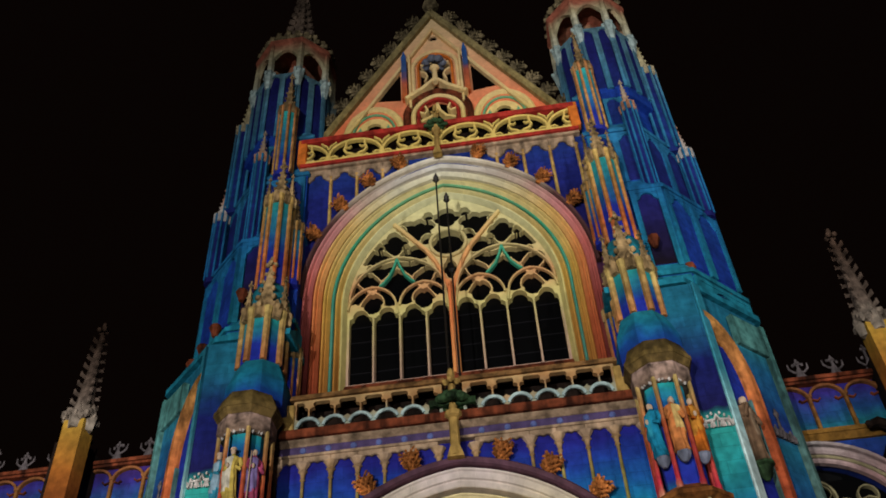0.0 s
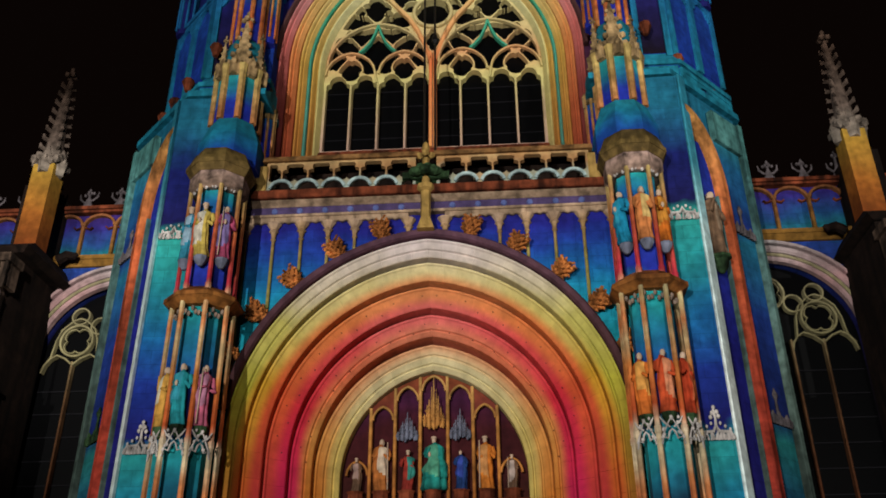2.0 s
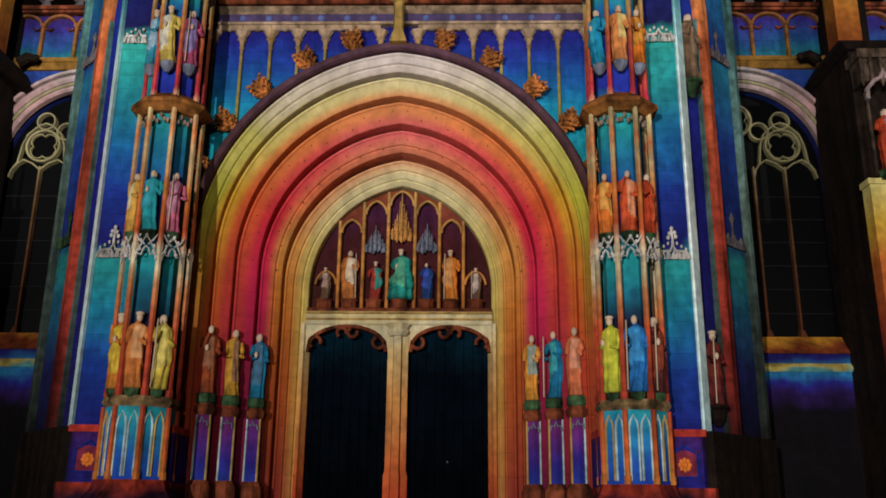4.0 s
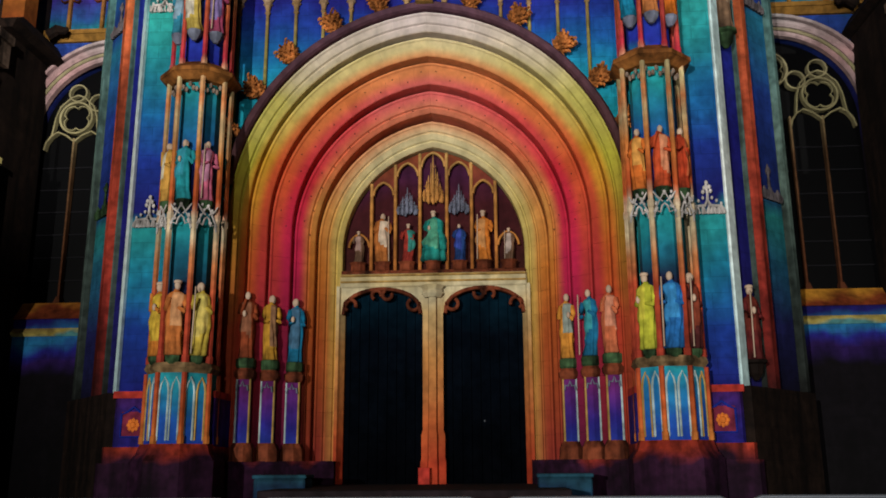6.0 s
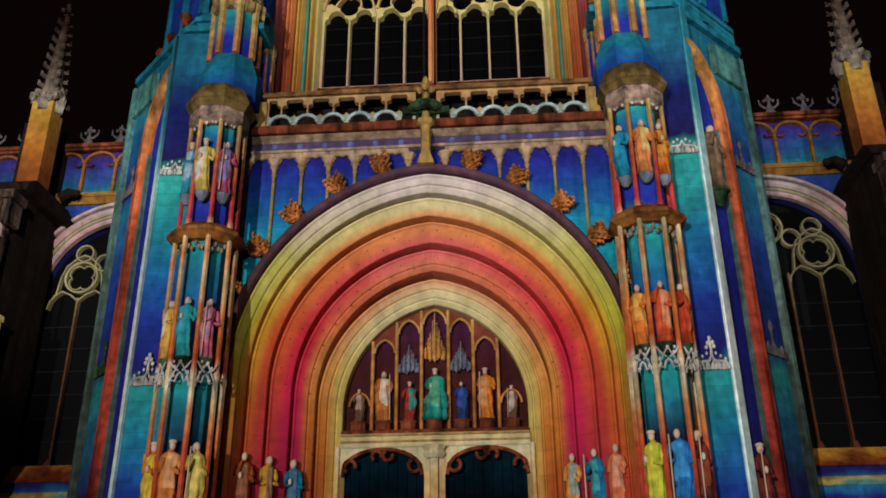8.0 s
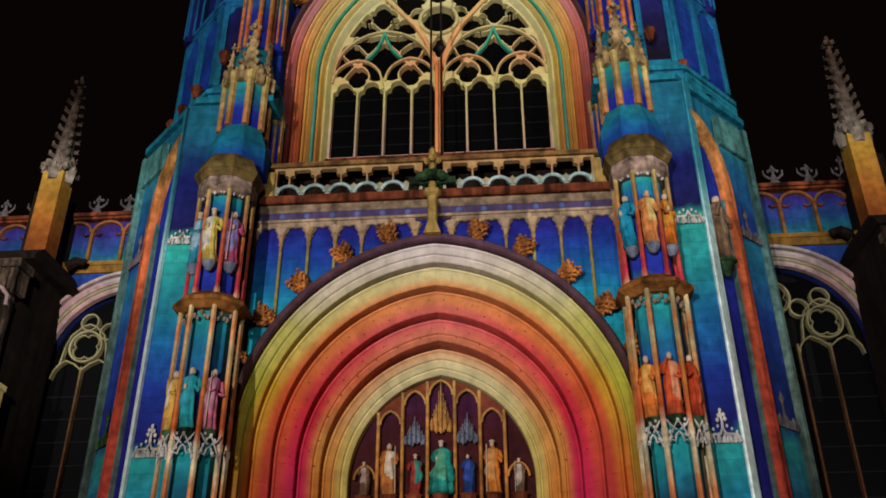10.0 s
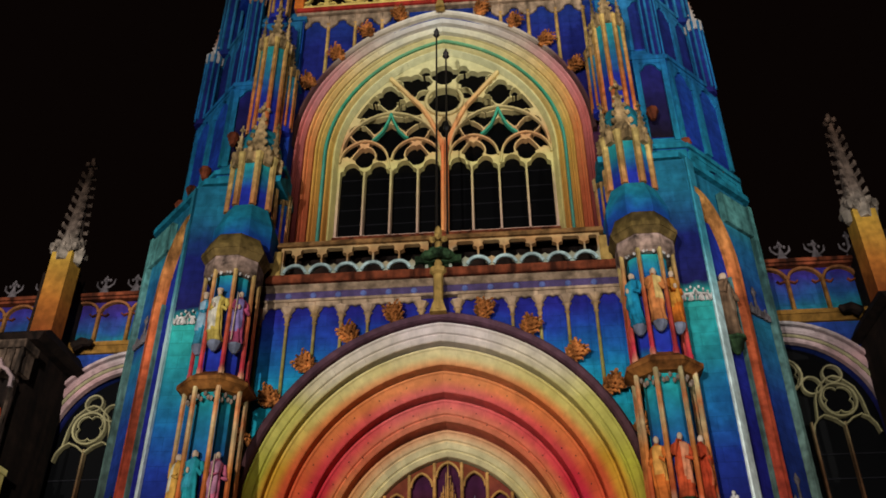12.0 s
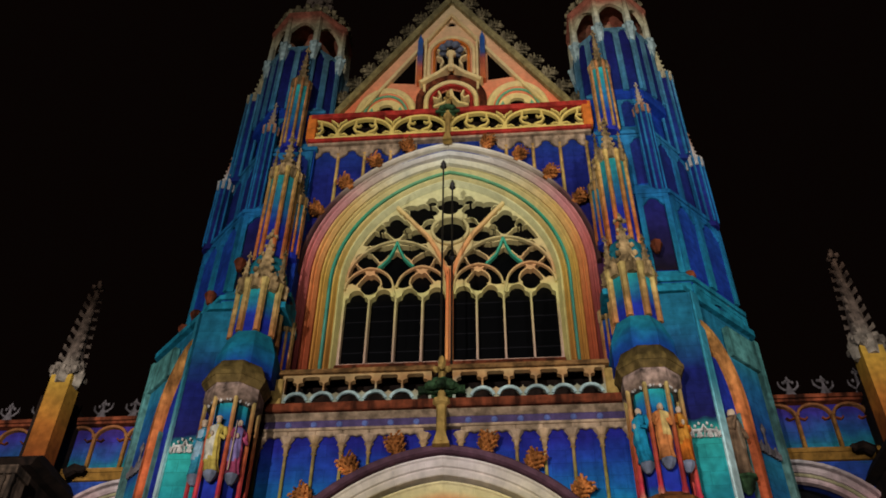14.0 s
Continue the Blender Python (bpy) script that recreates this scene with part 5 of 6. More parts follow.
part("ring", G().bar(arc(0, 22.23, 0.62, 0, 345, 24), 0.11, (2.02, 2.2), True), "tracery", win)
# leaded panes and saddle bars
for k in range(8):
    x = -3.05 + 0.871 * k
    pane = part("pane", G().box(x - 0.40, x + 0.40, 2.42, 2.44, 16.8, 19.9), "glass", win)
    for z in (17.4, 18.0, 18.6, 19.2):
        part("saddle_bar", G().box(x - 0.40, x + 0.40, 2.39, 2.42, z, z + 0.04), "lead", pane)
plate("upper_glass", arch_line(3.5, WO[1], WO[2], 19.9, 20), [], 2.43, 0.02, "glass", win, bevel=0.0)

ring_spec = [(3.50, 3.68, 1.98, 2.6, "win_cream", []), (3.68, 3.84, 1.82, 2.4, "win_yellow", []), (3.84, 3.93, 1.68, 2.3, "win_teal", []), (3.93, 4.17, 1.50, 2.2, "win_yellow", [4.05]), (4.17, 4.42, 1.22, 2.0, "win_orange", [4.3]), (4.42, 4.68, 0.95, 1.8, "win_pink", [4.55])]
surround = thing("window_surround", "deep moulded window surround in cream, green, orange and pink", "window surround", kind="structure")
for s in (-1, 1):
    for a0, a1, yf, yb, mt, gr in ring_spec:
        k = (a0 - 3.5) / 1.18
        arch_blocks(surround, a0, a1, yf, yb, 19.8 - 0.3 * k, 1.34 - 0.30 * k, mt, 9, gr, 0.12, 15.0, s, course=1.2)
    rings = []
    pr = [(4.68, 1.0), (4.68, 0.84), (4.72, 0.76), (4.79, 0.75), (4.82, 0.84), (4.82, 1.0)]
    for k in range(23):
        u = k / 22
        rings.append([(arch_at(a, 19.5, 1.04, u)[0] if u < 1 else 0.0, y, arch_at(a, 19.5, 1.04, u)[1]) for a, y in pr])
    part("hood_mould", G().loft(rings), "hood_upper", surround, "dark weathered hood mould", s)

wall2 = thing("wall_upper", "blue stone wall round the great window", "wall", kind="structure")
hp = arch_line(4.66, 19.5, 1.04, 14.0, 20)
plate("masonry", [(5.2, 14.0)] + hp + [(-5.2, 14.0), (-5.2, 25.6), (5.2, 25.6)], [], 1.0, 0.9, "upper_wall", wall2)
part("sill", G().prism([(-4.7, 0.3), (4.7, 0.3), (4.7, 2.6), (-4.7, 2.6)], 14.0, 15.2, [(-4.7, 0.9), (4.7, 0.9), (4.7, 2.6), (-4.7, 2.6)]).prism([(-3.6, 1.6), (3.6, 1.6), (3.6, 2.6), (-3.6, 2.6)], 15.2, 16.8, [(-3.6, 2.1), (3.6, 2.1), (3.6, 2.6), (-3.6, 2.6)]), "rust", wall2, "sloping rust-coloured sill")
for s in (-1, 1):
    for x in (1.12, 2.06, 3.0, 3.95, 4.88):
        r = 4.9 + 1.04
        zb = 19.5 + math.sqrt(max(r * r - (x + 1.04) ** 2, 0.05))
        if zb < 25.0:
            part("colonnette", G().turned(s * x, 0.96, [(zb - 0.1, 0.06), (25.0, 0.06), (25.1, 0.1)], 6), "shaft_rib", wall2)
    xs = [1.12, 2.06, 3.0, 3.95, 4.88]
    for a, b in zip(xs, xs[1:]):
        m, w = (a + b) / 2, b - a
        o = [(a, 25.5), (b, 25.5), (b, 24.95), (b - 0.12, 24.95)] + [(m + q * math.cos(t), 25.02 + q * math.sin(t)) for t, q in [(math.pi * k / 12, 0.30 * (0.62 + 0.38 * abs(math.cos(1.5 * (math.pi * k / 12 - math.pi / 2))))) for k in range(13)]] + [(a + 0.12, 24.95), (a, 24.95)]
        plate("arcade_head", o, [], 0.9, 0.12, "cream", wall2, s=s)
    for x, z, lean in ((1.3, 24.85, 22), (2.35, 24.15, 33), (3.3, 23.2, 43), (4.15, 22.0, 52), (4.75, 20.7, 65)):
        placed("crocket", CROCKET, surround, pose(s * x, 0.78, z, 10, s * lean, 0), "orange-lit leafy crocket")

up = thing("cornice", "red and cream upper string course", "cornice", kind="structure")
part("moulding", G().box(-5.1, 5.1, 0.78, 1.3, 25.5, 25.62), "cream", up, bevel=0.02)
# added dark sheet that imitates shade in the upper openwork
part("walkway_wall", G().box(-5.0, 5.0, 1.3, 1.4, 25.78, 27.6), "unlit_stone", up, "dark backing added for the shade behind the upper balustrade")
part("band", G().box(-5.1, 5.1, 0.70, 1.9, 25.62, 25.78), "red", up, bevel=0.02)


def upper_balustrade(s):
    t = thing("balustrade", "openwork stone balustrade of wide cream arches with red rails", "balustrade", "upper balustrades")
    part("top_rail", G().box(0.2, 5.1, 0.66, 0.98, 26.86, 27.1), "red", t, "red top rail", s, bevel=0.03)
    part("end_post", G().box(4.86, 5.2, 0.68, 1.0, 25.78, 27.1), "orange", t, "", s, bevel=0.03)
    for xc in (1.05, 3.05, 5.05):
        half = [math.pi * k / 18 for k in range(19)]
        pts = [(xc - math.cos(a), 25.84 + 1.0 * math.sin(a) ** 0.8) for a in half]
        pts = [p for p in pts if p[0] < 4.88]
        part("arch", G().bar(pts, 0.10, (0.74, 0.92)), "gable_arch", t, "cream arch of the openwork", s)
        for e in (-1, 1):
            if xc + 0.45 * e > 4.86:
                continue
            part("foil_bar", G().bar([(xc + e * 0.34, 26.82), (xc + e * 0.36, 26.55), (xc + e * 0.42, 26.36), (xc + e * 0.33, 26.18), (xc + e * 0.14, 26.1), (xc, 25.98)], 0.085, (0.77, 0.90)), "gable_arch", t, "", s)
            part("foil_foot", G().bar([(xc, 26.02), (xc + e * 0.2, 25.96), (xc + e * 0.36, 25.93), (xc + e * 0.46, 26.0)], 0.075, (0.77, 0.90)), "gable_arch", t, "", s)
            part("cusp", G().bar([(xc + e * 0.36, 26.5), (xc + e * 0.22, 26.46), (xc + e * 0.16, 26.54)], 0.06, (0.79, 0.89)), "gable_arch", t, "", s)
            part("cusp", G().bar([(xc + e * 0.93, 26.06), (xc + e * 0.76, 26.10), (xc + e * 0.66, 26.0)], 0.06, (0.79, 0.89)), "gable_arch", t, "", s)
            part("spandrel", G().bar([(xc + e * 1.0, 26.42), (xc + e * 0.94, 26.64), (xc + e * 0.72, 26.84)], 0.06, (0.77, 0.90)), "gable_arch", t, "", s)
    for xn in (0.1, 2.05, 4.05):
        part("springer", G().prism([(xn - 0.12, 0.72), (xn + 0.12, 0.72), (xn + 0.12, 0.94), (xn - 0.12, 0.94)], 25.8, 26.12, [(xn - 0.04, 0.74), (xn + 0.04, 0.74), (xn + 0.04, 0.92), (xn - 0.04, 0.92)]), "gable_arch", t, "", s)
    part("bottom_rail", G().box(0.2, 5.0, 0.72, 0.92, 25.76, 25.86), "gable_arch", t, "", s)


for s in (-1, 1):
    upper_balustrade(s)
cross_finial("finial", "leafy stone cross finial on the window's hood", 0.55, 25.15, 27.9, 26.75, 0.72)

# iron rods standing behind the lower balustrade
for x, y, z in ((-0.06, -0.12, 23.4), (0.24, -0.12, 22.4)):
    rod = thing("iron_rod", "tall black wrought-iron rod with a spear tip", "iron rod", "iron rods")
    part("rod", G().turned(x, y, [(14.9, 0.035), (z - 0.4, 0.028)], 6), "iron", rod)
    part("spear_tip", G().turned(x, y, [(z - 0.45, 0.03), (z - 0.36, 0.12), (z - 0.3, 0.05), (z - 0.22, 0.10), (z, 0.005)], 6), "iron", rod)
    if x > 0:
        part("knob", G().turned(x, y, [(18.9, 0.03), (19.0, 0.11), (19.12, 0.09), (19.35, 0.03)], 8), "iron", rod)

# ================= gable =================
gable = thing("gable", "crocketed openwork stone gable lit orange and cream", "gable", kind="structure")
tri = [(-4.82, 28.2), (4.82, 28.2), (0.0, 36.4)]


gh = []
gh.append([(1.5, 30.6), (1.5, 32.6), (2.55, 30.75)])
gh.append(mirror(gh[0]))
for cx in (-2.62, 2.62):
    gh.append([(cx + 0.84 * math.cos(t), 28.5 + 1.2 * math.sin(t)) for t in [math.pi * k / 14 for k in range(15)]])
gh.append(arch_line(0.74, 29.3, 0.15, 28.4, 8)[::-1])
gh.append(arch_line(0.64, 32.5, 0.15, 31.0, 8)[::-1])
gh.append(foil(0, 34.7, 0.2, 3, 90, 0.3))
plate("gable_wall", tri, settle(gh), 2.2, 0.16, "gable", gable, bevel=0.03)
for s in (-1, 1):
    part("raking_coping", G().bar([(5.1, 27.9), (0.0, 36.5)], 0.30, (1.9, 2.75)), "coping_olive", gable, "", s)
    part("inner_rib", G().bar([(4.1, 28.0), (0.0, 35.2)], 0.14, (2.0, 2.25)), "gable_arch", gable, "", s)
    part("side_arch", G().bar([(2.62 + 1.12 * math.cos(t), 28.6 + 1.6 * math.sin(t)) for t in [math.pi * k / 16 for k in range(17)]], 0.30, (2.08, 2.25)), "gable_arch", gable, "cream round-headed arch", s)
    part("side_arch", G().bar([(2.62 + 0.86 * math.cos(t), 28.6 + 1.24 * math.sin(t)) for t in [math.pi * k / 16 for k in range(17)]], 0.10, (2.12, 2.25)), "win_teal", gable, "", s)
    part("pilaster", G().box(1.2, 1.42, 1.95, 2.25, 30.4, 33.2).loft([[(1.2, y, 33.2), (1.42, y, 33.2), (1.31, y, 33.7)] for y in (1.95, 2.25)]), "pilaster", gable, "blue and orange pilaster", s)
    part("pilaster_rib", G().bar([(1.08, 29.8), (1.08, 33.4)], 0.1, (1.95, 2.25)), "gable_arch", gable, "", s)
for r, w, mt in ((1.28, 0.28, "rust"), (1.0, 0.18, "gable_arch"), (0.8, 0.12, "red")):
    p = [(q, z) for q, z in [arch_at(r, 29.3, 0.15, k / 10) for k in range(11)]]
    part("centre_arch", G().bar([(r, 28.3)] + p + [(-q, z) for q, z in p[-2::-1]] + [(-r, 28.3)], w, (1.98 + 0.1 * (1.28 - r), 2.25)), mt, gable, "orange-red central arch")
for r, w, mt in ((0.95, 0.18, "gable_arch"), (0.72, 0.10, "orange")):
    p = [(q, z) for q, z in [arch_at(r, 32.5, 0.15, k / 10) for k in range(11)]]
    part("upper_arch", G().bar([(r, 30.9)] + p + [(-q, z) for q, z in p[-2::-1]] + [(-r, 30.9)], w, (2.05, 2.25)), mt, gable)
part("ogee_peak", G().bar([(-1.25, 30.2), (-0.5, 30.75), (0, 31.3), (0.5, 30.75), (1.25, 30.2)], 0.16, (1.75, 2.2)), "gable_arch", gable)
part("ogee_finial", G().turned(0, 1.85, [(31.0, 0.12), (31.9, 0.10), (32.0, 0.22), (32.1, 0.10)], 8), "gable_arch", gable, "cream shaft of the inner finial")
g = G()
for k in range(7):
    g.blob(0.36 * math.cos(2 * math.pi * k / 7), 1.85 + 0.3 * math.sin(2 * math.pi * k / 7), 32.3, 0.2, 0.18, 0.17, 6, 4)
g.blob(0, 1.85, 32.65, 0.16, 0.16, 0.3, 6, 4)
part("ogee_leaf", g, "corbel_blue", gable, "dark blue leafy knop")
# tracery inside the openings
for s in (-1, 1):
    part("cusp", G().bar([(0.0, 33.3), (0.08, 32.95), (0.3, 32.7), (0.6, 32.75)], 0.09, (2.1, 2.4)), "gable_arch", gable, "", s)
    part("cusp", G().bar([(0.62, 32.3), (0.42, 32.15), (0.35, 31.9), (0.45, 31.6)], 0.09, (2.1, 2.4)), "gable_arch", gable, "", s)
    part("cusp", G().bar([(0.0, 29.95), (0.08, 29.5), (0.3, 29.15), (0.7, 28.95)], 0.11, (2.05, 2.4)), "gable_arch", gable, "", s)
    part("cusp", G().bar([(0.72, 29.5), (0.5, 29.4), (0.42, 29.6), (0.5, 29.85)], 0.09, (2.05, 2.4)), "gable_arch", gable, "", s)
    def lunette(X, Z):
        d = [foil_size(X, Z, 2.62, 28.98, 0.46, 3, 90, 0.40, 1.0, 0.9), foil_size(X, Z, 2.62 - 0.45, 28.62, 0.22, 3, 60, 0.3), foil_size(X, Z, 2.62 + 0.45, 28.62, 0.22, 3, 120, 0.3)]
        return np.minimum(openwork(d, 0.12), 1 - np.hypot((X - 2.62) / 0.88, (Z - 28.45) / 1.3))

    pierced("lunette", lunette, 1.7, 3.54, 28.4, 29.8, 0.035, 2.24, 0.14, "gable_arch", gable, "cream tracery in the side arch", s)
    for sd in (-1, 1):
        part("teal_wedge", G().loft([[(2.62 + sd * 0.46, y, 28.86), (2.62 + sd * 0.72, y, 28.86), (2.62 + sd * 0.56, y, 29.2)] for y in (2.2, 2.26)]), "win_teal", gable, "teal carved wedge", s)
LEAF = crocket_shape(0.62, 9)
LEAF.tube([(0, 0, 0.3), (0.12, 0, 0.5), (0.32, 0, 0.56)], [0.12, 0.11, 0.04], 6)
for s in (-1, 1):
    lm = mesh_of("crocket", LEAF, s)
    lm.materials.append(M["crocket_pale"])
    for k in range(9):
        z = 28.6 + 0.88 * k
        placed("crocket", lm, gable, pose(s * (36.6 - z) * 5.0 / 8.4, 2.2, z, 0, s * 28, 0) @ Matrix.Diagonal((1.2, 1.2, 1.2, 1)))
part("finial", G().turned(0, 2.3, [(36.2, 0.25), (36.6, 0.14), (37.2, 0.12), (37.4, 0.4), (37.6, 0.34), (37.8, 0.14), (38.6, 0.1), (39.0, 0.02)], 8), "crocket_pale", gable)


# ================= stair turrets and pinnacles beside the window =================
def panel_face(parent, s, p0, p1, z0, z1, rim, out, rim_mat, panel_mat):
    """Blind panel with a raised rim and a three-lobed head on the upright face from p0 to p1 (outer side to the right of the way)."""
    dx, dy = p1[0] - p0[0], p1[1] - p0[1]
    q = math.hypot(dx, dy)
    ux, uy = dx / q, dy / q
    nx, ny = uy, -ux

    def at(u, o):
        return p0[0] + ux * u + nx * o, p0[1] + uy * u + ny * o

    def piece(name, u0, u1, za, zb, o, mat):
        part(name, G().prism([at(u0, -0.05), at(u0, o), at(u1, o), at(u1, -0.05)], za, zb), mat, parent, s=s)

    piece("panel", rim, q - rim, z0 + rim, z1 - rim, 0.012, panel_mat)
    piece("rim", 0, rim, z0, z1, out, rim_mat)
    piece("rim", q - rim, q, z0, z1, out, rim_mat)
    piece("rim", rim, q - rim, z1 - rim * 0.9, z1, out, rim_mat)
    g = G()
    mid = q / 2
    hw = mid - rim
    zt = z1 - rim * 0.9
    outline = [(-hw, zt), (-hw, zt - hw * 0.9)] + [(hw * 0.98 * math.cos(a) * (0.72 + 0.28 * abs(math.cos(1.5 * (a - math.pi / 2)))), zt - hw * 0.95 + hw * 0.9 * math.sin(a) * (0.72 + 0.28 * abs(math.cos(1.5 * (a - math.pi / 2))))) for a in [math.pi - math.pi * k / 12 for k in range(13)]] + [(hw, zt - hw * 0.9), (hw, zt)]
    rings = []
    for o in (-0.04, out * 0.8):
        rings.append([(*at(mid + a, o), z) for a, z in outline])
    part("cusped_head", g.loft(rings), rim_mat, parent, s=s)


def stage(parent, s, poly, z0, z1, mat, cap_mat, slope=0.5, inset=0.25):
    cx, cy = sum(p[0] for p in poly) / len(poly), sum(p[1] for p in poly) / len(poly)

    def grow(d):
        return [(x + d * (1 if x > cx else -1) * 0.8, y + d * (1 if y > cy else -1) * 0.8) for x, y in poly]
    part("stage", G().prism(poly, z0, z1), mat, parent, s=s)
    part("set_off", G().prism(grow(0.09), z1, z1 + 0.16).prism(grow(0.04), z1 + 0.16, z1 + 0.16 + slope, grow(-inset)), cap_mat, parent, "teal weathered set-off", s)


def turret(s):
    t = thing("stair_turret", "tall blue-lit octagonal stair turret with a pierced crown", "turret", "stair turrets", "structure")
    t.location.x = 0.22
    a = [(4.95, 0.35), (7.0, 0.35), (8.85, 2.25), (8.85, 4.6), (4.95, 4.6)]
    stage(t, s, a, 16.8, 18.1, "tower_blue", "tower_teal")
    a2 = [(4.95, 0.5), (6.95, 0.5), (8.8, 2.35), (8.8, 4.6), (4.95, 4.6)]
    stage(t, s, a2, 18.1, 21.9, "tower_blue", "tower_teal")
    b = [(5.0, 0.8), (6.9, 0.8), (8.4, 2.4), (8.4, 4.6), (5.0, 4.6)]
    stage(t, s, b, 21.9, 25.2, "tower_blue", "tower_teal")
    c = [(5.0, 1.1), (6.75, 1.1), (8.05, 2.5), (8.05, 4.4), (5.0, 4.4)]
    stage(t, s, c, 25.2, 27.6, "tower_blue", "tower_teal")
    panel_face(t, s, (5.95, 0.35), (6.98, 0.35), 15.2, 18.0, 0.16, 0.1, "tower_teal", "tower_panel")
    panel_face(t, s, (7.02, 0.38), (8.82, 2.22), 16.9, 18.0, 0.16, 0.1, "tower_teal", "tower_panel")
    panel_face(t, s, (5.9, 0.5), (6.93, 0.5), 18.5, 21.85, 0.17, 0.1, "tower_teal", "tower_panel")
    for k in range(2):
        f0, f1 = k / 2, (k + 1) / 2
        panel_face(t, s, (6.97 + 1.81 * f0, 0.52 + 1.81 * f0), (6.97 + 1.81 * f1, 0.52 + 1.81 * f1), 18.6, 21.8, 0.14, 0.1, "tower_teal", "tower_blue")
        panel_face(t, s, (6.92 + 1.47 * f0, 0.82 + 1.57 * f0), (6.92 + 1.47 * f1, 0.82 + 1.57 * f1), 22.6, 25.1, 0.12, 0.09, "tower_teal", "tower_panel")
        panel_face(t, s, (5.05 + 0.93 * k, 0.8), (5.98 + 0.9 * k, 0.8), 22.6, 25.1, 0.12, 0.09, "tower_teal", "tower_panel")
    panel_face(t, s, (6.0, 1.1), (6.72, 1.1), 25.9, 27.5, 0.12, 0.09, "tower_teal", "tower_panel")
    # octagon
    oc = ngon(6.42, 2.5, 1.62)
    part("octagon", G().prism(oc, 27.4, 31.9), "tower_blue", t, s=s)
    for k in (3, 4, 5, 6, 7):
        p0, p1 = oc[k], oc[(k + 1) % 8]
        for h in range(2):
            q0 = (p0[0] + (p1[0] - p0[0]) * h / 2, p0[1] + (p1[1] - p0[1]) * h / 2)
            q1 = (p0[0] + (p1[0] - p0[0]) * (h + 1) / 2, p0[1] + (p1[1] - p0[1]) * (h + 1) / 2)
            panel_face(t, s, q0, q1, 27.9, 31.85, 0.11, 0.09, "tower_teal", "tower_panel")
    for k in (3, 4, 5, 6, 7):
        x, y = oc[k]
        g = G().turned(x, y, [(31.0, 0.12), (31.7, 0.22), (31.9, 0.26), (32.3, 0.12), (32.7, 0.03)], 6)
        for j in range(4):
            a = radians(90 * j + 20)
            g.blob(x + 0.24 * math.cos(a), y + 0.24 * math.sin(a), 31.9, 0.09, 0.09, 0.12, 5, 3)
        part("rib_cap", g, "ice", t, "pale carved cap of a corner rib", s)
    # open crown: posts, arches, cornice, leaves
    for k in range(8):
        x, y = oc[k]
        part("crown_post", G().turned(x, y, [(31.8, 0.16), (34.0, 0.13)], 6), "crown", t, s=s)
        x2, y2 = oc[(k + 1) % 8]
        n = 9
        rings = []
        for j in range(n):
            f = j / (n - 1)
            zz = 32.85 + 0.75 * math.sin(math.pi * f)
            px, py = x + (x2 - x) * f, y + (y2 - y) * f
            ox, oy = (px - 6.42) * 0.05, (py - 2.5) * 0.05
            rings.append([(px - ox, py - oy, zz), (px + ox, py + oy, zz), (px + ox, py + oy, 34.0), (px - ox, py - oy, 34.0)])
        part("crown_arch", G().loft(rings), "crown", t, s=s)
        g = G()
        for j in range(3):
            f = (j + 0.5) / 3
            px, py = x + (x2 - x) * f, y + (y2 - y) * f
            g.blob(px * 1.0, py, 34.75 + 0.12 * (j % 2), 0.17, 0.17, 0.24, 5, 3)
            g.blob(px + 0.14, py, 34.6, 0.12, 0.12, 0.12, 5, 3)
            g.blob(px - 0.14, py, 34.6, 0.12, 0.12, 0.12, 5, 3)
            g.turned(px, py, [(34.2, 0.10), (34.6, 0.07)], 5)
        part("crown_leaf", g, "crocket_pale", t, s=s)
    part("crown_cornice", G().prism(ngon(6.42, 2.5, 1.66), 34.0, 34.1, ngon(6.42, 2.5, 1.8)).prism(ngon(6.42, 2.5, 1.8), 34.1, 34.25), "crown", t, s=s)
    part("core", G().prism(ngon(6.42, 2.5, 0.42), 31.9, 34.2), "crown", t, s=s)
    g = G().turned(6.42, 2.5, [(34.2, 0.95), (34.6, 0.8), (41.0, 0.06)], 8, radians(22.5))
    for k in range(10):
        z = 34.9 + 0.6 * k
        r = 0.8 * (41.0 - z) / 6.4 + 0.07
        for j in range(8):
            aa = radians(22.5 + 45 * j)
            g.blob(6.42 + r * math.cos(aa), 2.5 + r * math.sin(aa), z, 0.15, 0.15, 0.17, 5, 3)
    part("spire", g, "spire_pale", t, "crocketed stone spire", s)


def pinnacle_stack(s):
    """The stepped pinnacles in front of the turret, each a thing of its own."""
    def cluster(cx, cy, r, zb, z0, z1, zt, label, foot=True, small=True, cool=False):
        t = thing("pinnacle", label, "pinnacle", "facade pinnacles", "structure")
        t.location.x = 0.2 if cool else 0.0
        if foot:
            part("pedestal", G().prism(ngon(cx, cy, r * 1.30), zb, zb + (z0 - zb) * 0.55).prism(ngon(cx, cy, r * 1.30), zb + (z0 - zb) * 0.55, z0, ngon(cx, cy, r * 0.95)), "pedestal_teal", t, "teal sloping pedestal", s)
        shaft = part("shaft", G().prism(ngon(cx, cy, r * 0.9), z0 - 0.2, z1), "tower_panel" if cool else "shaft_stripe", t, "deep blue shaft" if cool else "blue and teal striped shaft", s)
        for k in (3, 4, 5, 6, 7, 0):
            a = radians(22.5 + 45 * k)
            part("rib", G().turned(cx + r * 0.92 * math.cos(a), cy + r * 0.92 * math.sin(a), [(z0, r * 0.15), (z1 - 0.3, r * 0.15), (z1, r * 0.2)], 6), "tower_teal" if cool else "shaft_rib", shaft, s=s)
        g = G()
        for k in range(8):
            a = radians(45 * k)
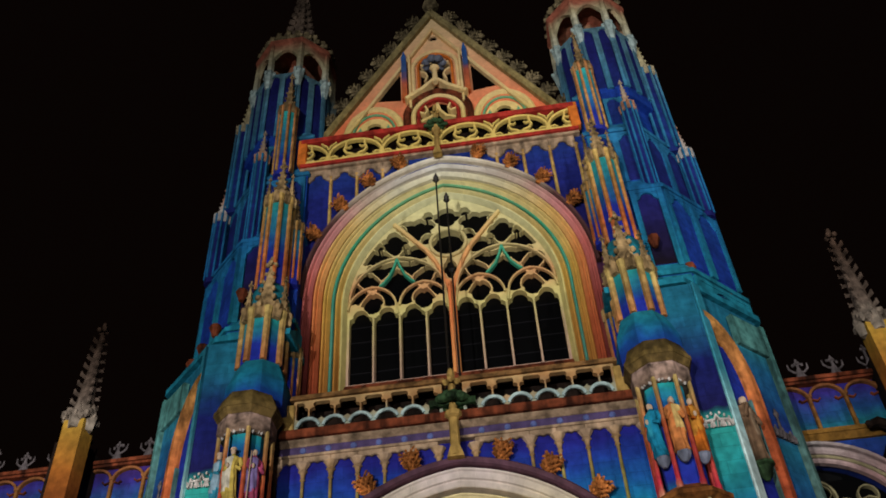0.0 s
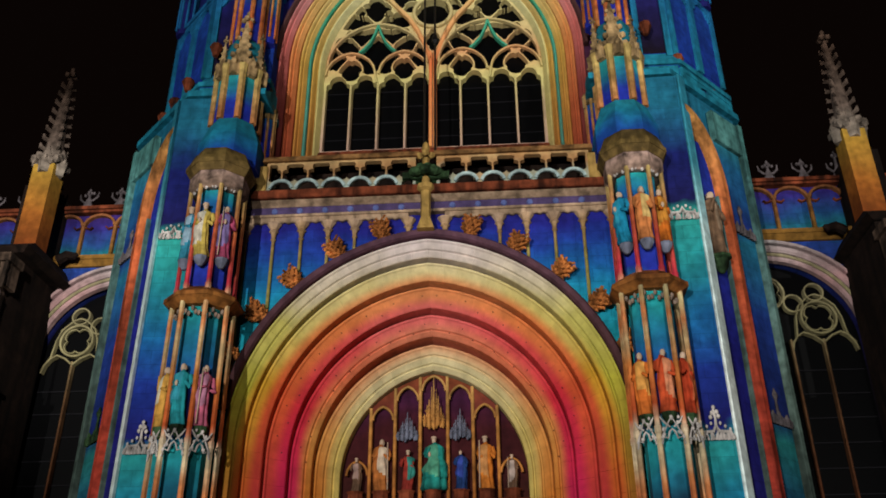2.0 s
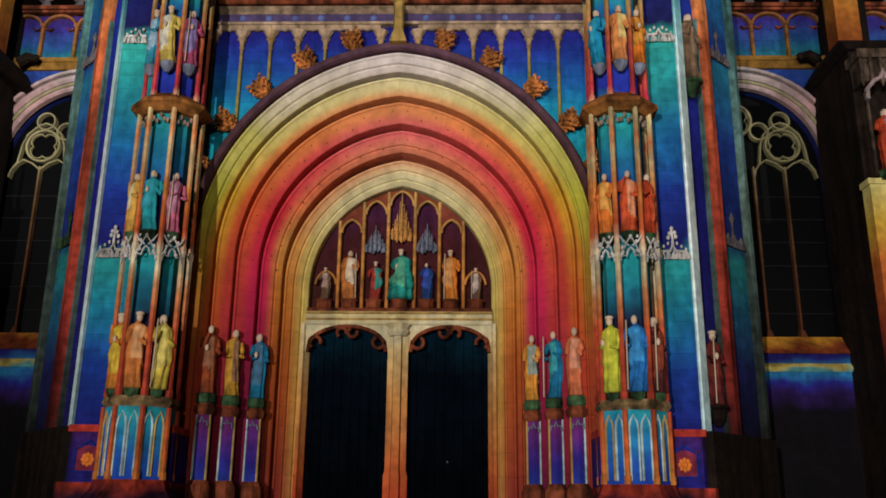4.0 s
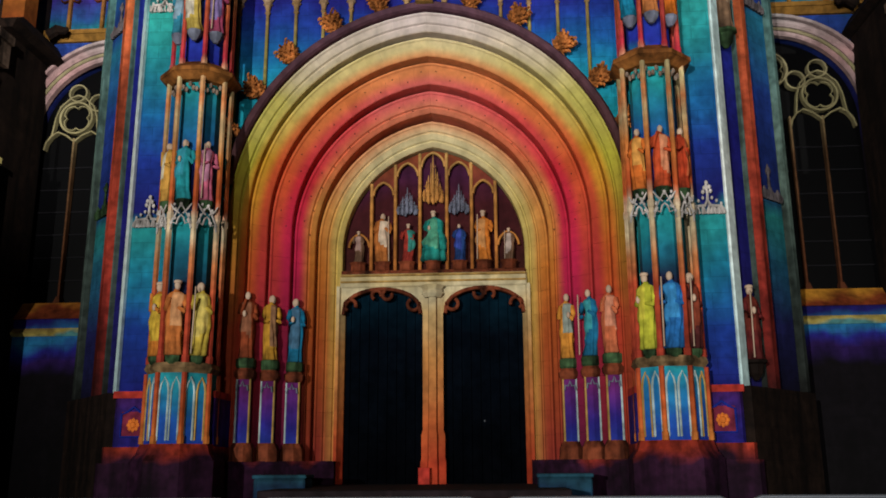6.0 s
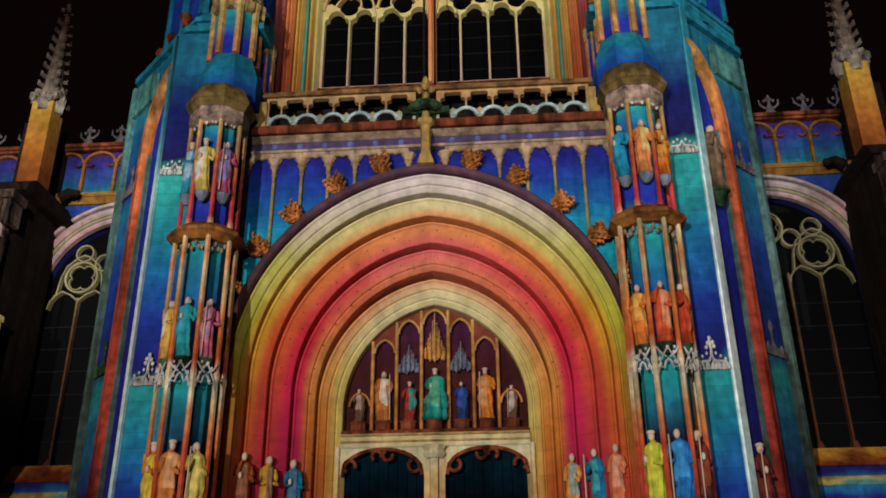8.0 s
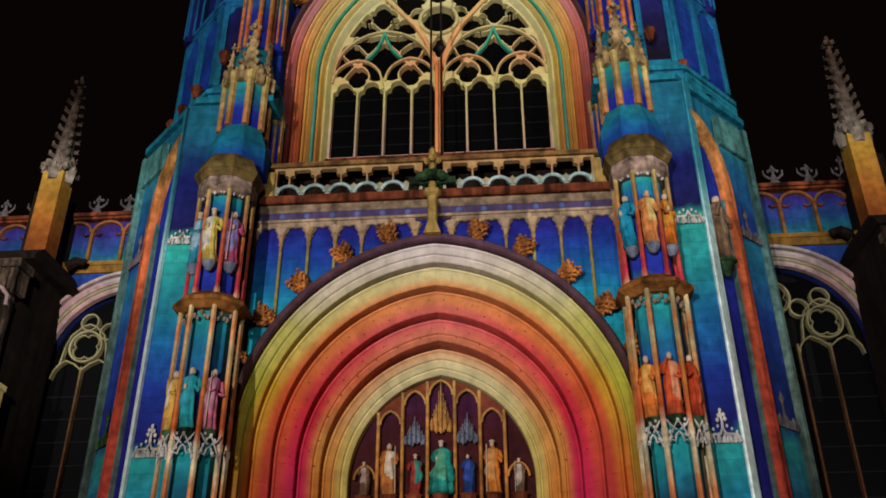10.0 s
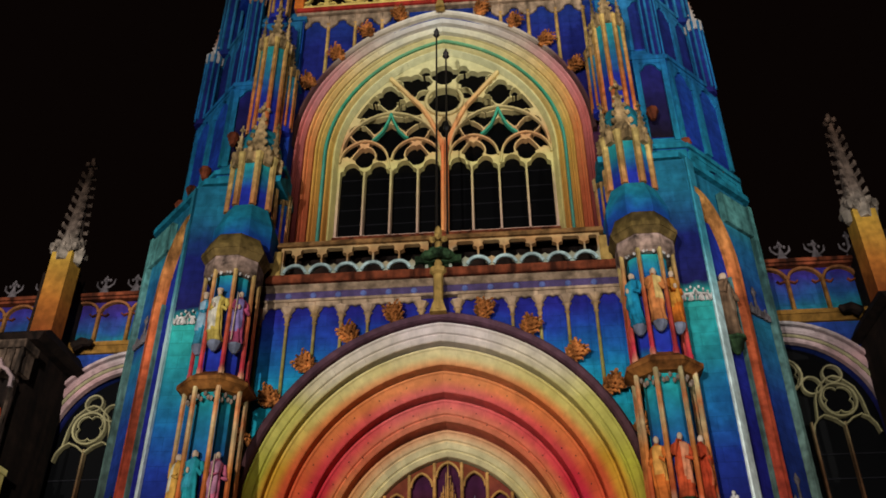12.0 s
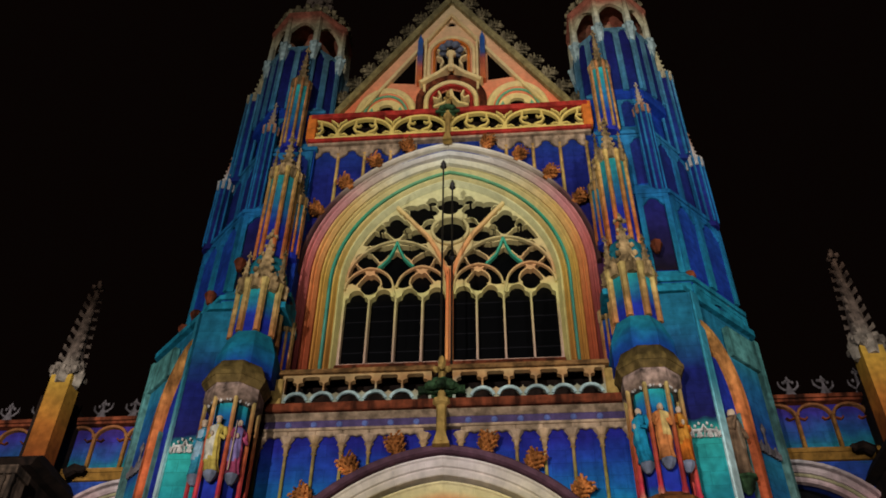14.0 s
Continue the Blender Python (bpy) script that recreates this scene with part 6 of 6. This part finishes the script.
            g.turned(cx + r * 0.9 * math.cos(a), cy + r * 0.9 * math.sin(a), [(z1 - 0.35, r * 0.22), (z1, r * 0.26), (z1 + r * 0.55, 0.02)], 4)
            g.blob(cx + r * 1.05 * math.cos(a), cy + r * 1.05 * math.sin(a), z1 + 0.02, r * 0.16, r * 0.16, r * 0.18, 5, 3)
        part("gablets", g, "spire_tip" if cool else "spire", t, "pale gablets", s)
        spire_on(t, s, cx, cy, z1, zt, r * 0.62, "spire_tip" if cool else "spire")
        if small:
            for dx in (-0.8, 0.8):
                spire_on(t, s, cx + dx * r, cy - 0.1, z1 - 0.1, z1 + (zt - z1) * 0.62, r * 0.26)
    cluster(5.32, -0.42, 0.68, 14.4, 15.9, 17.75, 20.2, "clustered pinnacle with blue and orange shaft and cream spires")
    cluster(5.42, 0.02, 0.50, 18.0, 19.2, 23.1, 25.2, "slender pinnacle with striped shaft and cream spire", small=True)
    cluster(5.72, 0.72, 0.37, 24.8, 25.3, 29.0, 31.5, "slim teal pinnacle with crocketed spire", foot=False, small=False)
    cluster(4.72, 0.55, 0.26, 15.0, 15.4, 17.2, 18.4, "small side pinnacle beside the window", foot=True, small=False)
    cluster(4.92, 0.40, 0.26, 19.4, 19.8, 22.3, 23.6, "thin side pinnacle beside the window", foot=False, small=False)
    cluster(8.58, 2.13, 0.29, 21.7, 21.9, 25.0, 26.7, "corner pinnacle on the turret with a crocketed pink tip", foot=False, small=False, cool=True)
    cluster(6.76, 0.72, 0.28, 21.9, 22.1, 26.4, 28.0, "blue pinnacle on the turret with a crocketed pink tip", foot=False, small=False, cool=True)
    cluster(8.18, 2.2, 0.40, 25.0, 25.2, 30.0, 32.4, "tall corner pinnacle on the turret", foot=False, small=False, cool=True)


for s in (-1, 1):
    turret(s)
    pinnacle_stack(s)


# gargoyle-like knobs on the turret flanks
for s in (-1, 1):
    for x, y, z in ((6.4, 0.15, 19.1), (7.3, 0.62, 18.2), (7.85, 1.15, 17.9), (8.4, 1.75, 17.8)):
        o = thing("carved_boss", "red-orange carved stone boss on a set-off", "carving", "turret bosses")
        part("knob", G().turned(s * x, y, [(z, 0.08), (z + 0.15, 0.13), (z + 0.32, 0.2), (z + 0.42, 0.17), (z + 0.5, 0.05)], 7), "rust", o)

# ================= wings =================
WY = 4.0


def wing(s):
    t = thing("wall_east" if s > 0 else "wall_west", "dim stone aisle wall with blue-lit parapet", "wall", kind="structure")
    cx, zs, r = 9.74, 11.1, 2.47
    holes = [[(c + r, 5.95)] + arc(c, zs, r, 0, 180, 28) + [(c - r, 5.95)] for c in (cx, cx + 7.1)]
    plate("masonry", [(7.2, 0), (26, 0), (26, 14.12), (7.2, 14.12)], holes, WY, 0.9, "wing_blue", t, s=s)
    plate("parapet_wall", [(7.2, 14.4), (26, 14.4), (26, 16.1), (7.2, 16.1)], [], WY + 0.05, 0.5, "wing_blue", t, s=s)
    part("string_course", G().prism([(7.2, WY - 0.08), (26, WY - 0.08), (26, WY + 0.4), (7.2, WY + 0.4)], 14.12, 14.3, [(7.2, WY - 0.22), (26, WY - 0.22), (26, WY + 0.4), (7.2, WY + 0.4)]).prism([(7.2, WY - 0.26), (26, WY - 0.26), (26, WY + 0.4), (7.2, WY + 0.4)], 14.3, 14.44), "wing_trim", t, "ochre moulded string course", s)
    part("parapet_rail", G().box(7.2, 26, WY - 0.2, WY + 0.6, 16.04, 16.12).box(7.2, 26, WY - 0.28, WY + 0.6, 16.12, 16.24), "rust", t, "rust-red parapet rail", s)
    part("sill", G().prism([(7.2, WY - 0.5), (26, WY - 0.5), (26, WY + 0.5), (7.2, WY + 0.5)], 5.42, 5.95, [(7.2, WY - 0.05), (26, WY - 0.05), (26, WY + 0.5), (7.2, WY + 0.5)]), "wing_sill", t, "red and ochre sloping sill", s)
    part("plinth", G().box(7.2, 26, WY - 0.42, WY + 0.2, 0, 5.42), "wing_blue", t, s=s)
    part("plinth_band", G().prism([(7.2, WY - 0.47), (26, WY - 0.47), (26, WY + 0.2), (7.2, WY + 0.2)], 4.93, 5.02, [(7.2, WY - 0.56), (26, WY - 0.56), (26, WY + 0.2), (7.2, WY + 0.2)]).prism([(7.2, WY - 0.56), (26, WY - 0.56), (26, WY + 0.2), (7.2, WY + 0.2)], 5.02, 5.16, [(7.2, WY - 0.44), (26, WY - 0.44), (26, WY + 0.2), (7.2, WY + 0.2)]), "wing_band", t, "pale ochre moulded plinth band", s)
    for k in range(-1, 14):
        x = 9.35 + 1.06 * k
        part("parapet_mullion", G().bar([(x, 14.44), (x, 15.72)], 0.10, (WY - 0.10, WY + 0.06)), "wing_trim", t, s=s)
        part("parapet_arch", G().bar([(x + 0.53 + 0.5 * math.cos(a), 15.6 + 0.40 * math.sin(a)) for a in [math.pi * k / 10 for k in range(11)]], 0.085, (WY - 0.12, WY + 0.06)), "wing_trim", t, s=s)
        for e in (-1, 1):
            part("cusp", G().bar([(x + 0.53 + e * 0.46, 15.56), (x + 0.53 + e * 0.30, 15.50), (x + 0.53 + e * 0.22, 15.58)], 0.05, (WY - 0.06, WY + 0.06)), "rust", t, s=s)
    # cresting: a stem with curling side shoots over each mullion
    for k in range(-1, 14):
        x = 9.38 + 1.06 * k
        rnd = random.Random(60 + k)
        tall = 1.0 if k % 3 else 1.35
        g = G().tube([(x, WY, 16.2), (x, WY, 16.55), (x, WY, 16.2 + 0.72 * tall)], [0.10, 0.055, 0.035], 6)
        for d in (-1, 1):
            g.tube([(x + 0.40 * d, WY, 16.24), (x + 0.22 * d, WY, 16.27), (x + 0.09 * d, WY, 16.42), (x + 0.03 * d, WY, 16.66)], [0.05, 0.06, 0.06, 0.04], 5)
            h = 16.66 + rnd.uniform(0.0, 0.1)
            g.tube([(x + 0.02 * d, WY, h - 0.16), (x + 0.15 * d, WY, h - 0.14), (x + 0.28 * d, WY, h - 0.02), (x + 0.30 * d, WY, h + 0.16)], [0.035, 0.04, 0.04, 0.02], 5)
            g.blob(x + 0.14 * d, WY, h + 0.12, 0.055, 0.055, 0.06, 5, 3)
            g.blob(x + 0.41 * d, WY, 16.30, 0.07, 0.06, 0.05, 5, 3)
        for q in range(4):
            a = 1.6 * q
            g.blob(x + 0.06 * math.cos(a), WY + 0.06 * math.sin(a), 16.16 + 0.72 * tall, 0.055, 0.055, 0.06, 5, 3)
        part("cresting", g.blob(x, WY, 16.26 + 0.72 * tall, 0.05, 0.05, 0.08, 5, 3), "cresting", t, "leafy stone cresting", s)
    # windows: lights 0.92 wide, a ring with three small eyes over each pair
    for q, c in enumerate((cx, cx + 7.1)):
        w = thing("window_%d" % (2 + q + (0 if s < 0 else 2)), "tall dim side window with stone tracery", "window", kind="structure")
        for rr, ww, mt, y0 in ((2.98, 0.10, "wing_arch", -0.20), (2.80, 0.22, "wing_arch", -0.12), (2.62, 0.10, "wing_tracery", -0.07), (2.51, 0.16, "wing_arch", -0.03)):
            part("arch_moulding", G().bar(arc(c, zs, rr, 0, 180, 28), ww, (WY + y0, WY + 0.2)), mt, w, s=s)
        part("glass", G().box(c - 2.5, c + 2.5, WY + 0.55, WY + 0.58, 5.9, 13.7), "glass", w, s=s)
        for dx in (-1.38, -0.46, 0.46, 1.38):
            part("mullion", G().bar([(c + dx, 5.95), (c + dx, 11.1)], 0.06, (WY + 0.3, WY + 0.5)), "wing_mullion", w, s=s)
            part("mullion_foot", G().prism([(c + dx - 0.11, WY + 0.2), (c + dx + 0.11, WY + 0.2), (c + dx + 0.11, WY + 0.5), (c + dx - 0.11, WY + 0.5)], 5.95, 6.2, [(c + dx - 0.05, WY + 0.28), (c + dx + 0.05, WY + 0.28), (c + dx + 0.05, WY + 0.5), (c + dx - 0.05, WY + 0.5)]), "wing_mullion", w, s=s)
        for dx in (-1.38, 0.0, 1.38):
            zc, big = (11.78, 0.50) if dx else (12.6, 0.52)
            part("foil_ring", G().bar(arc(c + dx, zc, big, 0, 345, 22), 0.065, (WY + 0.3, WY + 0.5), True), "wing_tracery", w, s=s)
            part("foil_cusps", G().bar(foil(c + dx, zc, big - 0.06, 4, 45, 0.28, 28), 0.035, (WY + 0.36, WY + 0.46), True), "wing_tracery", w, s=s)
            for e in (-1, 1) if dx else ():
                part("light_head", G().bar([(c + dx + e * 0.92, 10.75), (c + dx + e * 0.86, 11.0), (c + dx + e * 0.72, 11.2), (c + dx + e * 0.52, 11.32), (c + dx + e * 0.24, 11.2), (c + dx, 11.0)], 0.055, (WY + 0.3, WY + 0.5)), "wing_tracery", w, s=s)
                part("branch", G().bar([(c + dx + e * 0.72, 11.2), (c + dx + e * 0.64, 11.8), (c + dx + e * 0.52, 12.15), (c + dx + e * 0.2, 12.45), (c + dx, 12.52)], 0.05, (WY + 0.32, WY + 0.5)), "wing_tracery", w, s=s)
            if dx:
                for a, d in ((35, 0.80), (90, 0.80), (145, 0.80)):
                    x, z = dx + d * math.cos(radians(a)), zc + d * math.sin(radians(a))
                    if math.hypot(x, z - zs) < 2.22:
                        part("eye", G().bar(arc(c + x, z, 0.27, 0, 340, 16), 0.055, (WY + 0.3, WY + 0.5), True), "wing_tracery", w, s=s)
        for z in (6.7, 7.4, 8.1, 8.8, 9.5, 10.2):
            part("saddle_bar", G().box(c - 2.4, c + 2.4, WY + 0.5, WY + 0.53, z, z + 0.035), "lead", w, s=s)


def flank_pier(s, x0, out=0.0):
    """Deep buttress pier of the aisle: sides coloured near black as unlit, lit colours on the canopied niche front and
    the pinnacle.
    """
    t = thing("flank_pier", "buttress pier coloured as unlit, with a yellow-lit pinnacle", "buttress", "flank piers", "structure")
    part("body", G().box(x0 + out, x0 + 1.5, 1.45, WY, 0, 13.3), "unlit_stone", t, s=s)
    part("upper_body", G().box(x0 + 0.42, x0 + 1.3, 2.75, WY + 0.3, 13.3, 16.5), "unlit_stone", t, s=s)
    part("cap", G().prism([(x0 - 0.05, 1.35), (x0 + 1.55, 1.35), (x0 + 1.55, WY), (x0 - 0.05, WY)], 13.3, 13.45, [(x0 - 0.25, 1.2), (x0 + 1.75, 1.2), (x0 + 1.75, WY), (x0 - 0.25, WY)]).prism([(x0 - 0.25, 1.2), (x0 + 1.75, 1.2), (x0 + 1.75, WY), (x0 - 0.25, WY)], 13.45, 13.95, [(x0 + 0.05, 2.0), (x0 + 1.4, 2.0), (x0 + 1.4, WY), (x0 + 0.05, WY)]), "unlit_stone", t, "dark moulded cap", s)
    part("gargoyle", G().tube([(x0 + 0.1, WY - 0.5, 14.15), (x0 - 0.2, WY - 0.55, 14.3), (x0 - 0.45, WY - 0.6, 14.22), (x0 - 0.55, WY - 0.6, 14.3)], [0.16, 0.15, 0.12, 0.05], 7), "unlit_stone", t, "dark stone gargoyle", s)
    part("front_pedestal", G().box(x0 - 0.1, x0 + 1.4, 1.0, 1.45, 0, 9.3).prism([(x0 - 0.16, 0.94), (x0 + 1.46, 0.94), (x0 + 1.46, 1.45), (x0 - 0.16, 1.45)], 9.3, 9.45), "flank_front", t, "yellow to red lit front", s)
    cx, cy = x0 + 0.41, 2.38
    part("shaft", G().prism(ngon(cx, cy, 0.47, 4, 45), 13.6, 16.8), "shaft_yellow", t, "yellow-lit square shaft", s)
    g = G()
    for k in range(4):
        a = radians(90 * k)
        g.turned(cx + 0.33 * math.cos(a), cy + 0.33 * math.sin(a), [(16.5, 0.16), (16.95, 0.22), (17.5, 0.03)], 4)
        for j in range(3):
            g.blob(cx + 0.42 * math.cos(a + 0.5 * (j - 1)), cy + 0.42 * math.sin(a + 0.5 * (j - 1)), 16.9 + 0.1 * j, 0.14, 0.14, 0.14, 5, 3)
        b = radians(45 + 90 * k)
        g.blob(cx + 0.5 * math.cos(b), cy + 0.5 * math.sin(b), 16.98, 0.13, 0.13, 0.16, 5, 3)
    part("gablets", g, "flank_spire", t, "pale gablets", s)
    g = G().turned(cx, cy, [(16.9, 0.30), (17.2, 0.30), (20.4, 0.05)], 8, radians(22.5))
    for k in range(8):
        z = 17.5 + 0.36 * k
        r = 0.30 - 0.25 * (z - 17.2) / 3.2
        for j in range(4):
            a = radians(90 * j + 45)
            g.tube([(cx + r * 0.7 * math.cos(a), cy + r * 0.7 * math.sin(a), z - 0.08), (cx + (r + 0.13) * math.cos(a), cy + (r + 0.13) * math.sin(a), z), (cx + (r + 0.15) * math.cos(a), cy + (r + 0.15) * math.sin(a), z + 0.12)], [0.06, 0.07, 0.03], 5)
    for j in range(4):
        a = radians(90 * j + 45)
        g.blob(cx + 0.14 * math.cos(a), cy + 0.14 * math.sin(a), 20.5, 0.10, 0.10, 0.09, 5, 3)
    part("spire", g.blob(cx, cy, 20.7, 0.09, 0.09, 0.16, 5, 3), "flank_spire", t, "crocketed stone spire", s)
    # canopied niche on the front
    x, ny = x0 + 0.5, 1.12
    g = G().prism([(x - 0.6, 0.75), (x + 0.6, 0.75), (x + 0.6, 1.5), (x - 0.6, 1.5)], 12.75, 13.0).prism([(x - 0.5, 0.85), (x + 0.5, 0.85), (x + 0.5, 1.5), (x - 0.5, 1.5)], 12.1, 12.75)
    for k in range(5):
        px = x - 0.5 + 0.25 * k
        g.turned(px, 0.82, [(11.95, 0.02), (12.1, 0.07), (12.45, 0.05), (12.6, 0.08), (12.95, 0.02)], 5)
    part("niche_canopy", g, "flank_niche", t, "weathered niche canopy", s)
    part("niche_arch", G().bar([(x - 0.46, 11.55), (x - 0.44, 11.85), (x - 0.25, 12.08), (x - 0.06, 12.18), (x, 12.4), (x + 0.06, 12.18), (x + 0.25, 12.08), (x + 0.44, 11.85), (x + 0.46, 11.55)], 0.10, (0.72, 0.86)), "wing_arch", t, "pale ogee arch of the niche", s)
    for e in (-1, 1):
        part("niche_shaft", G().turned(x + e * 0.46, 0.84, [(9.45, 0.07), (9.6, 0.05), (11.6, 0.05), (11.75, 0.08)], 6), "flank_niche", t, s=s)
    part("niche_corbel", G().turned(x, ny - 0.1, [(9.4, 0.36), (9.55, 0.30), (9.66, 0.34)], 8), "green_leaf", t, s=s)
    statue(s * x, ny - 0.1, 9.66, 1.75, (90, 130, 150), (190, 70, 40), 300 + s, "pale blue and red stone statue in a pier niche", "flank statues")


for s in (-1, 1):
    wing(s)
    flank_pier(s, 12.02 if s > 0 else 11.70, 0.0 if s > 0 else 0.25)
    flank_pier(s, 19.1 if s > 0 else 18.6)

# roof and walls that close the church behind the facade
body = thing("church_body", "dark church body behind the facade", "church", kind="structure")
part("side_wall", G().box(-5.2, -4.8, 2.8, 24, 0, 27.4), "unlit_stone", body)
part("side_wall", G().box(4.8, 5.2, 2.8, 24, 0, 27.4), "unlit_stone", body)
part("back_wall", G().box(-5.2, 5.2, 24, 24.4, 0, 27.4), "unlit_stone", body)
part("flat_roof", G().box(-5.2, 5.2, 2.8, 24.4, 27.0, 27.4), "unlit_stone", body)

# ================= crowd barriers =================
def barrier(x0, y, turn):
    t = thing("crowd_barrier", "galvanised steel crowd barrier on the square", "barrier", "crowd barriers")
    w, h = 2.2, 1.1
    part("hoop", G().tube([(0.0, 0, 0.05), (0.0, 0, h - 0.14), (0.05, 0, h - 0.04), (0.16, 0, h), (w - 0.16, 0, h), (w - 0.05, 0, h - 0.04), (w, 0, h - 0.14), (w, 0, 0.05)], 0.021, 8), "steel", t, smooth=True)
    part("lower_rail", G().tube([(0, 0, 0.16), (w, 0, 0.16)], 0.016, 6), "steel", t)
    for k in range(1, 18):
        part("bar", G().tube([(w * k / 18, 0, 0.16), (w * k / 18, 0, h)], 0.008, 5), "steel", t)
    for x in (0.2, w - 0.2):
        part("foot", G().tube([(x, -0.3, 0.02), (x, -0.26, 0.08), (x, 0, 0.12), (x, 0.26, 0.08), (x, 0.3, 0.02)], 0.018, 6), "steel", t)
    t.matrix_basis = pose(x0, y, 0, 0, 0, turn)


for k, (x0, y, tn) in enumerate(((-9.55, -12.08, 2), (-7.26, -12.0, 2), (-4.98, -11.85, 2), (-2.95, -11.75, 1), (-0.62, -11.65, 1.5), (1.66, -11.6, 0.5), (3.95, -11.45, 1), (6.3, -11.4, 2))):
    barrier(x0, y, tn)
